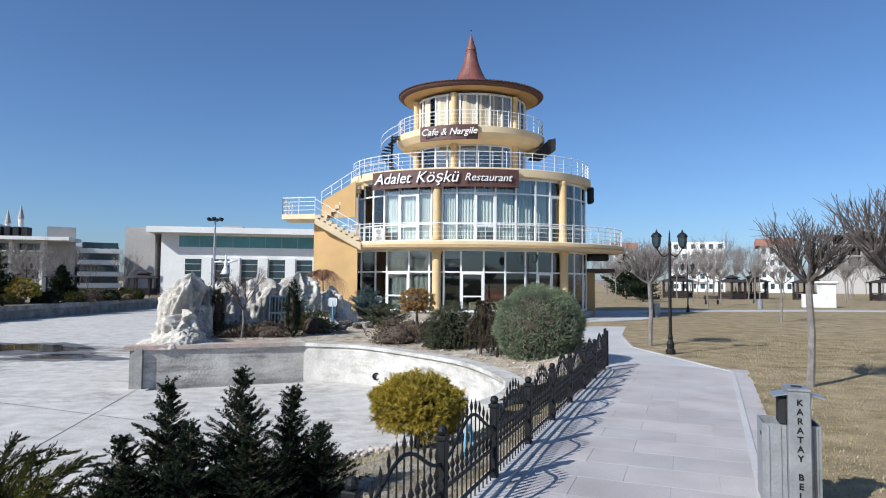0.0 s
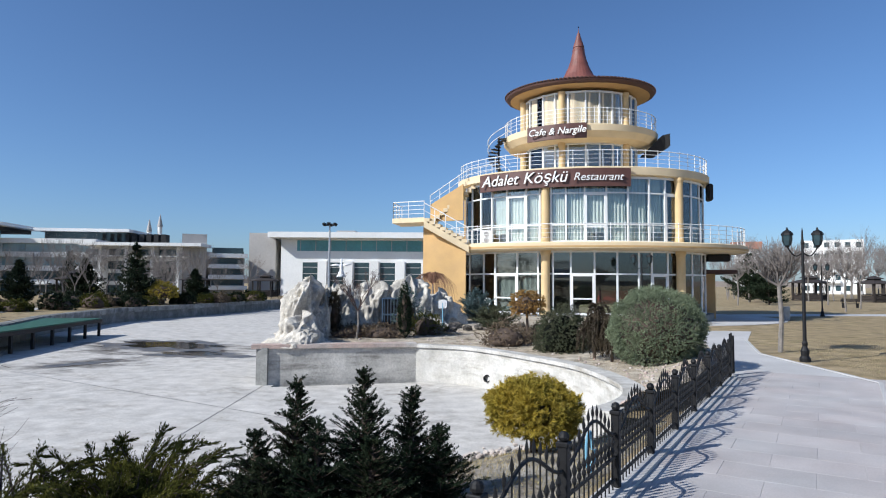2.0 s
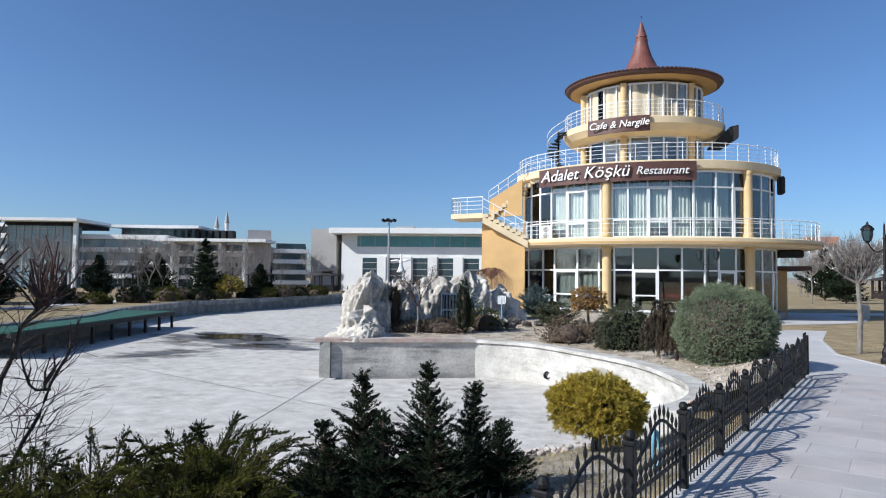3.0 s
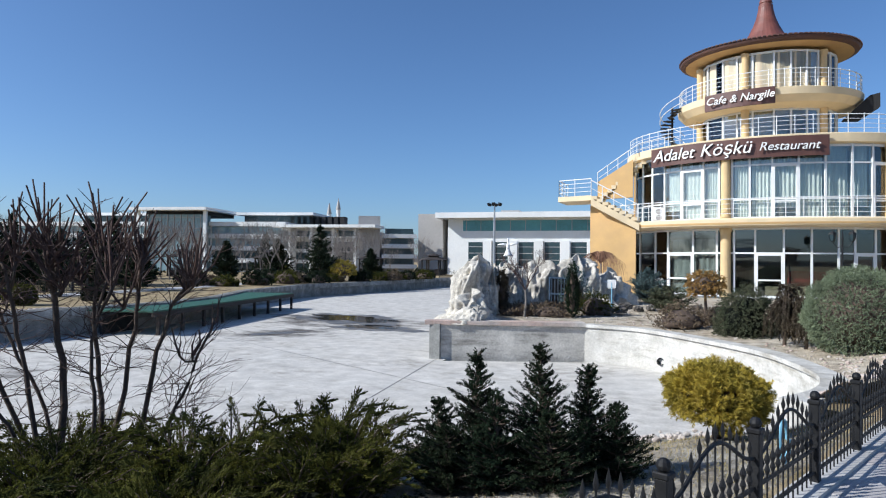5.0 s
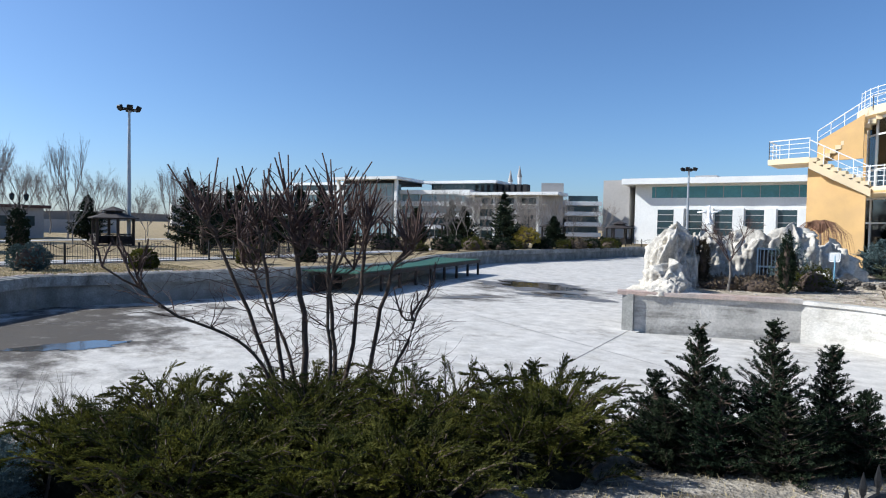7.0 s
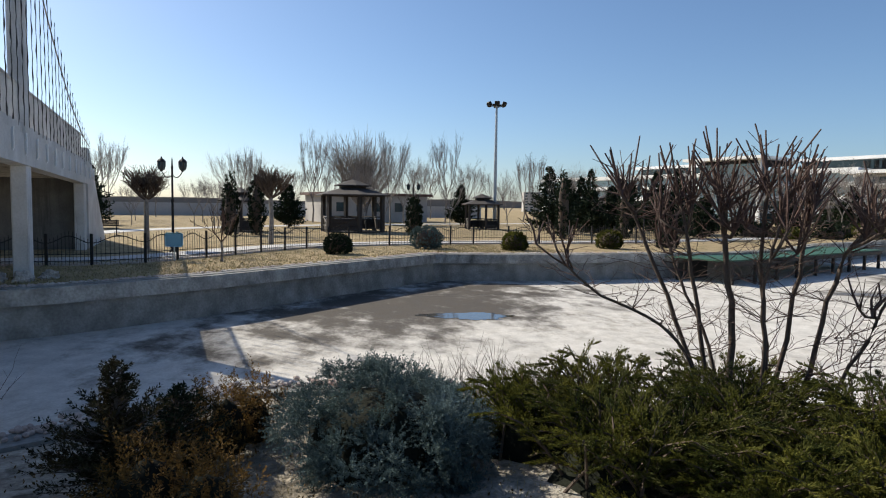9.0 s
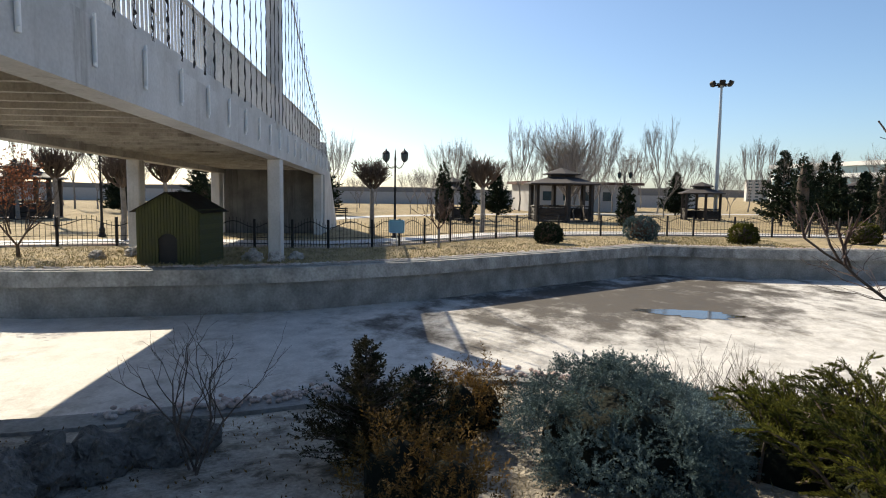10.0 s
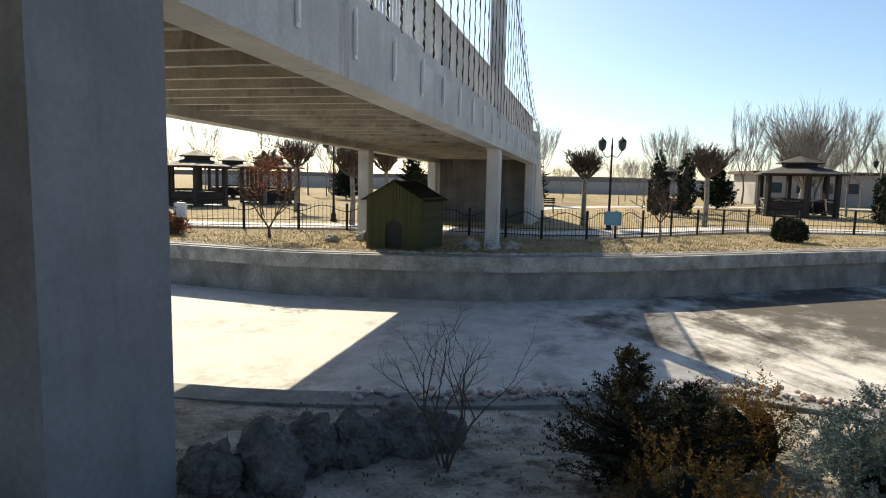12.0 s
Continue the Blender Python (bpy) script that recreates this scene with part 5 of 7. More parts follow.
clumped("blue_spruce", -7.15, 0.9, bank_z(-7.15, 0.9) - 0.02, (0.5, 0.45, 0.42), 60, 0.10, 22, M["blue"], "small blue-grey spruce beside the larger mound")
conifer("thuja_shrub", -6.5, -1.75, bank_z(-6.5, -1.75) - 0.03, 1.02, 0.52, 26, M["browntip"], "dark thuja shrub with browned tips in the bridge's shade", needle=0.04, width=0.0055, per=18)
conifer("thuja_shrub", -6.75, -1.35, bank_z(-6.75, -1.35) - 0.03, 0.75, 0.42, 18, M["con"], "lower dark thuja shrub on the bank", needle=0.04, width=0.0055, per=18)
for x, y, h, r in ((-5.75, -1.45, 0.42, 0.42), (-5.55, -1.1, 0.35, 0.35), (-7.2, -0.95, 0.5, 0.3), (-7.55, -0.7, 0.45, 0.28), (-7.0, -1.2, 0.4, 0.3)):
    mound("heath_shrub", x, y, bank_z(x, y) - 0.02, (r * 0.75, r * 0.75, h * 0.95), 260, 14, 0.16, 0.04, 0.005, M["rusttip"], "small rusty brown shrub with dry leaves", low=-0.2, rough=0.5, up=1.2, core="coreshade")
for x, y, h in ((-7.7, 1.6, 0.75), (-8.0, 2.1, 0.7), (-7.5, 2.4, 0.7), (-8.3, 1.3, 0.6), (-7.3, 1.2, 0.65), (-8.3, 2.7, 0.6)):
    ob = thing("dry_shrub", pose(x, y, bank_z(x, y)), "leafless dry broom shrub with thin upright twigs", "shrub", "dry shrubs by the pool")
    bm = bmesh.new()
    for k in range(26):
        d = Vector((rng.normal() * 0.45, rng.normal() * 0.45, 1)).normalized()
        twig_tree(bm, Vector((rng.normal() * 0.08, rng.normal() * 0.08, 0)), d, h * rng.uniform(0.35, 0.6), 0.006, 2, 0.28, 2, 0.7, 0.25, 3)
    part("crown", bm, M["palebark"], ob)

# the many-stemmed pollard shrub; s runs along the bank, d away over the pool
SHRUB = Vector((-6.37, 3.91, bank_z(-6.37, 3.91) - 0.05))
ob = thing("pollard_shrub", pose(*SHRUB), "many-stemmed leafless shrub cut back to tufts of rods", "shrub")
def in_shrub(s, d, z):
    return Vector((0.606 * s - 0.796 * d, 0.796 * s + 0.606 * d, z * 1.2))
rods = bmesh.new()
STEMS = (
    (((0.05, 0.0, 0.0), (0.08, 0.0, 0.9), (0.0, 0.05, 1.6), (-0.05, 0.05, 2.15)), 0.036, 30, 0.85),
    (((0.40, 0.1, 0.0), (0.42, 0.1, 0.9), (0.34, 0.1, 1.6), (0.38, 0.1, 2.25)), 0.026, 22, 0.80),
    (((0.00, -0.15, 0.0), (-0.35, -0.15, 0.8), (-0.75, -0.15, 1.12), (-1.35, -0.2, 1.35), (-1.75, -0.2, 1.75)), 0.018, 7, 0.5),
    (((0.0, 0.2, 0.0), (-0.45, 0.25, 1.05), (-0.85, 0.25, 1.85), (-1.0, 0.25, 2.15)), 0.024, 16, 0.75),
    (((0.45, 0.2, 0.0), (0.62, 0.25, 0.95), (0.74, 0.25, 1.65), (0.76, 0.25, 2.1)), 0.026, 22, 0.7),
    (((0.62, 0.0, 0.0), (0.85, 0.0, 0.95), (1.02, 0.0, 1.6), (1.2, 0.0, 1.92)), 0.026, 22, 0.7),
    (((0.68, -0.2, 0.0), (0.98, -0.2, 0.6), (1.22, -0.25, 1.05), (1.42, -0.3, 1.5)), 0.020, 6, 0.4),
    (((-0.05, 0.1, 0.0), (-0.2, 0.1, 1.0), (-0.35, 0.05, 1.65), (-0.45, 0.05, 2.1)), 0.024, 18, 0.8),
    (((0.3, -0.15, 0.0), (0.36, -0.2, 0.85), (0.32, -0.25, 1.45), (0.45, -0.25, 1.95)), 0.020, 14, 0.8),
    (((0.1, 0.3, 0.0), (-0.1, 0.4, 0.8), (-0.4, 0.5, 1.4), (-0.65, 0.5, 1.95)), 0.020, 12, 0.7),
)
for line, w, n, tall in STEMS:
    knots = [in_shrub(*q) for q in line]
    fine = [Vector(v) for v in smooth_line([tuple(k) for k in knots], 4)]
    fine = [v + Vector((rng.normal(), rng.normal(), 0)) * 0.012 for v in fine]
    part("stem", tube(bmesh.new(), fine, [w * (1.15 - 0.5 * i / (len(fine) - 1)) for i in range(len(fine))], 7), M["bark"], ob, smooth=True)
    top, under = fine[-1], fine[-4]
    for q in range(26):
        b = fine[rng.integers(3, len(fine))]
        d = Vector((rng.normal(), rng.normal(), 0.35)).normalized()
        twig_tree(rods, b, d, rng.uniform(0.16, 0.34), 0.006, 2, 0.5, 2, 0.75, 0.1, 3)
    heads = [top] + [under.lerp(top, rng.uniform(0.1, 0.9)) + Vector((rng.normal(), rng.normal(), 0.5)) * 0.13 for _ in range(3)]
    for h in heads[1:]:
        part("fork", tube(bmesh.new(), [under.lerp(top, 0.2), under.lerp(h, 0.6), h], [w * 0.7, w * 0.6, w * 0.6], 6), M["bark"], ob, smooth=True)
    for q in range(int(n * 1.25)):
        st = heads[q % 4]
        d = Vector((rng.normal() * 0.36, rng.normal() * 0.36, 0.9)).normalized()
        ln = tall * rng.uniform(0.35, 1.0)
        e = st + d * ln
        bend = st.lerp(e, 0.45) + Vector((rng.normal(), rng.normal(), 0)) * 0.02
        tube(rods, [st, bend, e], [0.0125, 0.011, 0.008], 5)
        for k in range(2):
            sp = st.lerp(e, rng.uniform(0.1, 0.8))
            dd = (d + Vector((rng.normal(), rng.normal(), rng.normal() * 0.4)) * 0.7).normalized()
            tube(rods, [sp, sp + dd * rng.uniform(0.08, 0.3)], [0.0055, 0.003], 3)
for q in range(26):
    b = in_shrub(rng.uniform(0.75, 1.3), rng.uniform(-0.3, 0.1), rng.uniform(0.4, 1.2))
    twig_tree(rods, b, Vector((rng.normal() * 0.6 + 0.4, rng.normal() * 0.6 + 0.4, 0.6)).normalized(), rng.uniform(0.2, 0.4), 0.006, 2, 0.5, 2, 0.75, 0.1, 3)
tagged(part("crown", rods, M["redbark"], ob, "reddish pruned rods"), kind="stuff")
ob = thing("bare_shrub", pose(-6.3, -3.05, bank_z(-6.3, -3.05) - 0.03), "small leafless shrub with thin forking twigs", "shrub")
bm = bmesh.new()
for k in range(6):
    d = Vector((rng.normal() * 0.42, rng.normal() * 0.42, 1)).normalized()
    twig_tree(bm, Vector((rng.normal() * 0.03, rng.normal() * 0.03, 0)), d, 0.44, 0.012, 4, 0.42, 2, 0.74, 0.12, 4)
part("crown", bm, M["bark"], ob)

# golden globe on its stem, and the clipped grey-green ball
clumped("golden_thuja", -0.42, 8.75, bank_z(-0.42, 8.75) - 0.02, (0.57, 0.57, 0.37), 300, 0.10, 12, M["gold"], "golden yellow needled globe shrub on a short stem", low=-0.7, lift=0.62, needle=0.065, droop=-0.25)
mound("clipped_cypress", 2.36, 15.95, 0.05, (1.13, 1.10, 1.0), 9000, 16, 0.09, 0.036, 0.006, M["grey"], "large clipped ball of grey-green cypress", low=-0.82, rough=0.05, fwd=1.0, stem=0.12)
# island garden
mound("cypress_shrub", 0.15, 18.95, 0.12, (0.72, 0.66, 0.95), 1500, 14, 0.16, 0.06, 0.009, M["olive"], "domed dark olive cypress in the island bed", low=-0.35, rough=0.14, up=-0.2, core="coreshade")
def weeper(x, y, h, r, strands, mat, label):
    """A drooping evergreen: a bent stem with hanging feathery strands."""
    ob = thing("weeping_cypress", pose(x, y, 0.12), label, "conifer", "weeping cypresses")
    bm = bmesh.new()
    tube(bm, [(0, 0, -0.1), (0.04, 0, h * 0.5), (0.12, 0.02, h)], [0.05, 0.035, 0.015], 6)
    B, A, S = [], [], []
    for k in range(strands):
        a, z0 = rng.uniform(0, 6.283), h * rng.uniform(0.35, 1.0)
        out = np.array([math.cos(a), math.sin(a), 0.0])
        ln = r * rng.uniform(0.35, 1.0) * (1.25 - 0.6 * z0 / h)
        b = np.array([0.08, 0.01, z0])
        drop = z0 * rng.uniform(0.35, 0.85)
        pts = [b, b + out * ln * 0.6 + np.array([0, 0, 0.05]), b + out * ln - np.array([0, 0, drop * 0.35]), b + out * ln * 1.08 - np.array([0, 0, drop])]
        tube(bm, pts, [0.010, 0.008, 0.005, 0.003], 4)
        for i in range(3):
            seg = pts[i + 1] - pts[i]
            for j in range(6):
                B.append(pts[i] + seg * (j / 6)), A.append(unit(seg + rng.normal(size=3) * 0.06 + np.array([0, 0, -0.1]))), S.append(0.12)
    tagged(part("branchwork", bm, M["bark"], ob), kind="stuff")
    shoots("foliage", np.array(B), np.array(A), np.array(S), 12, 0.06, 0.008, mat, ob, 1.6)
weeper(0.95, 17.2, 1.42, 0.62, 90, M["darkbrown"], "dark brown weeping cypress with hanging strands beside the domed one")
weeper(1.35, 16.6, 1.15, 0.50, 70, M["darkbrown"], "lower dark brown weeping cypress at the clipped ball")
conifer("blue_spruce", -3.5, 28.6, 0.3, 1.5, 1.15, 26, M["blue"], "blue-grey spruce in front of the restaurant", needle=0.08, width=0.014, per=12, gap=1.5)
conifer("blue_spruce", -2.3, 24.1, 0.24, 0.95, 0.95, 22, M["olive"], "dark green spruce in the island bed", needle=0.08, width=0.014, per=12, gap=1.5)
for x, y, rx, rz, kind, text in ((-1.6, 20.3, 0.75, 0.5, "heath", "low purplish brown heath cushion"), (-0.7, 21.3, 0.5, 0.42, "heath", "small reddish heath cushion"), (-7.45, 21.9, 1.0, 0.28, "heath", "low dry brown ground cover"), (-6.2, 22.2, 1.0, 0.3, "heath", "low dry olive ground cover"), (-7.9, 22.0, 0.6, 0.2, "heath", "low dry ground cover"), (-4.75, 23.2, 0.6, 0.6, "jun", "fresh green round conifer"), (-5.75, 24.2, 0.55, 1.2, "blue", "blue-green dense conifer")):
    mound("garden_shrub", x, y, 0.10, (rx, rx * 0.8, rz), 420, 10, 0.12, 0.06, 0.013, M[kind], text + " in the island bed", low=-0.3, rough=0.3)
for x, y, h, r in ((-5.3, 21.9, 1.75, 0.14), (-7.75, 21.5, 1.55, 0.14), (-5.35, 22.3, 1.3, 0.2)):
    mound("column_cypress", x, y, 0.2, (r, r, h * 0.55), 420, 12, 0.14, 0.06, 0.012, M["darkbrown" if x < -7 else "con"], "slender dark columnar cypress in the island bed", low=-0.98, rough=0.2, up=2.5)
gt = mound("brown_leaf_tree", -0.95, 20.9, 0.25, (0.52, 0.5, 0.42), 420, 8, 0.12, 0.07, 0.020, M["brownleaf"], "small round tree with golden brown winter leaves", "tree", low=-0.7, rough=0.15, stem=0.75)
bare_tree("garden_tree", pose(-6.85, 21.3, 0.2), 2.2, "small bare round-headed tree in the island bed", 0.62, 6, 3, 0.40, 0.036, "redbark", 0.22)
wt = thing("weeping_tree", pose(-5.75, 29.7, 0.3), "small weeping tree with hanging reddish twigs", "tree")
bm = bmesh.new()
tube(bm, [(0, 0, -0.1), (0.05, 0, 0.9), (0, 0, 1.75)], [0.07, 0.055, 0.04], 6)
part("trunk", bm, M["palebark"], wt)
bm = bmesh.new()
for k in range(240):
    a, rr = rng.uniform(0, 6.28), rng.uniform(0.3, 1.15)
    tube(bm, [(0, 0, 1.7), (rr * 0.5 * math.cos(a), rr * 0.5 * math.sin(a), 2.35 - 0.15 * rr), (rr * 1.05 * math.cos(a), rr * 1.05 * math.sin(a), 1.9 - 0.2 * rr), (rr * 1.25 * math.cos(a), rr * 1.25 * math.sin(a), 1.45 - rng.uniform(0.2, 1.0))], [0.010, 0.007, 0.004, 0.002], 3)
part("crown", bm, M["russet"], wt)

# lawn beside the path
pollard("pollard_tree", pose(6.76, 20.9, 0), 3.75, 1.15, "pollarded lawn tree with a dense round crown of twigs", 170, "fartwig")
pollard("pollard_tree", pose(7.3, 12.7, 0), 3.85, 1.3, "pollarded lawn tree with upright bare rods", 120, "greytwig")
pollard("pollard_tree", pose(7.05, 9.9, 0), 4.0, 1.4, "pollarded lawn tree at the path's edge", 120, "greytwig")
seed_tree = pollard("pollard_tree", pose(18.75, 35.2, 0), 3.8, 1.2, "young bare lawn tree on a thin stem", 80, "fartwig", "young lawn trees", 0.05)
for x, y, s in ((23.4, 56, 1.3), (35, 71, 1.4), (30, 76, 1.4), (24.2, 84, 1.7), (40, 80, 1.5), (47, 74, 1.4), (55, 86, 1.6), (60, 72, 1.3), (44, 95, 1.7), (66, 95, 1.6), (34, 92, 1.6), (19, 70, 1.3), (28, 64, 1.2)):
    copy_thing(seed_tree, pose(x, y, 0, 0, 0, x * 37) @ Matrix.Scale(s, 4))
conifer("lawn_spruce", 24.4, 84.5, 0, 6.0, 2.6, 22, M["con"], "dark spruce far across the lawn", needle=0.3, width=0.06, gap=4)
conifer("lawn_spruce", 23.0, 73, 0, 4.2, 1.6, 20, M["con"], "dark spruce across the lawn", needle=0.25, width=0.05, gap=4)

# beyond the pool
pol = pollard("pollard_tree", pose(-29.5, -3.95, 0), 3.7, 1.15, "pollarded park tree with a vase of dark rods", 190, "bark", "pollards beyond the pool", 0.1)
for x, y, s in ((-31.9, 1.1, 1.08), (-24.4, -12.4, 0.95), (-33, -14.5, 1.1), (-31.5, -19, 1.15), (-38, -25, 1.0), (-41, -11.2, 1.0)):
    copy_thing(pol, pose(x, y, 0, 0, 0, x * 41) @ Matrix.Scale(s, 4))
rt = bare_tree("red_leaf_tree", pose(-18.6, -12.4, -0.05), 3.1, "many-stemmed tree with withered orange leaves", 0.7, 5, 3, 0.12, 0.05, "bark", 0.2)
Pl = ball_points(900, -0.6) * np.array([0.8, 0.8, 1.15]) * rng.uniform(0.3, 1, (900, 1)) + np.array([0, 0, 1.9])
blades("leaves", Pl, unit(rng.normal(size=(900, 3))), 0.08, 0.025, M["rustleaf"], rt, "withered orange leaves")
bare_tree("small_tree", pose(-23.0, -1.05, 0), 1.9, "small bare ornamental tree on the far bank", 0.7, 5, 3, 0.35, 0.04, "redbark", 0.2)
for x, y, r, mat in ((-25.7, 3.2, 0.52, "con"), (-28.2, 7.6, 0.7, "blue"), (-26.6, 11.2, 0.55, "jun"), (-27.2, 16.5, 0.6, "jun"), (-27.4, 20.0, 0.5, "con")):
    mound("clipped_bush", x, y, 0.0, (r, r, r * 0.8), 700, 12, 0.1, 0.06, 0.02, M[mat], "clipped round evergreen on the far bank", low=-0.8, rough=0.06, group="clipped bushes")
for x, y, h in ((-41.3, -0.6, 3.5), (-41.2, 0.9, 3.4), (-36, 19.0, 4.2), (-39.6, 10.4, 2.5), (-35.5, -13.5, 2.2), (-36, 23.5, 3.5)):
    mound("column_cypress", x, y, 0, (0.42, 0.42, h * 0.55), 500, 10, 0.2, 0.12, 0.03, M["con"], "dark columnar cypress in the park", low=-0.98, rough=0.2, up=2.0, group="park cypresses")
wl = thing("willow_tree", pose(-64.9, 12.2, 0), "large bare willow with a dense rounded fan of pale twigs", "tree")
part("trunk", tube(bmesh.new(), [(0, 0, -0.1), (0.1, 0, 0.8), (0.05, 0.1, 1.7)], [0.42, 0.34, 0.32], 9), M["palebark"], wl)
bm = bmesh.new()
for k in range(14):
    a, lean = k * 2.4, 0.12 + 0.95 * ((k * 5) % 14) / 14
    d = Vector((math.cos(a) * lean, math.sin(a) * lean, 1.0)).normalized()
    p0 = Vector((0.05, 0.1, 1.5))
    p1 = p0 + d * rng.uniform(3.0, 5.0)
    tube(bm, [p0, p0.lerp(p1, 0.5) + Vector((0, 0, -0.15)), p1], [0.15, 0.09, 0.05], 5)
    for j in range(52):
        st = p0.lerp(p1, rng.uniform(0.15, 1.0))
        dd = (d * 0.6 + Vector((rng.normal() * 0.34, rng.normal() * 0.34, 0.6))).normalized()
        ln = rng.uniform(2.0, 4.8)
        e = st + dd * ln
        mid = st.lerp(e, 0.5) + Vector((rng.normal(), rng.normal(), 0)) * 0.12 + Vector((d.x, d.y, 0)) * 0.25
        tube(bm, [st, mid, e], [0.024, 0.016, 0.006], 3)
        for q in range(2):
            b = mid.lerp(e, rng.uniform(0, 0.7))
            tube(bm, [b, b + (dd + Vector((rng.normal(), rng.normal(), 0.2)) * 0.4).normalized() * rng.uniform(0.6, 1.5)], [0.014, 0.006], 3)
part("crown", bm, M["fartwig"], wl)
bt = bare_tree("park_tree", pose(-70, 8, 0), 9.0, "tall slender bare park tree", 0.34, 6, 3, 0.28, 0.085, "fartwig", 0.42, "bare park trees")
wide_tree = bare_tree("park_tree", pose(-52, 14, 0), 6.0, "bare young park tree with pale twigs", 0.5, 6, 3, 0.28, 0.06, "fartwig", 0.28, "bare park trees", 0.72)
for x, y, s in ((-67, 22, 1.0), (-63, 31, 0.8), (-70, -11.5, 0.85), (-75, 2, 0.8), (-48, 11, 0.75), (-80, 38, 0.9), (-90, -20, 0.8), (-58, -33, 0.9), (-62, -40, 0.9)):
    copy_thing(bt, pose(x, y, 0, 0, 0, x * 31) @ Matrix.Scale(s, 4))
for i in range(48):
    a = radians(18 + i * 2.5 + rng.uniform(-0.8, 0.8))
    d = rng.uniform(56, 92)
    if 22 < math.degrees(a) < 140:
        x, y = -d * math.sin(a), d * math.cos(a)
        if x > -34 and y > 10:
            continue
        copy_thing(wide_tree, pose(x, y, 0, 0, 0, i * 77) @ Matrix.Scale(rng.uniform(0.6, 1.15), 4))
for i in range(34):
    u = i / 33
    x, y = -37 - 17 * rng.random() - 6 * (1 - u), 36 + 44 * u + rng.normal()
    copy_thing(wide_tree, pose(x, y, 0, 0, 0, i * 91) @ Matrix.Scale(rng.uniform(0.6, 1.0), 4))
for i in range(18):
    x, y = rng.uniform(-64, -40), rng.uniform(-34, 28)
    copy_thing(wide_tree, pose(x, y, 0, 0, 0, i * 53) @ Matrix.Scale(rng.uniform(0.5, 0.85), 4))
for i in range(20):
    a, d = radians(rng.uniform(54, 142)), rng.uniform(70, 98)
    copy_thing(bt if i % 3 else wide_tree, pose(-d * math.sin(a), d * math.cos(a), 0, 0, 0, i * 47) @ Matrix.Scale(rng.uniform(0.55, 0.95) if i % 3 else rng.uniform(0.9, 1.4), 4))
for i in range(85):
    x, y = rng.uniform(16, 115), rng.uniform(86, 150)
    copy_thing(wide_tree, pose(x, y, 0, 0, 0, i * 63) @ Matrix.Scale(rng.uniform(1.0, 1.7), 4))
for x, y, h, r in ((-36.7, 51, 5.4, 1.7), (-56, 66, 5.5, 1.8), (-57, 33, 5, 1.5), (-60, 36, 6, 1.6), (-52, -10, 4.5, 1.4), (-47.5, -15, 4.5, 1.4), (-49, 27, 4.2, 1.3), (-42, 44, 3.6, 1.3), (-45, 55, 4.2, 1.5), (-40, 66, 3.4, 1.3), (-54, 4, 3.4, 1.3), (-58, -22, 4.5, 1.6), (-50, -25, 3.4, 1.3), (-62, 22, 4.0, 1.4)):
    conifer("park_spruce", x, y, 0, h, r, 22, M["con"], "dark spruce in the park beyond the pool", needle=0.25, width=0.05, gap=3.5, group="park spruces")
for i in range(8):
    a, d = radians(50.5 + i * 1.8), 44 + (i * 7) % 11
    conifer("park_spruce", -d * math.sin(a), d * math.cos(a), 0, 2.6 + 0.45 * ((i * 5) % 6), 1.1 + 0.12 * (i % 4), 18, M["con"], "dark spruce in the bed behind the park fence", needle=0.25, width=0.05, gap=3.5, group="park spruces")
for i in range(26):
    u = i / 25
    x, y = -34.5 - 4 * rng.random() + 4 * u, 33 + 34 * u + rng.normal()
    mound("bed_shrub", x, y, 0, (rng.uniform(0.6, 1.3), rng.uniform(0.6, 1.1), rng.uniform(0.4, 0.9)), 220, 9, 0.2, 0.14, 0.04, M[("con", "con", "jun", "heath", "con")[i % 5]], ("dark evergreen shrub" if i % 5 != 3 else "brown winter shrub") + " in the bed beyond the pool", low=-0.2, rough=0.25, group="bed shrubs")
mound("bed_shrub", -34.4, 51.5, 0, (1.25, 1.1, 0.9), 500, 10, 0.2, 0.14, 0.04, M["gold"], "golden green round shrub in the bed beyond the pool", low=-0.5, rough=0.15, group="bed shrubs", stem=0.3)
mound("bed_shrub", -34.2, 60.5, 0, (2.0, 1.4, 0.6), 500, 10, 0.2, 0.14, 0.04, M["jun"], "low golden juniper in the bed beyond the pool", low=-0.2, rough=0.2, group="bed shrubs")

# ---- iron fence along the path ----
STEP = 1.46
FDIR = Vector((0.39, 1, 0)).normalized()
fence = thing("iron_fence", Matrix(((FDIR.x, -FDIR.y, 0, 0.45), (FDIR.y, FDIR.x, 0, 6.43), (0, 0, 1, 0.05), (0, 0, 0, 1))), "black wrought iron fence with wavy rail and spear pickets", "fence")
def bell(u):
    return 0.5 - 0.5 * math.cos(2 * math.pi * u)
post_bm = bmesh.new()
box(post_bm, -0.04, 0.04, -0.04, 0.04, 0, 0.70, bevel=0.006)
box(post_bm, -0.052, 0.052, -0.052, 0.052, 0.70, 0.74, bevel=0.008)
bmesh.ops.create_uvsphere(post_bm, u_segments=10, v_segments=6, radius=0.045, matrix=Matrix.Translation((0, 0, 0.775)))
post0 = part("post", post_bm, M["iron"], fence)
pick_me = {}
K0, K1 = -5, 6
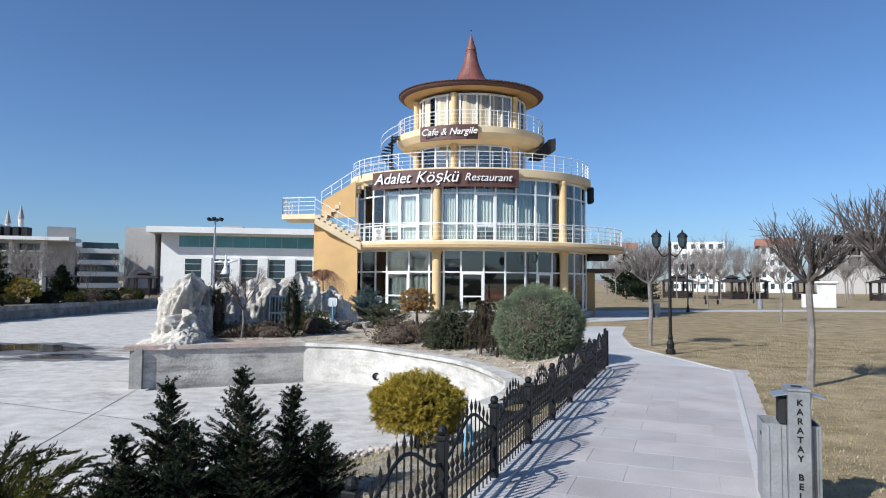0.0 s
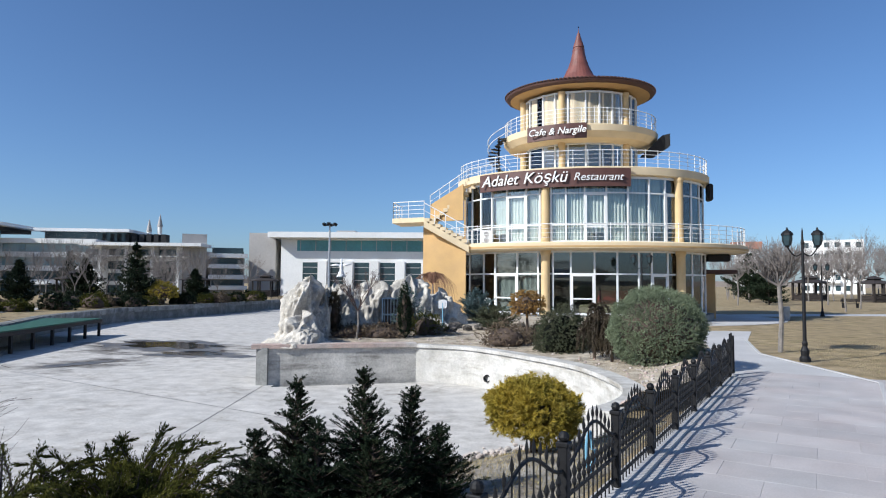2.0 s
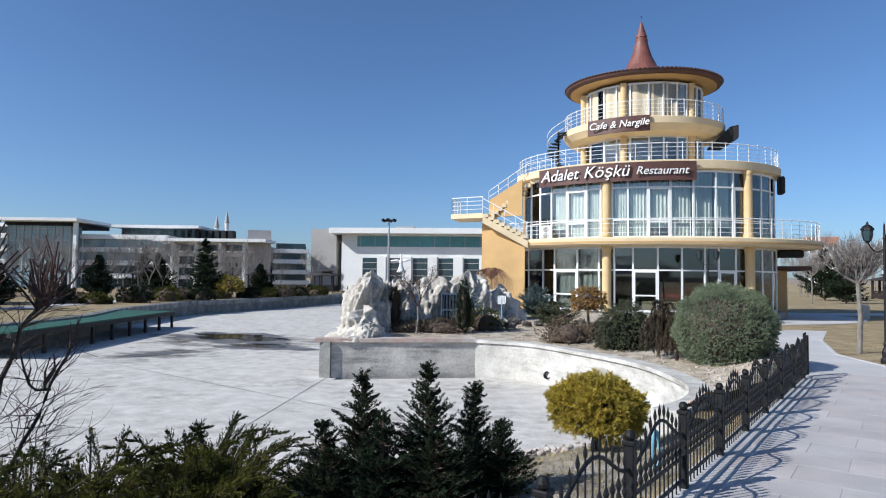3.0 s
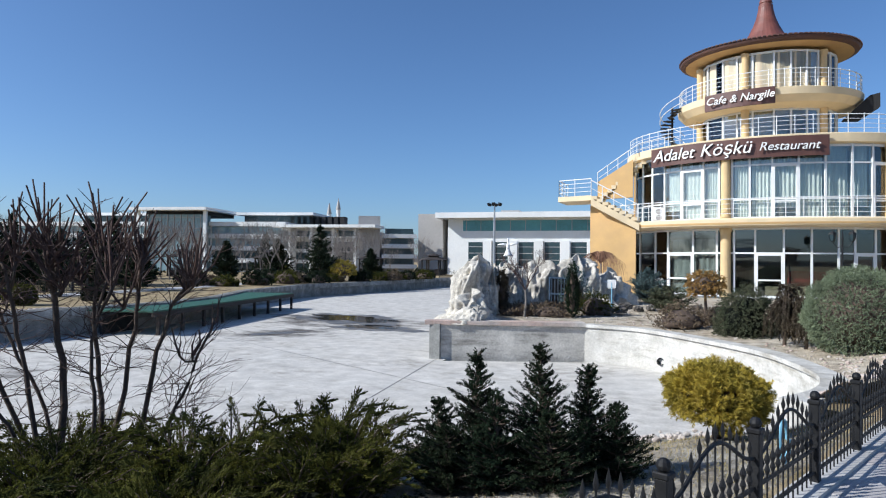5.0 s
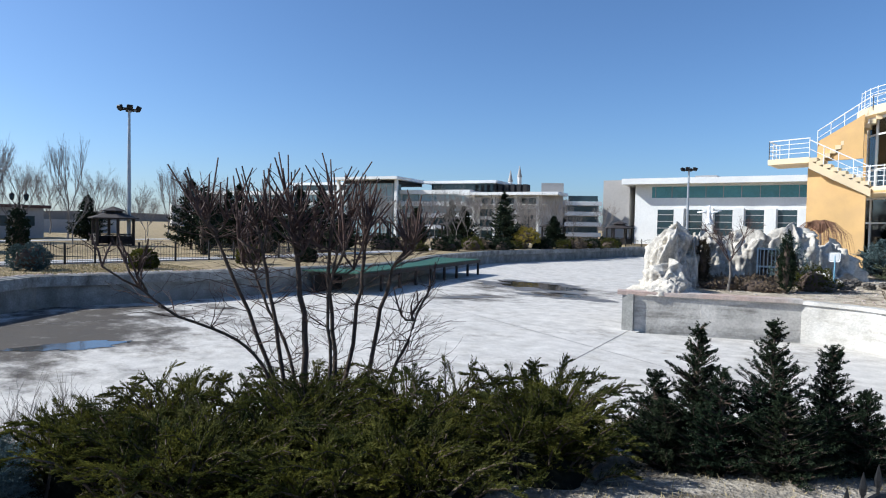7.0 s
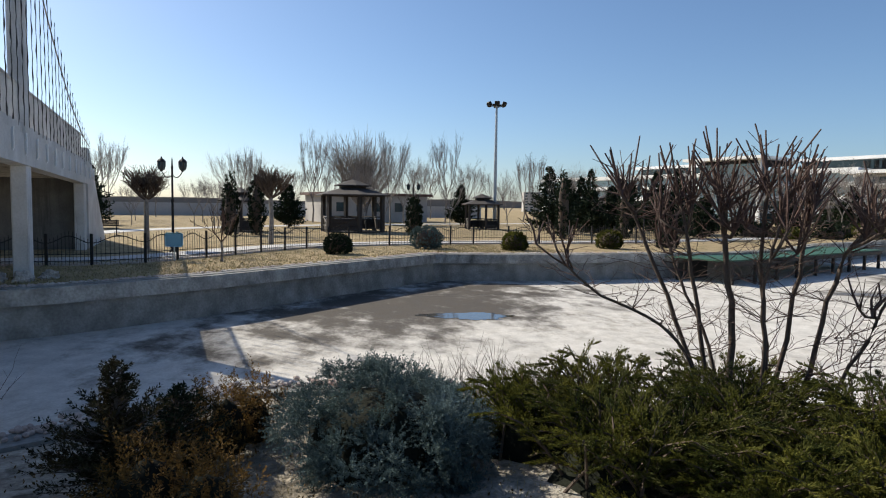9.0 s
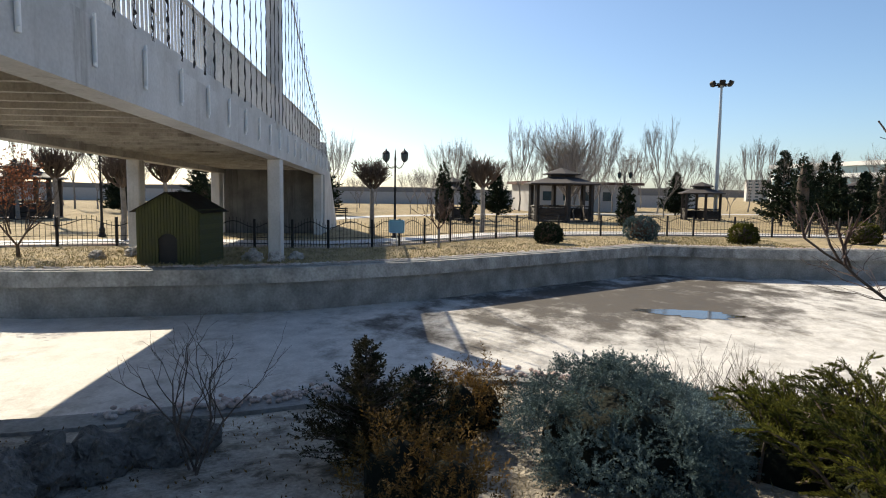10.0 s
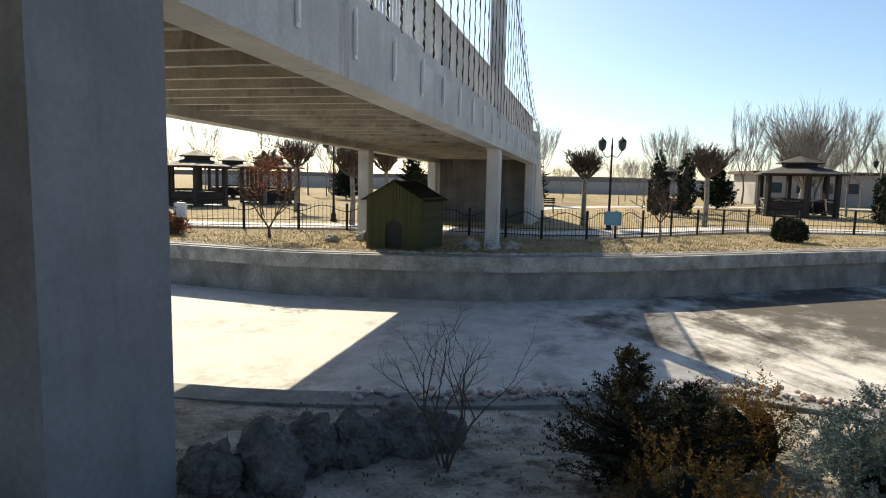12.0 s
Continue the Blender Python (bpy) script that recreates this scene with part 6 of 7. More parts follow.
for k in range(K0, K1 + 1):
    p = post0 if k == K0 else new("post", post0.data)
    p.parent = fence
    p.matrix_basis = pose(k * STEP, 0, 0)
    if k == K1:
        continue
    bm = bmesh.new()
    x0 = k * STEP
    tube(bm, [(x0 + 0.04 + (STEP - 0.08) * i / 14, 0, 0.52 + 0.24 * bell(i / 14)) for i in range(15)], 0.016, 6)
    for z in (0.09, 0.30):
        box(bm, x0 + 0.04, x0 + STEP - 0.04, -0.012, 0.012, z - 0.012, z + 0.012)
    part("rail", bm, M["iron"], fence, "wavy iron rail")
    for i in range(11):
        u = (i + 1) / 12
        key = min(i, 10 - i)
        if key not in pick_me:
            top = 0.66 + 0.25 * bell(u)
            b = bmesh.new()
            tube(b, [(0, 0, 0.0), (0, 0, top - 0.10)], 0.0075, 5)
            b2 = turned([(0.001, top - 0.12), (0.012, top - 0.10), (0.016, top - 0.07), (0.001, top)], 6, bm=b)
            turned([(0.008, 0.33), (0.022, 0.37), (0.010, 0.41), (0.024, 0.45), (0.008, 0.50)], 6, bm=b)
            pick_me[key] = part("picket", b, M["iron"], fence)
            q = pick_me[key]
        else:
            q = new("picket", pick_me[key].data)
            q.parent = fence
        q.matrix_basis = pose(x0 + u * STEP, 0, 0)
# scrolled end panel turned towards the path
end = thing("fence_end", pose(3.66, 14.68, 0.05, 0, 0, 68.7), "short black iron fence return with a scrolled top", "fence")
bm = bmesh.new()
tube(bm, [(0.07 * i, 0, 0.72 + 0.16 * math.sin(i * 0.7)) for i in range(9)], 0.014, 5)
part("rail", bm, M["iron"], end)
part("rail", boxed(0, 0.56, -0.012, 0.012, 0.08, 0.104), M["iron"], end)
for i in range(6):
    part("picket", tube(bmesh.new(), [(0.04 + i * 0.09, 0, 0), (0.04 + i * 0.09, 0, 0.92)], 0.008, 5), M["iron"], end)
part("post", boxed(0.54, 0.62, -0.04, 0.04, 0, 0.85, bevel=0.01), M["iron"], end)
ring = thing("life_ring", pose(0.17, 6.1, 0.46, 90, 0, 68.7), "coil of pale blue plastic pipe hung on the fence", "coil")
bm = bmesh.new()
for r in (0.09, 0.105, 0.12, 0.1):
    tube(bm, [(r * math.cos(a * 0.3307), r * 1.55 * math.sin(a * 0.3307), 0.01 * r * a) for a in range(20)], 0.012, 5)
part("pipe", bm, M["bluesign"], ring)

# ---- lamps ----
def street_lamp(m, label, h=3.65):
    ob = thing("street_lamp", m, label, "street lamp", "park lamps")
    part("base", turned([(0.14, 0), (0.14, 0.1), (0.10, 0.16), (0.11, 0.3), (0.06, 0.42), (0.075, 0.5), (0.05, 0.56)], 12), M["iron"], ob)
    part("pole", turned([(0.05, 0.56), (0.045, 1.9), (0.06, 1.95), (0.06, 2.02), (0.04, 2.08), (0.036, h - 0.5), (0.05, h - 0.45), (0.03, h - 0.35), (0.02, h - 0.12), (0.001, h - 0.02)], 10), M["iron"], ob)
    for s in (-1, 1):
        bm = bmesh.new()
        tube(bm, [(s * (0.02 + 0.36 * i / 8), 0, h - 0.72 - 0.16 * math.sin(math.pi * i / 8) + 0.16 * i / 8) for i in range(9)], 0.018, 6)
        arm = part("arm", bm, M["iron"], ob)
        lan = part("lantern", turned([(0.05, 0), (0.07, 0.04), (0.06, 0.05), (0.001, 0.05)], 8), M["iron"], ob)
        lan.matrix_basis = pose(s * 0.38, 0, h - 0.57)
        part("pane", turned([(0.095, 0.05), (0.135, 0.18), (0.14, 0.33)], 8), M["farglass"], lan, "dark lantern glass")
        part("cap", turned([(0.165, 0.33), (0.155, 0.37), (0.11, 0.43), (0.04, 0.47), (0.02, 0.53), (0.001, 0.56)], 8), M["iron"], lan)
        rib = bmesh.new()
        for k in range(4):
            a = k * 1.5708 + 0.4
            tube(rib, [(0.098 * math.cos(a), 0.098 * math.sin(a), 0.05), (0.14 * math.cos(a), 0.14 * math.sin(a), 0.18), (0.145 * math.cos(a), 0.145 * math.sin(a), 0.33)], 0.009, 4)
        part("ribs", rib, M["iron"], lan)
    return ob
lamp = street_lamp(pose(6.55, 18.4, 0), "black iron lamp post with two lanterns beside the path")
for x, y, a in ((12.6, 38.2, 10), (17.9, 46.4, 0), (35, 71.3, 0), (-27.2, -2.8, 80), (-26, -14, 85), (-47, 12.5, 80), (-36, 25, 60), (-40, -26, 90), (4.3, 32.6, 0), (-41, 62, 40)):
    copy_thing(lamp, pose(x, y, 0, 0, 0, a))

# ---- litter bin ----
bin_ob = thing("litter_bin", pose(3.11, 5.72, 0, 0, 0, -20), "grey sheet metal twin litter bin with dark stencilled lettering", "litter bin")
def open_box(x0, x1, y0, y1, z0, z1, w=0.012):
    bm = bmesh.new()
    box(bm, x0, x1, y0, y0 + w, z0, z1)
    box(bm, x0, x1, y1 - w, y1, z0, z1)
    box(bm, x0, x0 + w, y0 + w, y1 - w, z0, z1)
    box(bm, x1 - w, x1, y0 + w, y1 - w, z0, z1)
    box(bm, x0 + w, x1 - w, y0 + w, y1 - w, z0, z0 + w)
    return bm
for x0, x1 in ((-0.285, -0.092), (0.092, 0.175)):
    tub = part("tub", open_box(x0, x1, -0.24, 0.14, 0.10, 0.80), M["bin"], bin_ob, "open-topped sheet metal tub")
    for k in range(2):
        xr = x0 + 0.05 + k * (x1 - x0 - 0.1)
        part("rib", boxed(xr - 0.006, xr + 0.006, -0.252, -0.24, 0.12, 0.78), M["bin"], tub)
    # no hole is cut: a black plate paints the slot's inner shade
    part("handle_hole", boxed(x0 - 0.003, x0, -0.19, -0.13, 0.68, 0.71), M["dark"], tub, "black plate painting the slot's shade")
part("post", boxed(-0.088, 0.088, -0.33, -0.03, 0.0, 1.10, bevel=0.008), M["bin"], bin_ob, "flat lettered post")
part("hood", boxed(-0.092, 0.092, -0.335, -0.025, 1.10, 1.125, bevel=0.008), M["bin"], bin_ob)
# solid black pieces paint the shade in the ash hole and opening
part("ash_tray", boxed(-0.04, 0.04, -0.22, -0.14, 1.125, 1.131), M["dark"], bin_ob, "black plate painting the ash hole's shade")
part("opening", boxed(-0.15, -0.09, -0.26, -0.06, 0.80, 1.03, bevel=0.01), M["dark"], bin_ob, "black block painting the opening's shade")
for sgn in (-1, 1):
    fl = part("flap", boxed(-0.06, 0.06, -0.12, 0.12, -0.005, 0.005), M["steel"], bin_ob, "tilted bright flap")
    fl.matrix_basis = pose(sgn * 0.145, -0.18, 1.06, 0, sgn * 12, 0)
part("foot", boxed(-0.2, 0.18, -0.2, 0.1, 0, 0.10, bevel=0.02), M["iron"], bin_ob)
for i, ch in enumerate("KARATAY BELED\u0130YE"):
    cur = bpy.data.curves.new("text", "FONT")
    cur.body, cur.size, cur.extrude, cur.align_x, cur.offset = ch, 0.075, 0.002, "CENTER", 0.002
    cur.materials.append(M["iron"])
    t = new("lettering", cur)
    t.parent = bin_ob
    t.matrix_basis = pose(0.0, -0.333, 0.985 - i * 0.079, 90)

# ---- rocks ----
def boulder(name, x, y, z, r, label, mat="rock", group="garden stones"):
    ob = thing(name, pose(x, y, z, 0, 0, x * 90), label, "rock", group)
    bm = bmesh.new()
    bmesh.ops.create_icosphere(bm, subdivisions=4, radius=1.0)
    s = Vector((x * 3.1, y * 2.3, 0))
    for v in bm.verts:
        d = noise.voronoi(v.co * 1.5 + s)[0]
        k = 0.78 + 0.42 * (d[1] - d[0]) + 0.30 * noise.noise(v.co * 1.3 + s) + 0.10 * noise.noise(v.co * 5 + s) + 0.05 * noise.noise(v.co * 13 + s)
        v.co = Vector((v.co.x * r[0], v.co.y * r[1], max(v.co.z, -0.6) * r[2])) * k
    part("stone", bm, M[mat], ob, smooth=False)
    return ob
for x, y, r in ((-5.55, -4.15, 0.36), (-6.0, -4.1, 0.33), (-6.35, -3.85, 0.30), (-6.7, -3.55, 0.36), (-6.9, -3.3, 0.24), (-5.2, -4.35, 0.25)):
    boulder("boulder", x, y, bank_z(x, y) + 0.08, (r, r * 0.8, r * 0.85), "rough pitted boulder in a row under the bridge", group="boulders under the bridge")
for x, y, r in ((-4.4, 23.2, 0.35), (-3.9, 23.6, 0.25), (-3.4, 24.6, 0.22), (-3.0, 25.2, 0.25), (-4.0, 25.6, 0.3), (-2.5, 25.4, 0.24), (-1.9, 24.7, 0.2), (-2.1, 25.9, 0.25), (-1.4, 26.3, 0.25), (-0.7, 26.0, 0.2)):
    boulder("garden_stone", x, y, 0.3, (r, r * 0.8, r * 0.65), "pale rounded stone edging the island bed")
for x, y, r in ((-18.6, -6.1, 0.32), (-18.3, -5.4, 0.28), (-18.9, -5.0, 0.25), (-18.2, -5.9, 0.2), (-19.3, -9.6, 0.32), (-19.2, -9.0, 0.25), (-19.0, -8.9, 0.2), (-18.4, -10.2, 0.25)):
    boulder("pier_stone", x, y, 0.06, (r, r * 0.85, r * 0.75), "pale field stone piled round the bridge pier", mat="palestone", group="stones at the piers")
# rubble along the near pool edge
bm = bmesh.new()
def edge_at(u):
    f = u * (len(near_edge) - 1)
    i = min(int(f), len(near_edge) - 2)
    return Vector(near_edge[i]).lerp(Vector(near_edge[i + 1]), f - i)
for i in range(900):
    u = 0.02 + 0.78 * rng.random()
    p = edge_at(u)
    s = rng.uniform(0.02, 0.06)
    m = Matrix.Translation((p.x + rng.normal() * 0.10 + 0.10, p.y + rng.normal() * 0.10 - 0.06, EDGE + 0.01 + s * 0.3)) @ Matrix.Rotation(rng.uniform(0, 6), 4, "Z") @ Matrix.Diagonal((s, s * 0.8, s * 0.7, 1))
    bmesh.ops.create_icosphere(bm, subdivisions=1, radius=1, matrix=m)
tagged(finish("edge_rubble", bm, M["coping"]), "pale rubble and pebbles set along the pool edge", "rubble", kind="stuff")
bm = bmesh.new()
def line_at(line, u):
    f = u * (len(line) - 1)
    i = min(int(f), len(line) - 2)
    return Vector(line[i]).lerp(Vector(line[i + 1]), f - i)
for i in range(900):
    u, w = rng.random(), rng.uniform(0.02, 0.9)
    v = line_at(island_front, u).lerp(line_at(island_back, u), w)
    x, y, s = v.x, v.y, rng.uniform(0.015, 0.05)
    bmesh.ops.create_icosphere(bm, subdivisions=1, radius=1, matrix=Matrix.Translation((x, y, island_height(w, v) + s * 0.3)) @ Matrix.Diagonal((s, s, s * 0.6, 1)))
tagged(finish("bed_gravel", bm, M["coping"]), "scattered pale gravel on the island bed", "gravel", kind="stuff")

# dry grass on the bank and lawn
def grass(name, n, place, L, W, mat, label):
    P = np.array([place() for _ in range(n)])
    D = unit(np.stack([rng.normal(size=n) * 0.6, rng.normal(size=n) * 0.6, np.ones(n)], 1))
    ob = blades(name, P, D, L * rng.uniform(0.5, 1.3, n), W, mat, None)
    return tagged(ob, label, "grass", kind="stuff")
M["straw"] = material("straw", (0.36, 0.29, 0.16), 0.9, vary=0.3, scale=3, fine=30, bump=0.0, tint=(0.26, 0.22, 0.10), tint_scale=1.0, spread=0.3)
def on_bank():
    u, w = rng.random() * 0.62 + 0.02, rng.random() ** 1.1
    a = edge_at(u)
    f = u * (len(near_top) - 1)
    i = min(int(f), len(near_top) - 2)
    b = Vector(near_top[i]).lerp(Vector(near_top[i + 1]), f - i)
    v = b.lerp(a, w * 0.93)
    return (v.x, v.y, (EDGE - 0.10) * ((w * 0.93) ** 1.2) + 0.0)
grass("bank_grass", 14000, on_bank, 0.06, 0.004, M["straw"], "short dead grass on the bank")
def on_shade():
    x, y = rng.uniform(-8.2, -4.6), rng.uniform(-5.2, 1.2)
    return (x, y, bank_z(x, y) + 0.01)
grass("leaf_litter", 1100, on_shade, 0.035, 0.009, M["rusttip"], "dead brown leaf litter on the shaded bank")
def on_lawn():
    y = 4 + 22 * rng.random() ** 1.3
    x0 = 3.15 + 0.424 * (y - 6.02) if y < 14.6 else 6.9
    return (x0 + 0.1 + rng.random() * (4 + y * 0.45), y, 0.0)
grass("lawn_grass", 26000, on_lawn, 0.05, 0.006, M["straw"], "short dry grass blades on the lawn")

def on_far_bank():
    u = rng.uniform(0.03, 0.50)
    v = line_at(far_line, u)
    a, b = line_at(far_line, max(0, u - 0.01)), line_at(far_line, min(1, u + 0.01))
    d = (b - a).normalized()
    w = 0.05 + 5.5 * rng.random() ** 1.3
    return (v.x - d.y * w, v.y + d.x * w, 0.0)
grass("far_bank_grass", 26000, on_far_bank, 0.075, 0.009, M["straw"], "tufted dead grass along the far bank")
bm = bmesh.new()
for i in range(1100):
    v = line_at(far_line, rng.uniform(0.03, 0.55))
    r = rng.uniform(0.025, 0.075)
    bmesh.ops.create_icosphere(bm, subdivisions=1, radius=1, matrix=Matrix.Translation((v.x + rng.normal() * 0.07 - 0.05, v.y + rng.normal() * 0.07, 0.02)) @ Matrix.Rotation(rng.uniform(0, 6), 4, "Z") @ Matrix.Diagonal((r, r * 0.8, r * 0.6, 1)))
tagged(finish("wall_rubble", bm, M["coping"]), "broken pale stones along the far wall's lip", "rubble", kind="stuff")

# ---- sculpted rocks and dancer statue ----
rocks = thing("sculpted_rocks", pose(-8.0, 20.5, 0), "pale cast concrete grotto of draped rocks on the island", "rock sculpture")
def crag(p, seed):
    """Folded relief: sharp ridges at three sizes, drawn out downwards."""
    q = Vector((p[0] + seed, p[1] - seed, p[2] * 0.16))
    return 0.28 * (0.42 - abs(noise.noise(q * 1.9)) * 1.5) + 0.22 * (0.4 - abs(noise.noise(q * 4.6)) * 1.5) + 0.06 * (0.4 - abs(noise.noise(q * 11.0)) * 1.5)
def draped(name, cx, cy, rx, ry, h, seed, lean=0.0, foot=0.25):
    bm = bmesh.new()
    nu, nv = 110, 56
    rings = []
    for j in range(nv + 1):
        v = j / nv
        rad = (1 - v ** 5) ** 0.5 * (1.0 - 0.25 * v) + foot * (1 - v) ** 4
        row = []
        for i in range(nu):
            a = 6.2832 * i / nu
            c, n = math.cos(a), math.sin(a)
            k = rad * (1 + 0.5 * noise.noise((c * 1.2 + seed, n * 1.2, v * 2.2)))
            x, y, z = rx * k * c, ry * k * n, h * v * (1 + 0.28 * noise.noise((c * 1.6, n * 1.6, seed)))
            d = crag((x, y, z), seed) * 1.25 * min(1.0, rad * 1.8) * min(1.0, h * 0.75)
            row.append(bm.verts.new((cx + x + c * d + lean * v * v, cy + y + n * d, z + 0.25 * d)))
        rings.append(row)
    for p, q in zip(rings, rings[1:]):
        for i in range(nu):
            bm.faces.new((p[i], p[(i + 1) % nu], q[(i + 1) % nu], q[i]))
    bm.faces.new(rings[-1])
    bmesh.ops.recalc_face_normals(bm, faces=bm.faces)
    return part(name, bm, M["artrock"], rocks, smooth=True)
draped("rock_mass", -0.85, 0.5, 0.62, 0.65, 2.10, 1.0, 0.35)
draped("rock_mass", -0.5, -0.75, 0.62, 0.62, 0.95, 4.0, 0.25, 0.4)
draped("rock_mass", -0.05, -1.4, 0.5, 0.45, 0.5, 41.0, 0.1, 0.5)
draped("rock_mass", -0.15, 1.2, 0.42, 0.5, 1.72, 7.0, 0.05)
draped("rock_mass", -0.35, 2.6, 0.75, 0.8, 1.85, 31.0, 0.2)
draped("rock_mass", 0.1, 5.2, 1.5, 0.8, 1.95, 11.0, 0.2)
draped("rock_mass", 1.9, 5.7, 1.3, 0.7, 2.05, 15.0, 0.1)
draped("rock_mass", 3.0, 6.6, 0.9, 0.7, 1.55, 19.0, 0.0)
draped("rock_mass", -0.9, 4.2, 0.9, 0.8, 1.75, 23.0, 0.0)
gate = thing("metal_gate", pose(-6.35, 24.55, 0.2), "small blue-grey metal gate set into the grotto", "gate")
# blue of the gate with the rock's shade darkened into it
M["gateblue"] = material("shaded_gate_paint", (0.045, 0.075, 0.12), 0.5, vary=0.15, scale=4, fine=30, bump=0.1)
part("gate_frame", box(box(box(box(bmesh.new(), -0.5, -0.44, 0, 0.05, 0, 1.25), 0.44, 0.5, 0, 0.05, 0, 1.25), -0.44, 0.44, 0, 0.05, 1.19, 1.25), -0.44, 0.44, 0, 0.05, 0.55, 0.61), M["gateblue"], gate)
# black sheet behind the bars paints the shade of the grotto
part("backing", boxed(-0.44, 0.44, 0.06, 0.1, 0, 1.2), M["dark"], gate, "black sheet painting the opening's shade")
for i in range(7):
    part("bar", tube(bmesh.new(), [(-0.38 + i * 0.127, 0.025, 0), (-0.38 + i * 0.127, 0.025, 1.2)], 0.018, 5), M["gateblue"], gate)
# the statue is one plain shape
st = bmesh.new()
turned([(0.001, 0), (0.30, 0.0), (0.22, 0.12), (0.12, 0.35), (0.09, 0.5), (0.12, 0.62), (0.10, 0.72), (0.045, 0.77), (0.06, 0.86), (0.05, 0.93), (0.001, 0.96)], 18, bm=st)
for s in (-1, 1):
    tube(st, [(s * 0.06, 0, 0.66), (s * 0.3, 0, 0.70), (s * 0.62, 0, 0.72 + 0.05 * s)], [0.07, 0.065, 0.03], 8)
turned([(0.058, 0.92), (0.05, 1.05), (0.001, 1.07)], 12, bm=st)
statue = tagged(finish("dancer_statue", st, M["white"], smooth=True), "white plaster statue with outstretched arms on the rocks", "statue")
statue.matrix_world = pose(-8.82, 25.3, 2.28, 0, 0, 10) @ Matrix.Scale(0.72, 4)
for x, y, tilt in ((-4.55, 25.6, 8), (-3.1, 29.5, -10)):
    s = thing("small_sign", pose(x, y, 0.3, 0, 0, tilt), "small white notice board on a blue post", "sign")
    part("post", tube(bmesh.new(), [(0, 0, -0.1), (0, 0, 0.95)], 0.03, 6), M["bluesign"], s)
    part("board", boxed(-0.2, 0.16, -0.02, 0.02, 0.72, 1.08, bevel=0.05), M["white"], s)
pipe = thing("drain_pipe", pose(-2.05, 19.05, -0.78, 0, 0, 0), "dark drain pipe stub in the white wall", "pipe")
pb = turned([(0.11, -0.2), (0.11, 0.25), (0.085, 0.25), (0.085, -0.2)], 14)
pp = part("stub", pb, M["dark"], pipe)
pp.matrix_basis = pose(0, 0, 0, 90)

# ---- beyond the pool ----
def far_fence(name, line, label, gap=1.5):
    ob = thing(name, pose(0, 0, 0), label, "fence")
    pts = [Vector(p) for p in line]
    seg = []
    for p, q in zip(pts, pts[1:]):
        n = max(1, round((q - p).length / gap))
        for i in range(n):
            seg.append((p.lerp(q, i / n), p.lerp(q, (i + 1) / n)))
    rails, pickets = bmesh.new(), bmesh.new()
    post_me = None
    for p, q in seg:
        d = q - p
        tube(rails, [(p.x + d.x * u / 8, p.y + d.y * u / 8, 0.66 + 0.22 * bell(u / 8)) for u in range(9)], 0.014, 4)
        tube(rails, [(p.x, p.y, 0.14), (q.x, q.y, 0.14)], 0.014, 4)
        tube(rails, [(p.x, p.y, 0.34), (q.x, q.y, 0.34)], 0.01, 4)
        for i in range(1, 12):
            u = i / 12
            x, y = p.x + d.x * u, p.y + d.y * u
            tube(pickets, [(x, y, 0.04), (x, y, 0.78 + 0.24 * bell(u))], 0.009, 3)
        if post_me is None:
            o = part("post", boxed(-0.04, 0.04, -0.04, 0.04, 0, 0.95, bevel=0.01), M["iron"], ob)
            post_me = o.data
        else:
            o = new("post", post_me)
            o.parent = ob
        o.matrix_basis = pose(p.x, p.y, 0)
    tagged(part("wavy_railwork", rails, M["iron"], ob), kind="stuff")
    tagged(part("picketwork", pickets, M["iron"], ob), kind="stuff")
    part("kerb", strip_wall(bmesh.new(), [(p.x, p.y) for p in pts], 0.14, -0.05, 0.07), M["coping"], ob, "pale kerb")
    return ob
far_fence("park_fence", smooth_line([(-18.3, -25), (-20.3, -17), (-22.3, -11.6), (-22.3, -7.1), (-22.9, -3.3), (-28.9, 2.4), (-30.9, 8.4), (-31.1, 13), (-31.2, 24)], 3), "long black iron park fence with a wavy top rail")
far_fence("park_fence", [(-34, 73), (-20, 88), (-8, 92)], "distant black iron park fence", 2.0)
kennel = thing("kennel", pose(-18.05, -7.8, -0.02, 0, 0, 86), "green boarded kennel with a pitched roof and arched opening", "kennel")
W2, L2, H2, HR = 0.80, 1.5, 1.40, 1.82
def kx_top(x):
    return H2 + (HR - H2) * (1 - abs(x) / W2)
board_n = 20
for i in range(board_n):
    x0, x1 = -W2 + 2 * W2 * i / board_n, -W2 + 2 * W2 * (i + 1) / board_n - 0.012
    for yy in (-L2 / 2, L2 / 2 - 0.03):
        xm = (x0 + x1) / 2
        bottom = 0.0
        if yy < 0 and abs(xm) < 0.27:
            bottom = lambda x, y: 0.52 + math.sqrt(max(0, 0.275 ** 2 - x ** 2))
        part("board", prism(bmesh.new(), [(x0, yy), (x1, yy), (x1, yy + 0.03), (x0, yy + 0.03)], bottom, lambda x, y: kx_top(x)), M["greenpaint"], kennel)
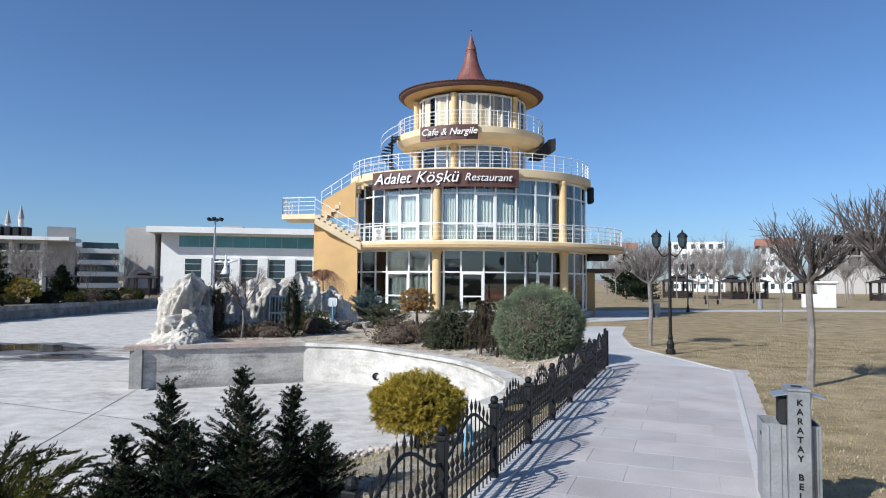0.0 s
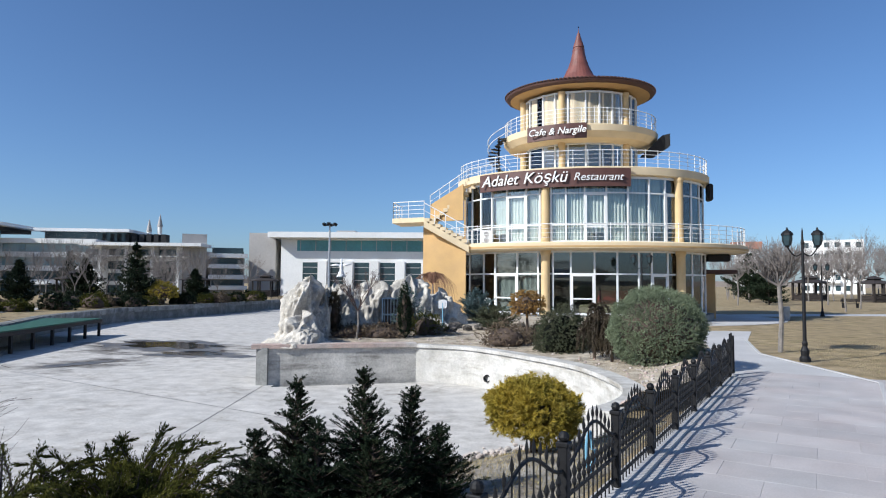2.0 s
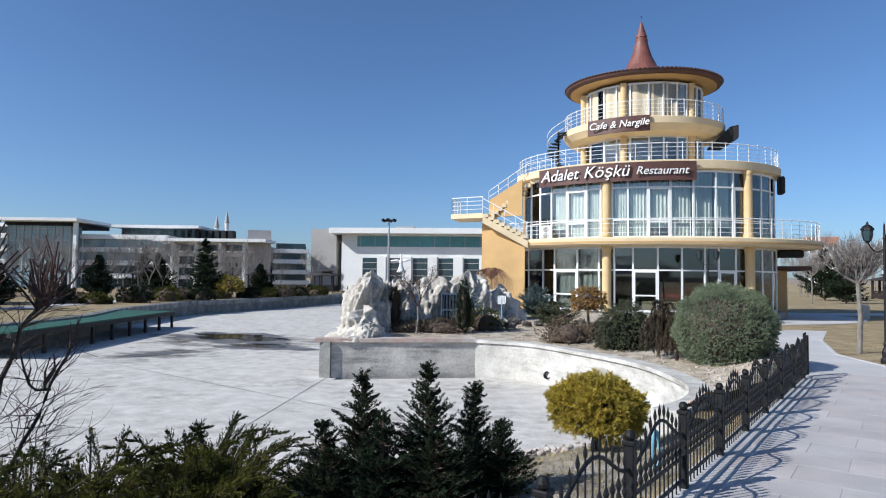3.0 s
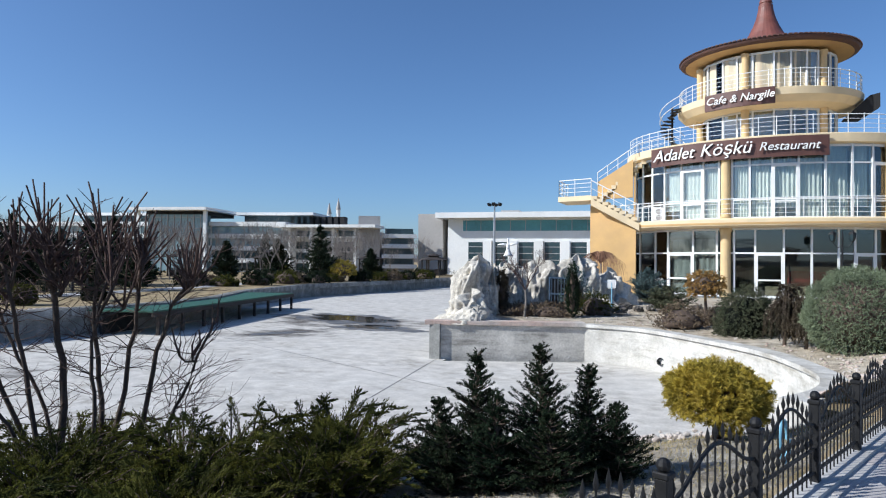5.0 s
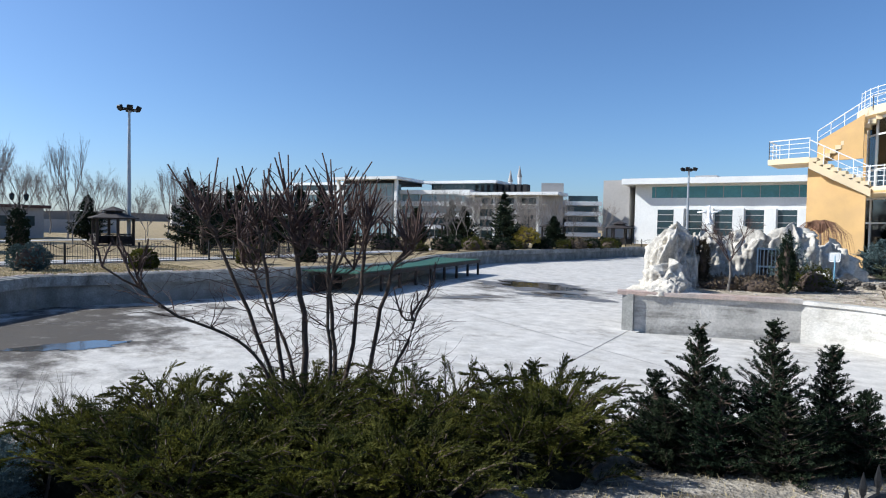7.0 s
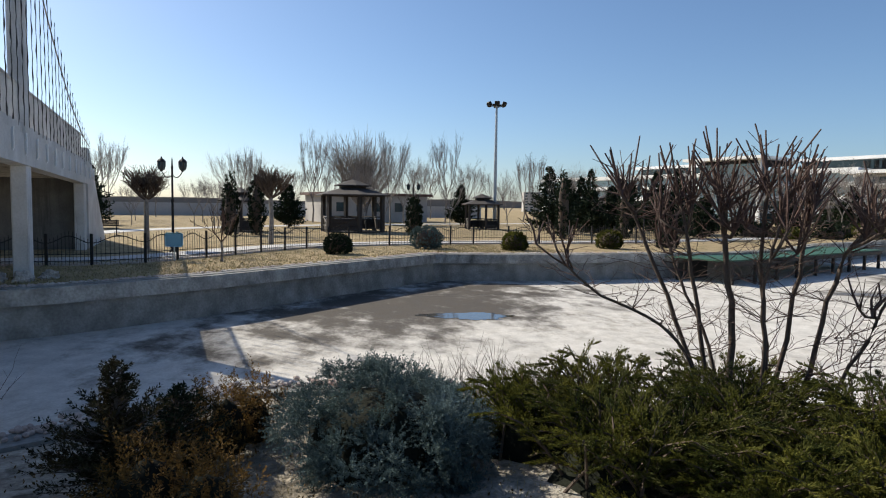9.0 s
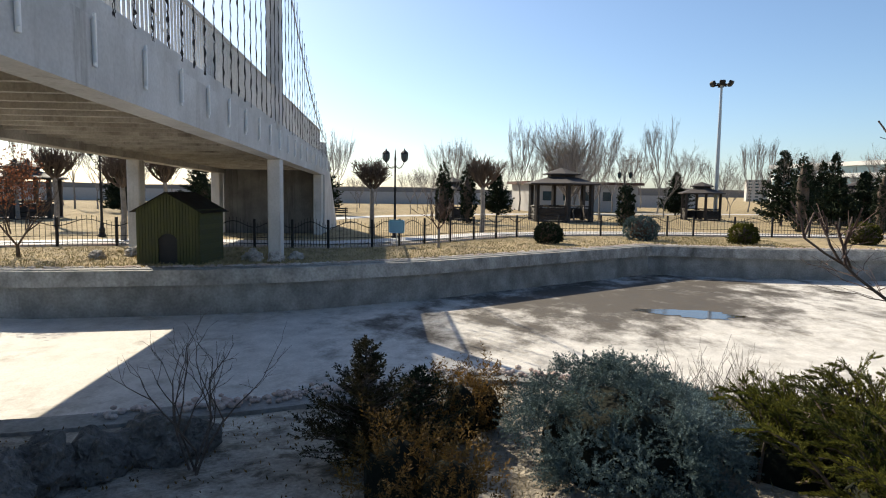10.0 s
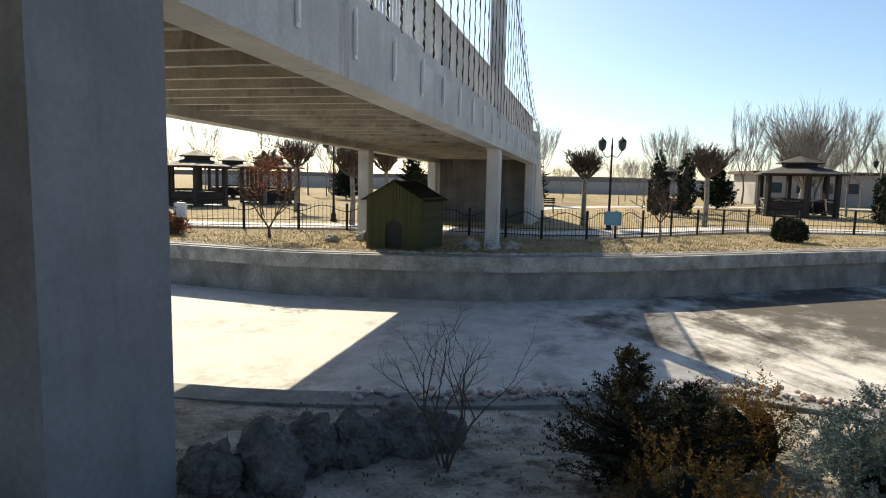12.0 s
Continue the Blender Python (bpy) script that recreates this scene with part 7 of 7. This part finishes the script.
for s in (-1, 1):
    for j in range(11):
        part("board", boxed(s * W2 - 0.015, s * W2 + 0.015, -L2 / 2 + 0.03, L2 / 2 - 0.03, j * 0.128, j * 0.128 + 0.12), M["greenpaint"], kennel)
    rb = bmesh.new()
    vs = [rb.verts.new(c) for c in ((s * (W2 + 0.14), -L2 / 2 - 0.1, H2 - 0.09), (s * (W2 + 0.14), L2 / 2 + 0.1, H2 - 0.09), (0, L2 / 2 + 0.1, HR + 0.01), (0, -L2 / 2 - 0.1, HR + 0.01))]
    f = rb.faces.new(vs)
    bmesh.ops.solidify(rb, geom=[f], thickness=0.05)
    part("roof_panel", rb, M["timber"], kennel, "dark roof panel")
# near-black block just behind the boards paints the kennel's inner shade
part("inside", boxed(-W2 + 0.05, W2 - 0.05, -L2 / 2 + 0.05, L2 / 2 - 0.06, 0.0, H2 - 0.05), M["dark"], kennel, "black fill painting the shade inside")

def gazebo(m, w, label, h=2.9):
    ob = thing("gazebo", m, label, "gazebo", "park gazebos")
    r = w / 2
    for k in range(6):
        a = k * 1.0472
        p = part("post", boxed(-0.08, 0.08, -0.08, 0.08, 0, 2.1, bevel=0.01), M["timber"], ob)
        p.matrix_basis = pose(r * 0.88 * math.cos(a), r * 0.88 * math.sin(a), 0)
        b = a + 1.0472
        rb = bmesh.new()
        p0, p1 = Vector((r * 0.88 * math.cos(a), r * 0.88 * math.sin(a), 0)), Vector((r * 0.88 * math.cos(b), r * 0.88 * math.sin(b), 0))
        if k != 4:
            for z in (0.35, 0.85):
                tube(rb, [p0 + Vector((0, 0, z)), p1 + Vector((0, 0, z))], 0.04, 4)
            tube(rb, [p0 + Vector((0, 0, 0.35)), p1 + Vector((0, 0, 0.85))], 0.025, 4)
            tube(rb, [p0 + Vector((0, 0, 0.85)), p1 + Vector((0, 0, 0.35))], 0.025, 4)
            panel_line = [(p0.x, p0.y), (p1.x, p1.y)]
            part("bench_back", strip_wall(bmesh.new(), panel_line, 0.035, 0.12, 0.72), M["timber"], ob)
        if k != 4:
            part("balustrade", rb, M["timber"], ob)
        part("beam", tube(bmesh.new(), [p0 + Vector((0, 0, 2.08)), p1 + Vector((0, 0, 2.08))], 0.06, 4), M["timber"], ob)
    part("lower_roof", turned([(r * 0.8, 2.08), (r * 1.12, 2.05), (r * 1.12, 2.12), (r * 0.4, 2.48), (r * 0.38, 2.48)], 6), M["shingle"], ob, "dark shingled lower roof")
    part("clerestory", turned([(r * 0.4, 2.46), (r * 0.4, 2.66)], 6), M["timber"], ob)
    part("upper_roof", turned([(r * 0.4, 2.62), (r * 0.56, 2.6), (r * 0.56, 2.66), (0.02, h + 0.1)], 6), M["shingle"], ob, "dark shingled upper roof")
    part("floor", turned([(0.001, 0.05), (r * 0.95, 0.05), (r * 0.95, -0.05)], 6), M["timber"], ob)
    part("table", box(boxed(-0.6, 0.6, -0.35, 0.35, 0.7, 0.76, bevel=0.01), -0.1, 0.1, -0.2, 0.2, 0.05, 0.7), M["timber"], ob)
    return ob
g0 = gazebo(pose(-46.8, 0.1, 0), 3.0, "dark timber gazebo with a two-tiered roof")
for x, y, s in ((-46.0, 7.7, 1.65), (-51.5, 20.0, 1.1), (-47.0, 29.5, 1.2), (-42.5, 33.5, 1.2), (-34.3, -27.3, 1.35), (-40.5, -26.2, 1.45), (-46.5, -33.5, 1.4), (-60, -12, 1.1), (-55, 44, 1.3), (-58, 54, 1.3), (-52, 62, 1.3), (-46, 76, 1.3), (-40, 84, 1.3), (42, 92, 1.5), (52, 90, 1.5), (36, 97, 1.6), (47, 96, 1.6), (62, 88, 1.6), (69, 84, 1.6), (76, 82, 1.6)):
    copy_thing(g0, pose(x, y, 0, 0, 0, x * 13) @ Matrix.Diagonal((s, s, 0.55 + 0.42 * s, 1)))
hut = thing("park_hut", pose(-75, 15, 0, 0, 0, 12), "low cream park building behind the gazebos", "hut")
part("wall", boxed(-3, 3, -6.5, 6.5, 0, 3.0), M["farcement"], hut)
part("roof", prism(bmesh.new(), [(-3.5, -7), (3.5, -7), (3.5, 7), (-3.5, 7)], 3.0, lambda x, y: 3.3), M["tile"], hut, "brown roof")
for k in range(5):
    part("window", boxed(3.0, 3.05, -5 + k * 2.4, -4 + k * 2.4, 1.2, 2.2), M["farglass"], hut)
pw = thing("park_wall", pose(0, 0, 0), "long grey boundary wall of the park", "wall")
part("wall", strip_wall(bmesh.new(), smooth_line([(-95, -75), (-100, -30), (-104, 10), (-100, 40)], 4), 0.3, 0, 1.9), M["fargrey"], pw)
deck = thing("green_deck", pose(-25.2, 24.6, -0.15, 0, 0, 107) @ Matrix.Diagonal((1.15, 1, 1, 1)), "green painted landing stage on dark posts over the pool", "deck")
for j in range(10):
    part("plank", boxed(-6.5, 6.8, -1.9 + j * 0.40, -1.52 + j * 0.40, 0.0, 0.06), M["deckgreen"], deck)
part("beam", boxed(-6.5, 6.8, -1.95, -1.8, -0.18, -0.002), M["timber"], deck)
part("beam", boxed(-6.5, 6.8, 1.9, 2.05, -0.18, -0.002), M["timber"], deck)
for i in range(9):
    for y in (-1.85, 1.9):
        part("leg", boxed(-6.2 + i * 1.6, -6.08 + i * 1.6, y - 0.06, y + 0.06, -0.95, -0.18), M["timber"], deck)
part("skirt", boxed(-6.4, 2.5, 0.4, 0.5, -0.95, -0.18), M["dark"], deck, "dark panel beneath")
def board_sign(x, y, h, label, paint="bluesign"):
    s = thing("notice_sign", pose(x, y, 0, 0, 0, 75), label, "sign")
    part("post", tube(bmesh.new(), [(0, 0, -0.1), (0, 0, h)], 0.025, 6), M["steel"], s)
    part("panel", boxed(-0.28, 0.28, -0.03, -0.01, h - 0.28, h + 0.18, bevel=0.05), M[paint], s)
board_sign(-23.4, -2.5, 0.75, "pale blue notice board on a thin post")
board_sign(-18.6, -15.6, 0.8, "white notice board on the far bank", "white")
mound("red_shrub", -18.2, -16.0, 0.0, (0.75, 0.7, 0.5), 520, 10, 0.16, 0.07, 0.018, M["rustleaf"], "low reddish brown shrub on the far bank", low=-0.3, rough=0.3)
def bench(x, y, a):
    b = thing("park_bench", pose(x, y, 0, 0, 0, a), "dark slatted park bench", "bench", "park benches")
    for k in range(4):
        part("slat", boxed(-0.75, 0.75, -0.2 + k * 0.11, -0.11 + k * 0.11, 0.43, 0.46), M["timber"], b)
    for k in range(3):
        part("slat", boxed(-0.75, 0.75, 0.24, 0.27, 0.55 + k * 0.12, 0.64 + k * 0.12), M["timber"], b)
    for s in (-0.62, 0.62):
        part("leg", box(boxed(s - 0.03, s + 0.03, -0.2, 0.24, 0, 0.43), s - 0.03, s + 0.03, 0.18, 0.24, 0.43, 0.9), M["iron"], b)
bench(-40, -7.2, 100), bench(-44, -9.5, 100), bench(28, 66, 0)
def flood_mast(x, y, h, label):
    m = thing("floodlight_mast", pose(x, y, 0, 0, 0, 40), label, "floodlight")
    part("pole", turned([(0.16, 0), (0.14, h * 0.5), (0.09, h)], 10), M["steel"] if h < 11 else M["iron"], m)
    part("head_frame", box(boxed(-0.75, 0.75, -0.06, 0.06, h - 0.05, h + 0.05), -0.06, 0.06, -0.75, 0.75, h - 0.05, h + 0.05), M["iron"], m)
    for k in range(6):
        a = k * 1.0472
        l = part("lamp_head", boxed(-0.22, 0.22, -0.12, 0.12, -0.18, 0.16, bevel=0.04), M["iron"], m)
        l.matrix_basis = pose(0.75 * math.cos(a), 0.75 * math.sin(a), h + 0.1, 25, 0, math.degrees(a) + 90)
flood_mast(-51.6, 21.2, 10.6, "tall floodlight mast in the park")
flood_mast(-25.7, 70.5, 8.8, "grey floodlight mast in front of the offices")
mon = thing("stone_pillar", pose(35.5, 58.6, 0, 0, 0, -10), "white stone gate pillar with a cap on the lawn", "pillar")
part("shaft", boxed(-0.6, 0.6, -0.6, 0.6, 0, 2.2, bevel=0.04), M["whitestone"], mon)
part("cap", boxed(-0.78, 0.78, -0.78, 0.78, 2.2, 2.45, bevel=0.08), M["whitestone"], mon)
part("side_wall", boxed(-2.1, -0.6, -0.25, 0.25, 0, 1.25, bevel=0.03), M["whitestone"], mon)
for x, y in ((27.0, 54), (13.6, 40.5)):
    b = thing("lawn_bin", pose(x, y, 0), "grey litter bin beside the lawn path", "litter bin")
    part("body", turned([(0.22, 0), (0.24, 0.8), (0.2, 0.82), (0.001, 0.82)], 14), M["bin"], b)

# ---- distance ----
def block(name, p, q, depth, z1, mat, label, category="building", z0=0.0):
    """A building whose front runs from p to q; returns the thing, its length and a maker of front panels."""
    p, q = Vector((*p, 0)), Vector((*q, 0))
    d = (q - p).normalized()
    n = Vector((-d.y, d.x, 0))
    ob = thing(name, Matrix(((d.x, n.x, 0, p.x), (d.y, n.y, 0, p.y), (0, 0, 1, 0), (0, 0, 0, 1))), label, category)
    part("wall", boxed(0, (q - p).length, 0, depth, z0, z1), M[mat], ob)
    return ob, (q - p).length
def panel(ob, name, x0, x1, z0, z1, mat, proud=0.06, deep=0.4):
    return part(name, boxed(x0, x1, -proud, deep, z0, z1), M[mat], ob)
off, L = block("office_building", (-41.3, 92.0), (-8.5, 97.0), 18, 8.9, "farwhite", "white office building with a teal glazed top storey", "office")
panel(off, "roof", -1.5, L + 2, 8.9, 9.75, "farwhite", 2.2, 19)
panel(off, "window", 2.5, L - 0.5, 6.95, 8.6, "tealglass", 0.05)
for k in range(14):
    x = 3.0 + k * 2.35
    panel(off, "mullion", x, x + 0.09, 6.95, 8.6, "fargrey", 0.12)
for k in range(8):
    x = 3.4 + k * 4.0
    w = panel(off, "window", x, x + 2.3, 0.5, 5.2, "farglass", 0.03)
    for j in range(4):
        part("transom", boxed(x, x + 2.3, -0.07, -0.03, 1.4 + j * 1.0, 1.5 + j * 1.0), M["fargrey"], w)
    panel(off, "pier", x + 2.5, x + 3.8, 0, 5.4, "farwhite", 0.5)
panel(off, "plant_room", 8, 11, 9.75, 10.4, "fargrey", -3, 6)
blk, L = block("stair_tower", (-46.4, 91.6), (-42.4, 92.4), 10, 9.75, "farcement", "plain cement stair tower between office wings", "tower")
offb, L = block("office_building", (-53.5, 85.6), (-66.3, 82.4), -16, 7.1, "fargrey", "long white and grey office wing with a slatted canopy", "office")
for k in range(4):
    z = 0.3 + k * 1.75
    part("band", boxed(-0.5, L, 0.0, 0.6, z + 1.25, z + 1.75), M["farwhite"], offb)
    part("window", boxed(0.2, L - 0.2, 0.0, 0.25, z + 0.1, z + 1.2), M["farglass"], offb)
for k in range(4):
    part("column", boxed(k * 3.6, k * 3.6 + 0.4, 0.0, 2.6, 0, 7.1), M["farwhite"], offb)
part("canopy", boxed(-3.5, L, -1, 4.2, 7.1, 7.55), M["farwhite"], offb, "white canopy")
for k in range(13):
    part("slat", boxed(-1 + k * 1.0, -0.6 + k * 1.0, 0.4, 3.4, 5.6, 5.75), M["farwhite"], offb)
tower, L = block("stair_tower", (-53.3, 84.4), (-50.4, 86.2), 12, 9.1, "farcement", "tall cement stair tower", "tower")
mid, L = block("office_building", (-50.2, 87.0), (-46.0, 89.4), 14, 6.0, "fargrey", "stepped white office link with balconies", "office")
for k in range(4):
    panel(mid, "balcony", -0.3, L + 0.4, 0.9 + k * 1.6, 1.5 + k * 1.6, "farwhite", 1.0)
    panel(mid, "window", 0.2, L - 0.2, 1.6 + k * 1.6, 2.4 + k * 1.6, "farglass", 0.04)
for k in range(5):
    part("roof_vent", boxed(0.4 + k, 0.8 + k, 2, 3, 6.0, 6.8), M["dark"], mid)
long_b, L = block("office_building", (-66.4, 83.6), (-128.0, 66.4), -20, 8.2, "farwhite", "long white office building with glazed bands and an entrance hall", "office")
for k in range(4):
    z = 0.3 + k * 2.0
    for x0, x1 in ((0.3, 13.2), (23.4, L - 0.5)):
        n = max(1, round((x1 - x0) / 3.2))
        for i in range(n):
            a, b = x0 + (x1 - x0) * i / n, x0 + (x1 - x0) * (i + 1) / n
            part("window", boxed(a + 0.06, b - 0.06, 0.0, 0.25, z, z + 1.2), M["atrium" if k > 1 else "farglass"], long_b)
        part("band", boxed(x0 - 0.3, x1 + 0.2, 0.0, 0.9, z + 1.25, z + 1.95), M["farwhite"], long_b, "white parapet band")
hall = part("entrance_hall", boxed(13.6, 23.0, 0.0, 3.0, 0, 9.3), M["atrium"], long_b, "tall pale blue glazed entrance hall")
for k in range(9):
    part("mullion", boxed(13.6 + k * 1.16, 13.72 + k * 1.16, 3.0, 3.12, 0, 9.3), M["fargrey"], hall)
for k in range(5):
    part("transom", boxed(13.6, 23.0, 3.0, 3.1, 1.6 + k * 1.8, 1.72 + k * 1.8), M["fargrey"], hall)
part("hall_roof", boxed(11.6, 25.0, -8, 5.2, 9.9, 10.35), M["farwhite"], long_b, "white projecting hall roof")
part("hall_storey", boxed(13.0, 23.6, -7, 2.6, 9.3, 9.9), M["dark"], long_b, "dark recessed band under the hall roof")
for x in (12.4, 24.2):
    part("column", boxed(x - 0.25, x + 0.25, 3.6, 4.1, 0, 9.9), M["farwhite"], long_b)
for x0, x1 in ((-3.0, 11.0), (26.0, 42.0)):
    part("upper_storey", boxed(x0 + 1, x1 - 1, -14, -5.0, 8.2, 9.7), M["farglass"], long_b, "set-back glazed storey")
    part("upper_roof", boxed(x0, x1, -15, -3.6, 9.7, 10.15), M["farwhite"], long_b, "white upper roof")
for k in range(9):
    part("roof_vent", boxed(-8 + k * 1.1, -7.3 + k * 1.1, -7, -5, 8.2, 9.5), M["dark"], long_b)
for x, y, h in ((-341.7, 493.2, 55.5), (-334.8, 498.0, 60.0)):
    mn = thing("minaret", pose(x, y, 0), "distant white minaret with a pointed grey cap", "minaret", "minarets")
    part("shaft", turned([(3.0, 0), (2.4, 40), (3.4, 41), (3.4, 42.5), (2.0, 43), (1.9, h - 10)], 12), M["farwhite"], mn)
    part("cap", turned([(2.4, h - 10), (0.3, h), (0.01, h + 1)], 12), M["fargrey"], mn)
def flats(p, q, z1, mat, label, floors, cols, roof=None):
    ob, L = block("apartment_block", p, q, 16, z1, mat, label, "apartment block")
    fh = z1 / floors
    for f in range(floors):
        for c in range(cols):
            x = (c + 0.25) * L / cols
            panel(ob, "window", x, x + L / cols * 0.5, f * fh + fh * 0.3, f * fh + fh * 0.78, "farglass", 0.06)
        panel(ob, "balcony", L * 0.38, L * 0.62, f * fh, f * fh + fh * 0.3, mat, 1.2)
    if roof:
        part("roof", prism(bmesh.new(), [(-1, -1), (L + 1, -1), (L + 1, 17), (-1, 17)], z1, z1 + 2), M[roof], ob)
    return ob
flats((68.0, 188), (81.4, 182.5), 14.6, "farwhite", "distant white apartment block", 5, 6)
flats((52, 193), (58, 191.3), 12.6, "farwhite", "distant pale apartment block", 4, 3, "brick")
flats((89.5, 178.5), (97, 175), 13.2, "farwhite", "distant apartment block with a red roof", 4, 4, "brick")
flats((-262, 128), (-256, 142), 9, "farcement", "distant pale apartment block beyond the park", 7, 6)
flats((-270, 150), (-263, 164), 11, "farwhite", "distant grey apartment block beyond the park", 7, 6)
raw, L = block("unfinished_block", (101.5, 172), (127, 155), 16, 7, "farcement", "distant unfinished concrete and brick block", "building site")
for f in range(4):
    panel(raw, "floor_slab", 0, L, 7 + f * 2.9, 7.35 + f * 2.9, "fargrey", 0.4, 16)
    for c in range(9):
        if f < 3:
            panel(raw, "column", c * L / 9, c * L / 9 + 0.6, 7.35 + f * 2.9, 9.9 + f * 2.9, "fargrey", 0.3, 0.6)
# solid black block paints the shade within the open frame
part("core", boxed(3, L - 3, 6, 15, 7, 15.6), M["dark"], raw, "black block painting the shade of the open floors")
hills = bmesh.new()
prev = None
for i in range(121):
    a = radians(i * 3)
    r = 1600
    h = 14 + 10 * noise.noise((math.cos(a) * 4, math.sin(a) * 4, 3))
    pr = (hills.verts.new((r * math.cos(a), r * math.sin(a), -5)), hills.verts.new((r * math.cos(a), r * math.sin(a), h)))
    if prev:
        hills.faces.new((prev[0], pr[0], pr[1], prev[1]))
    prev = pr
tagged(finish("far_treeline", hills, M["fartwig"]), "hazy distant line of trees and hills", "backdrop", kind="structure")

# ---- paving slabs of the path, last ----
path_ob = bpy.data.objects["footpath"]
slab_me = {}
count = 0
FN = Vector((FDIR.y, -FDIR.x, 0))
row = 0
s0 = 4.6
while s0 < 16.5 and count < 300:
    deep = 0.62
    width = 0.92
    shift = 0.46 * (row % 2)
    for c in range(-1, 6):
        t0 = 0.30 + c * width + shift
        p = Vector((0.45, 6.43, 0)) + FDIR * (s0 - 6.6) + FN * t0
        t_max = 0.30 + 2.45 + 0.02 * row
        a, b = max(t0, 0.16), min(t0 + width, t_max)
        if b - a < 0.15:
            continue
        ln = round(b - a, 2)
        if ln not in slab_me:
            bm = boxed(0.0018, ln - 0.0018, 0.0018, deep - 0.0018, -0.02, 0.004, bevel=0.0015)
            slab_me[ln] = bpy.data.meshes.new("paving_slab")
            bm.to_mesh(slab_me[ln])
            bm.free()
            slab_me[ln].materials.append(M["paving"])
        o = new("paving_slab", slab_me[ln])
        o.parent = path_ob
        q = Vector((0.45, 6.43, 0)) + FDIR * (s0 - 6.6) + FN * a
        o.matrix_basis = Matrix(((FN.x, FDIR.x, 0, q.x), (FN.y, FDIR.y, 0, q.y), (0, 0, 1, 0.012), (0, 0, 0, 1)))
        count += 1
    s0 += deep
    row += 1
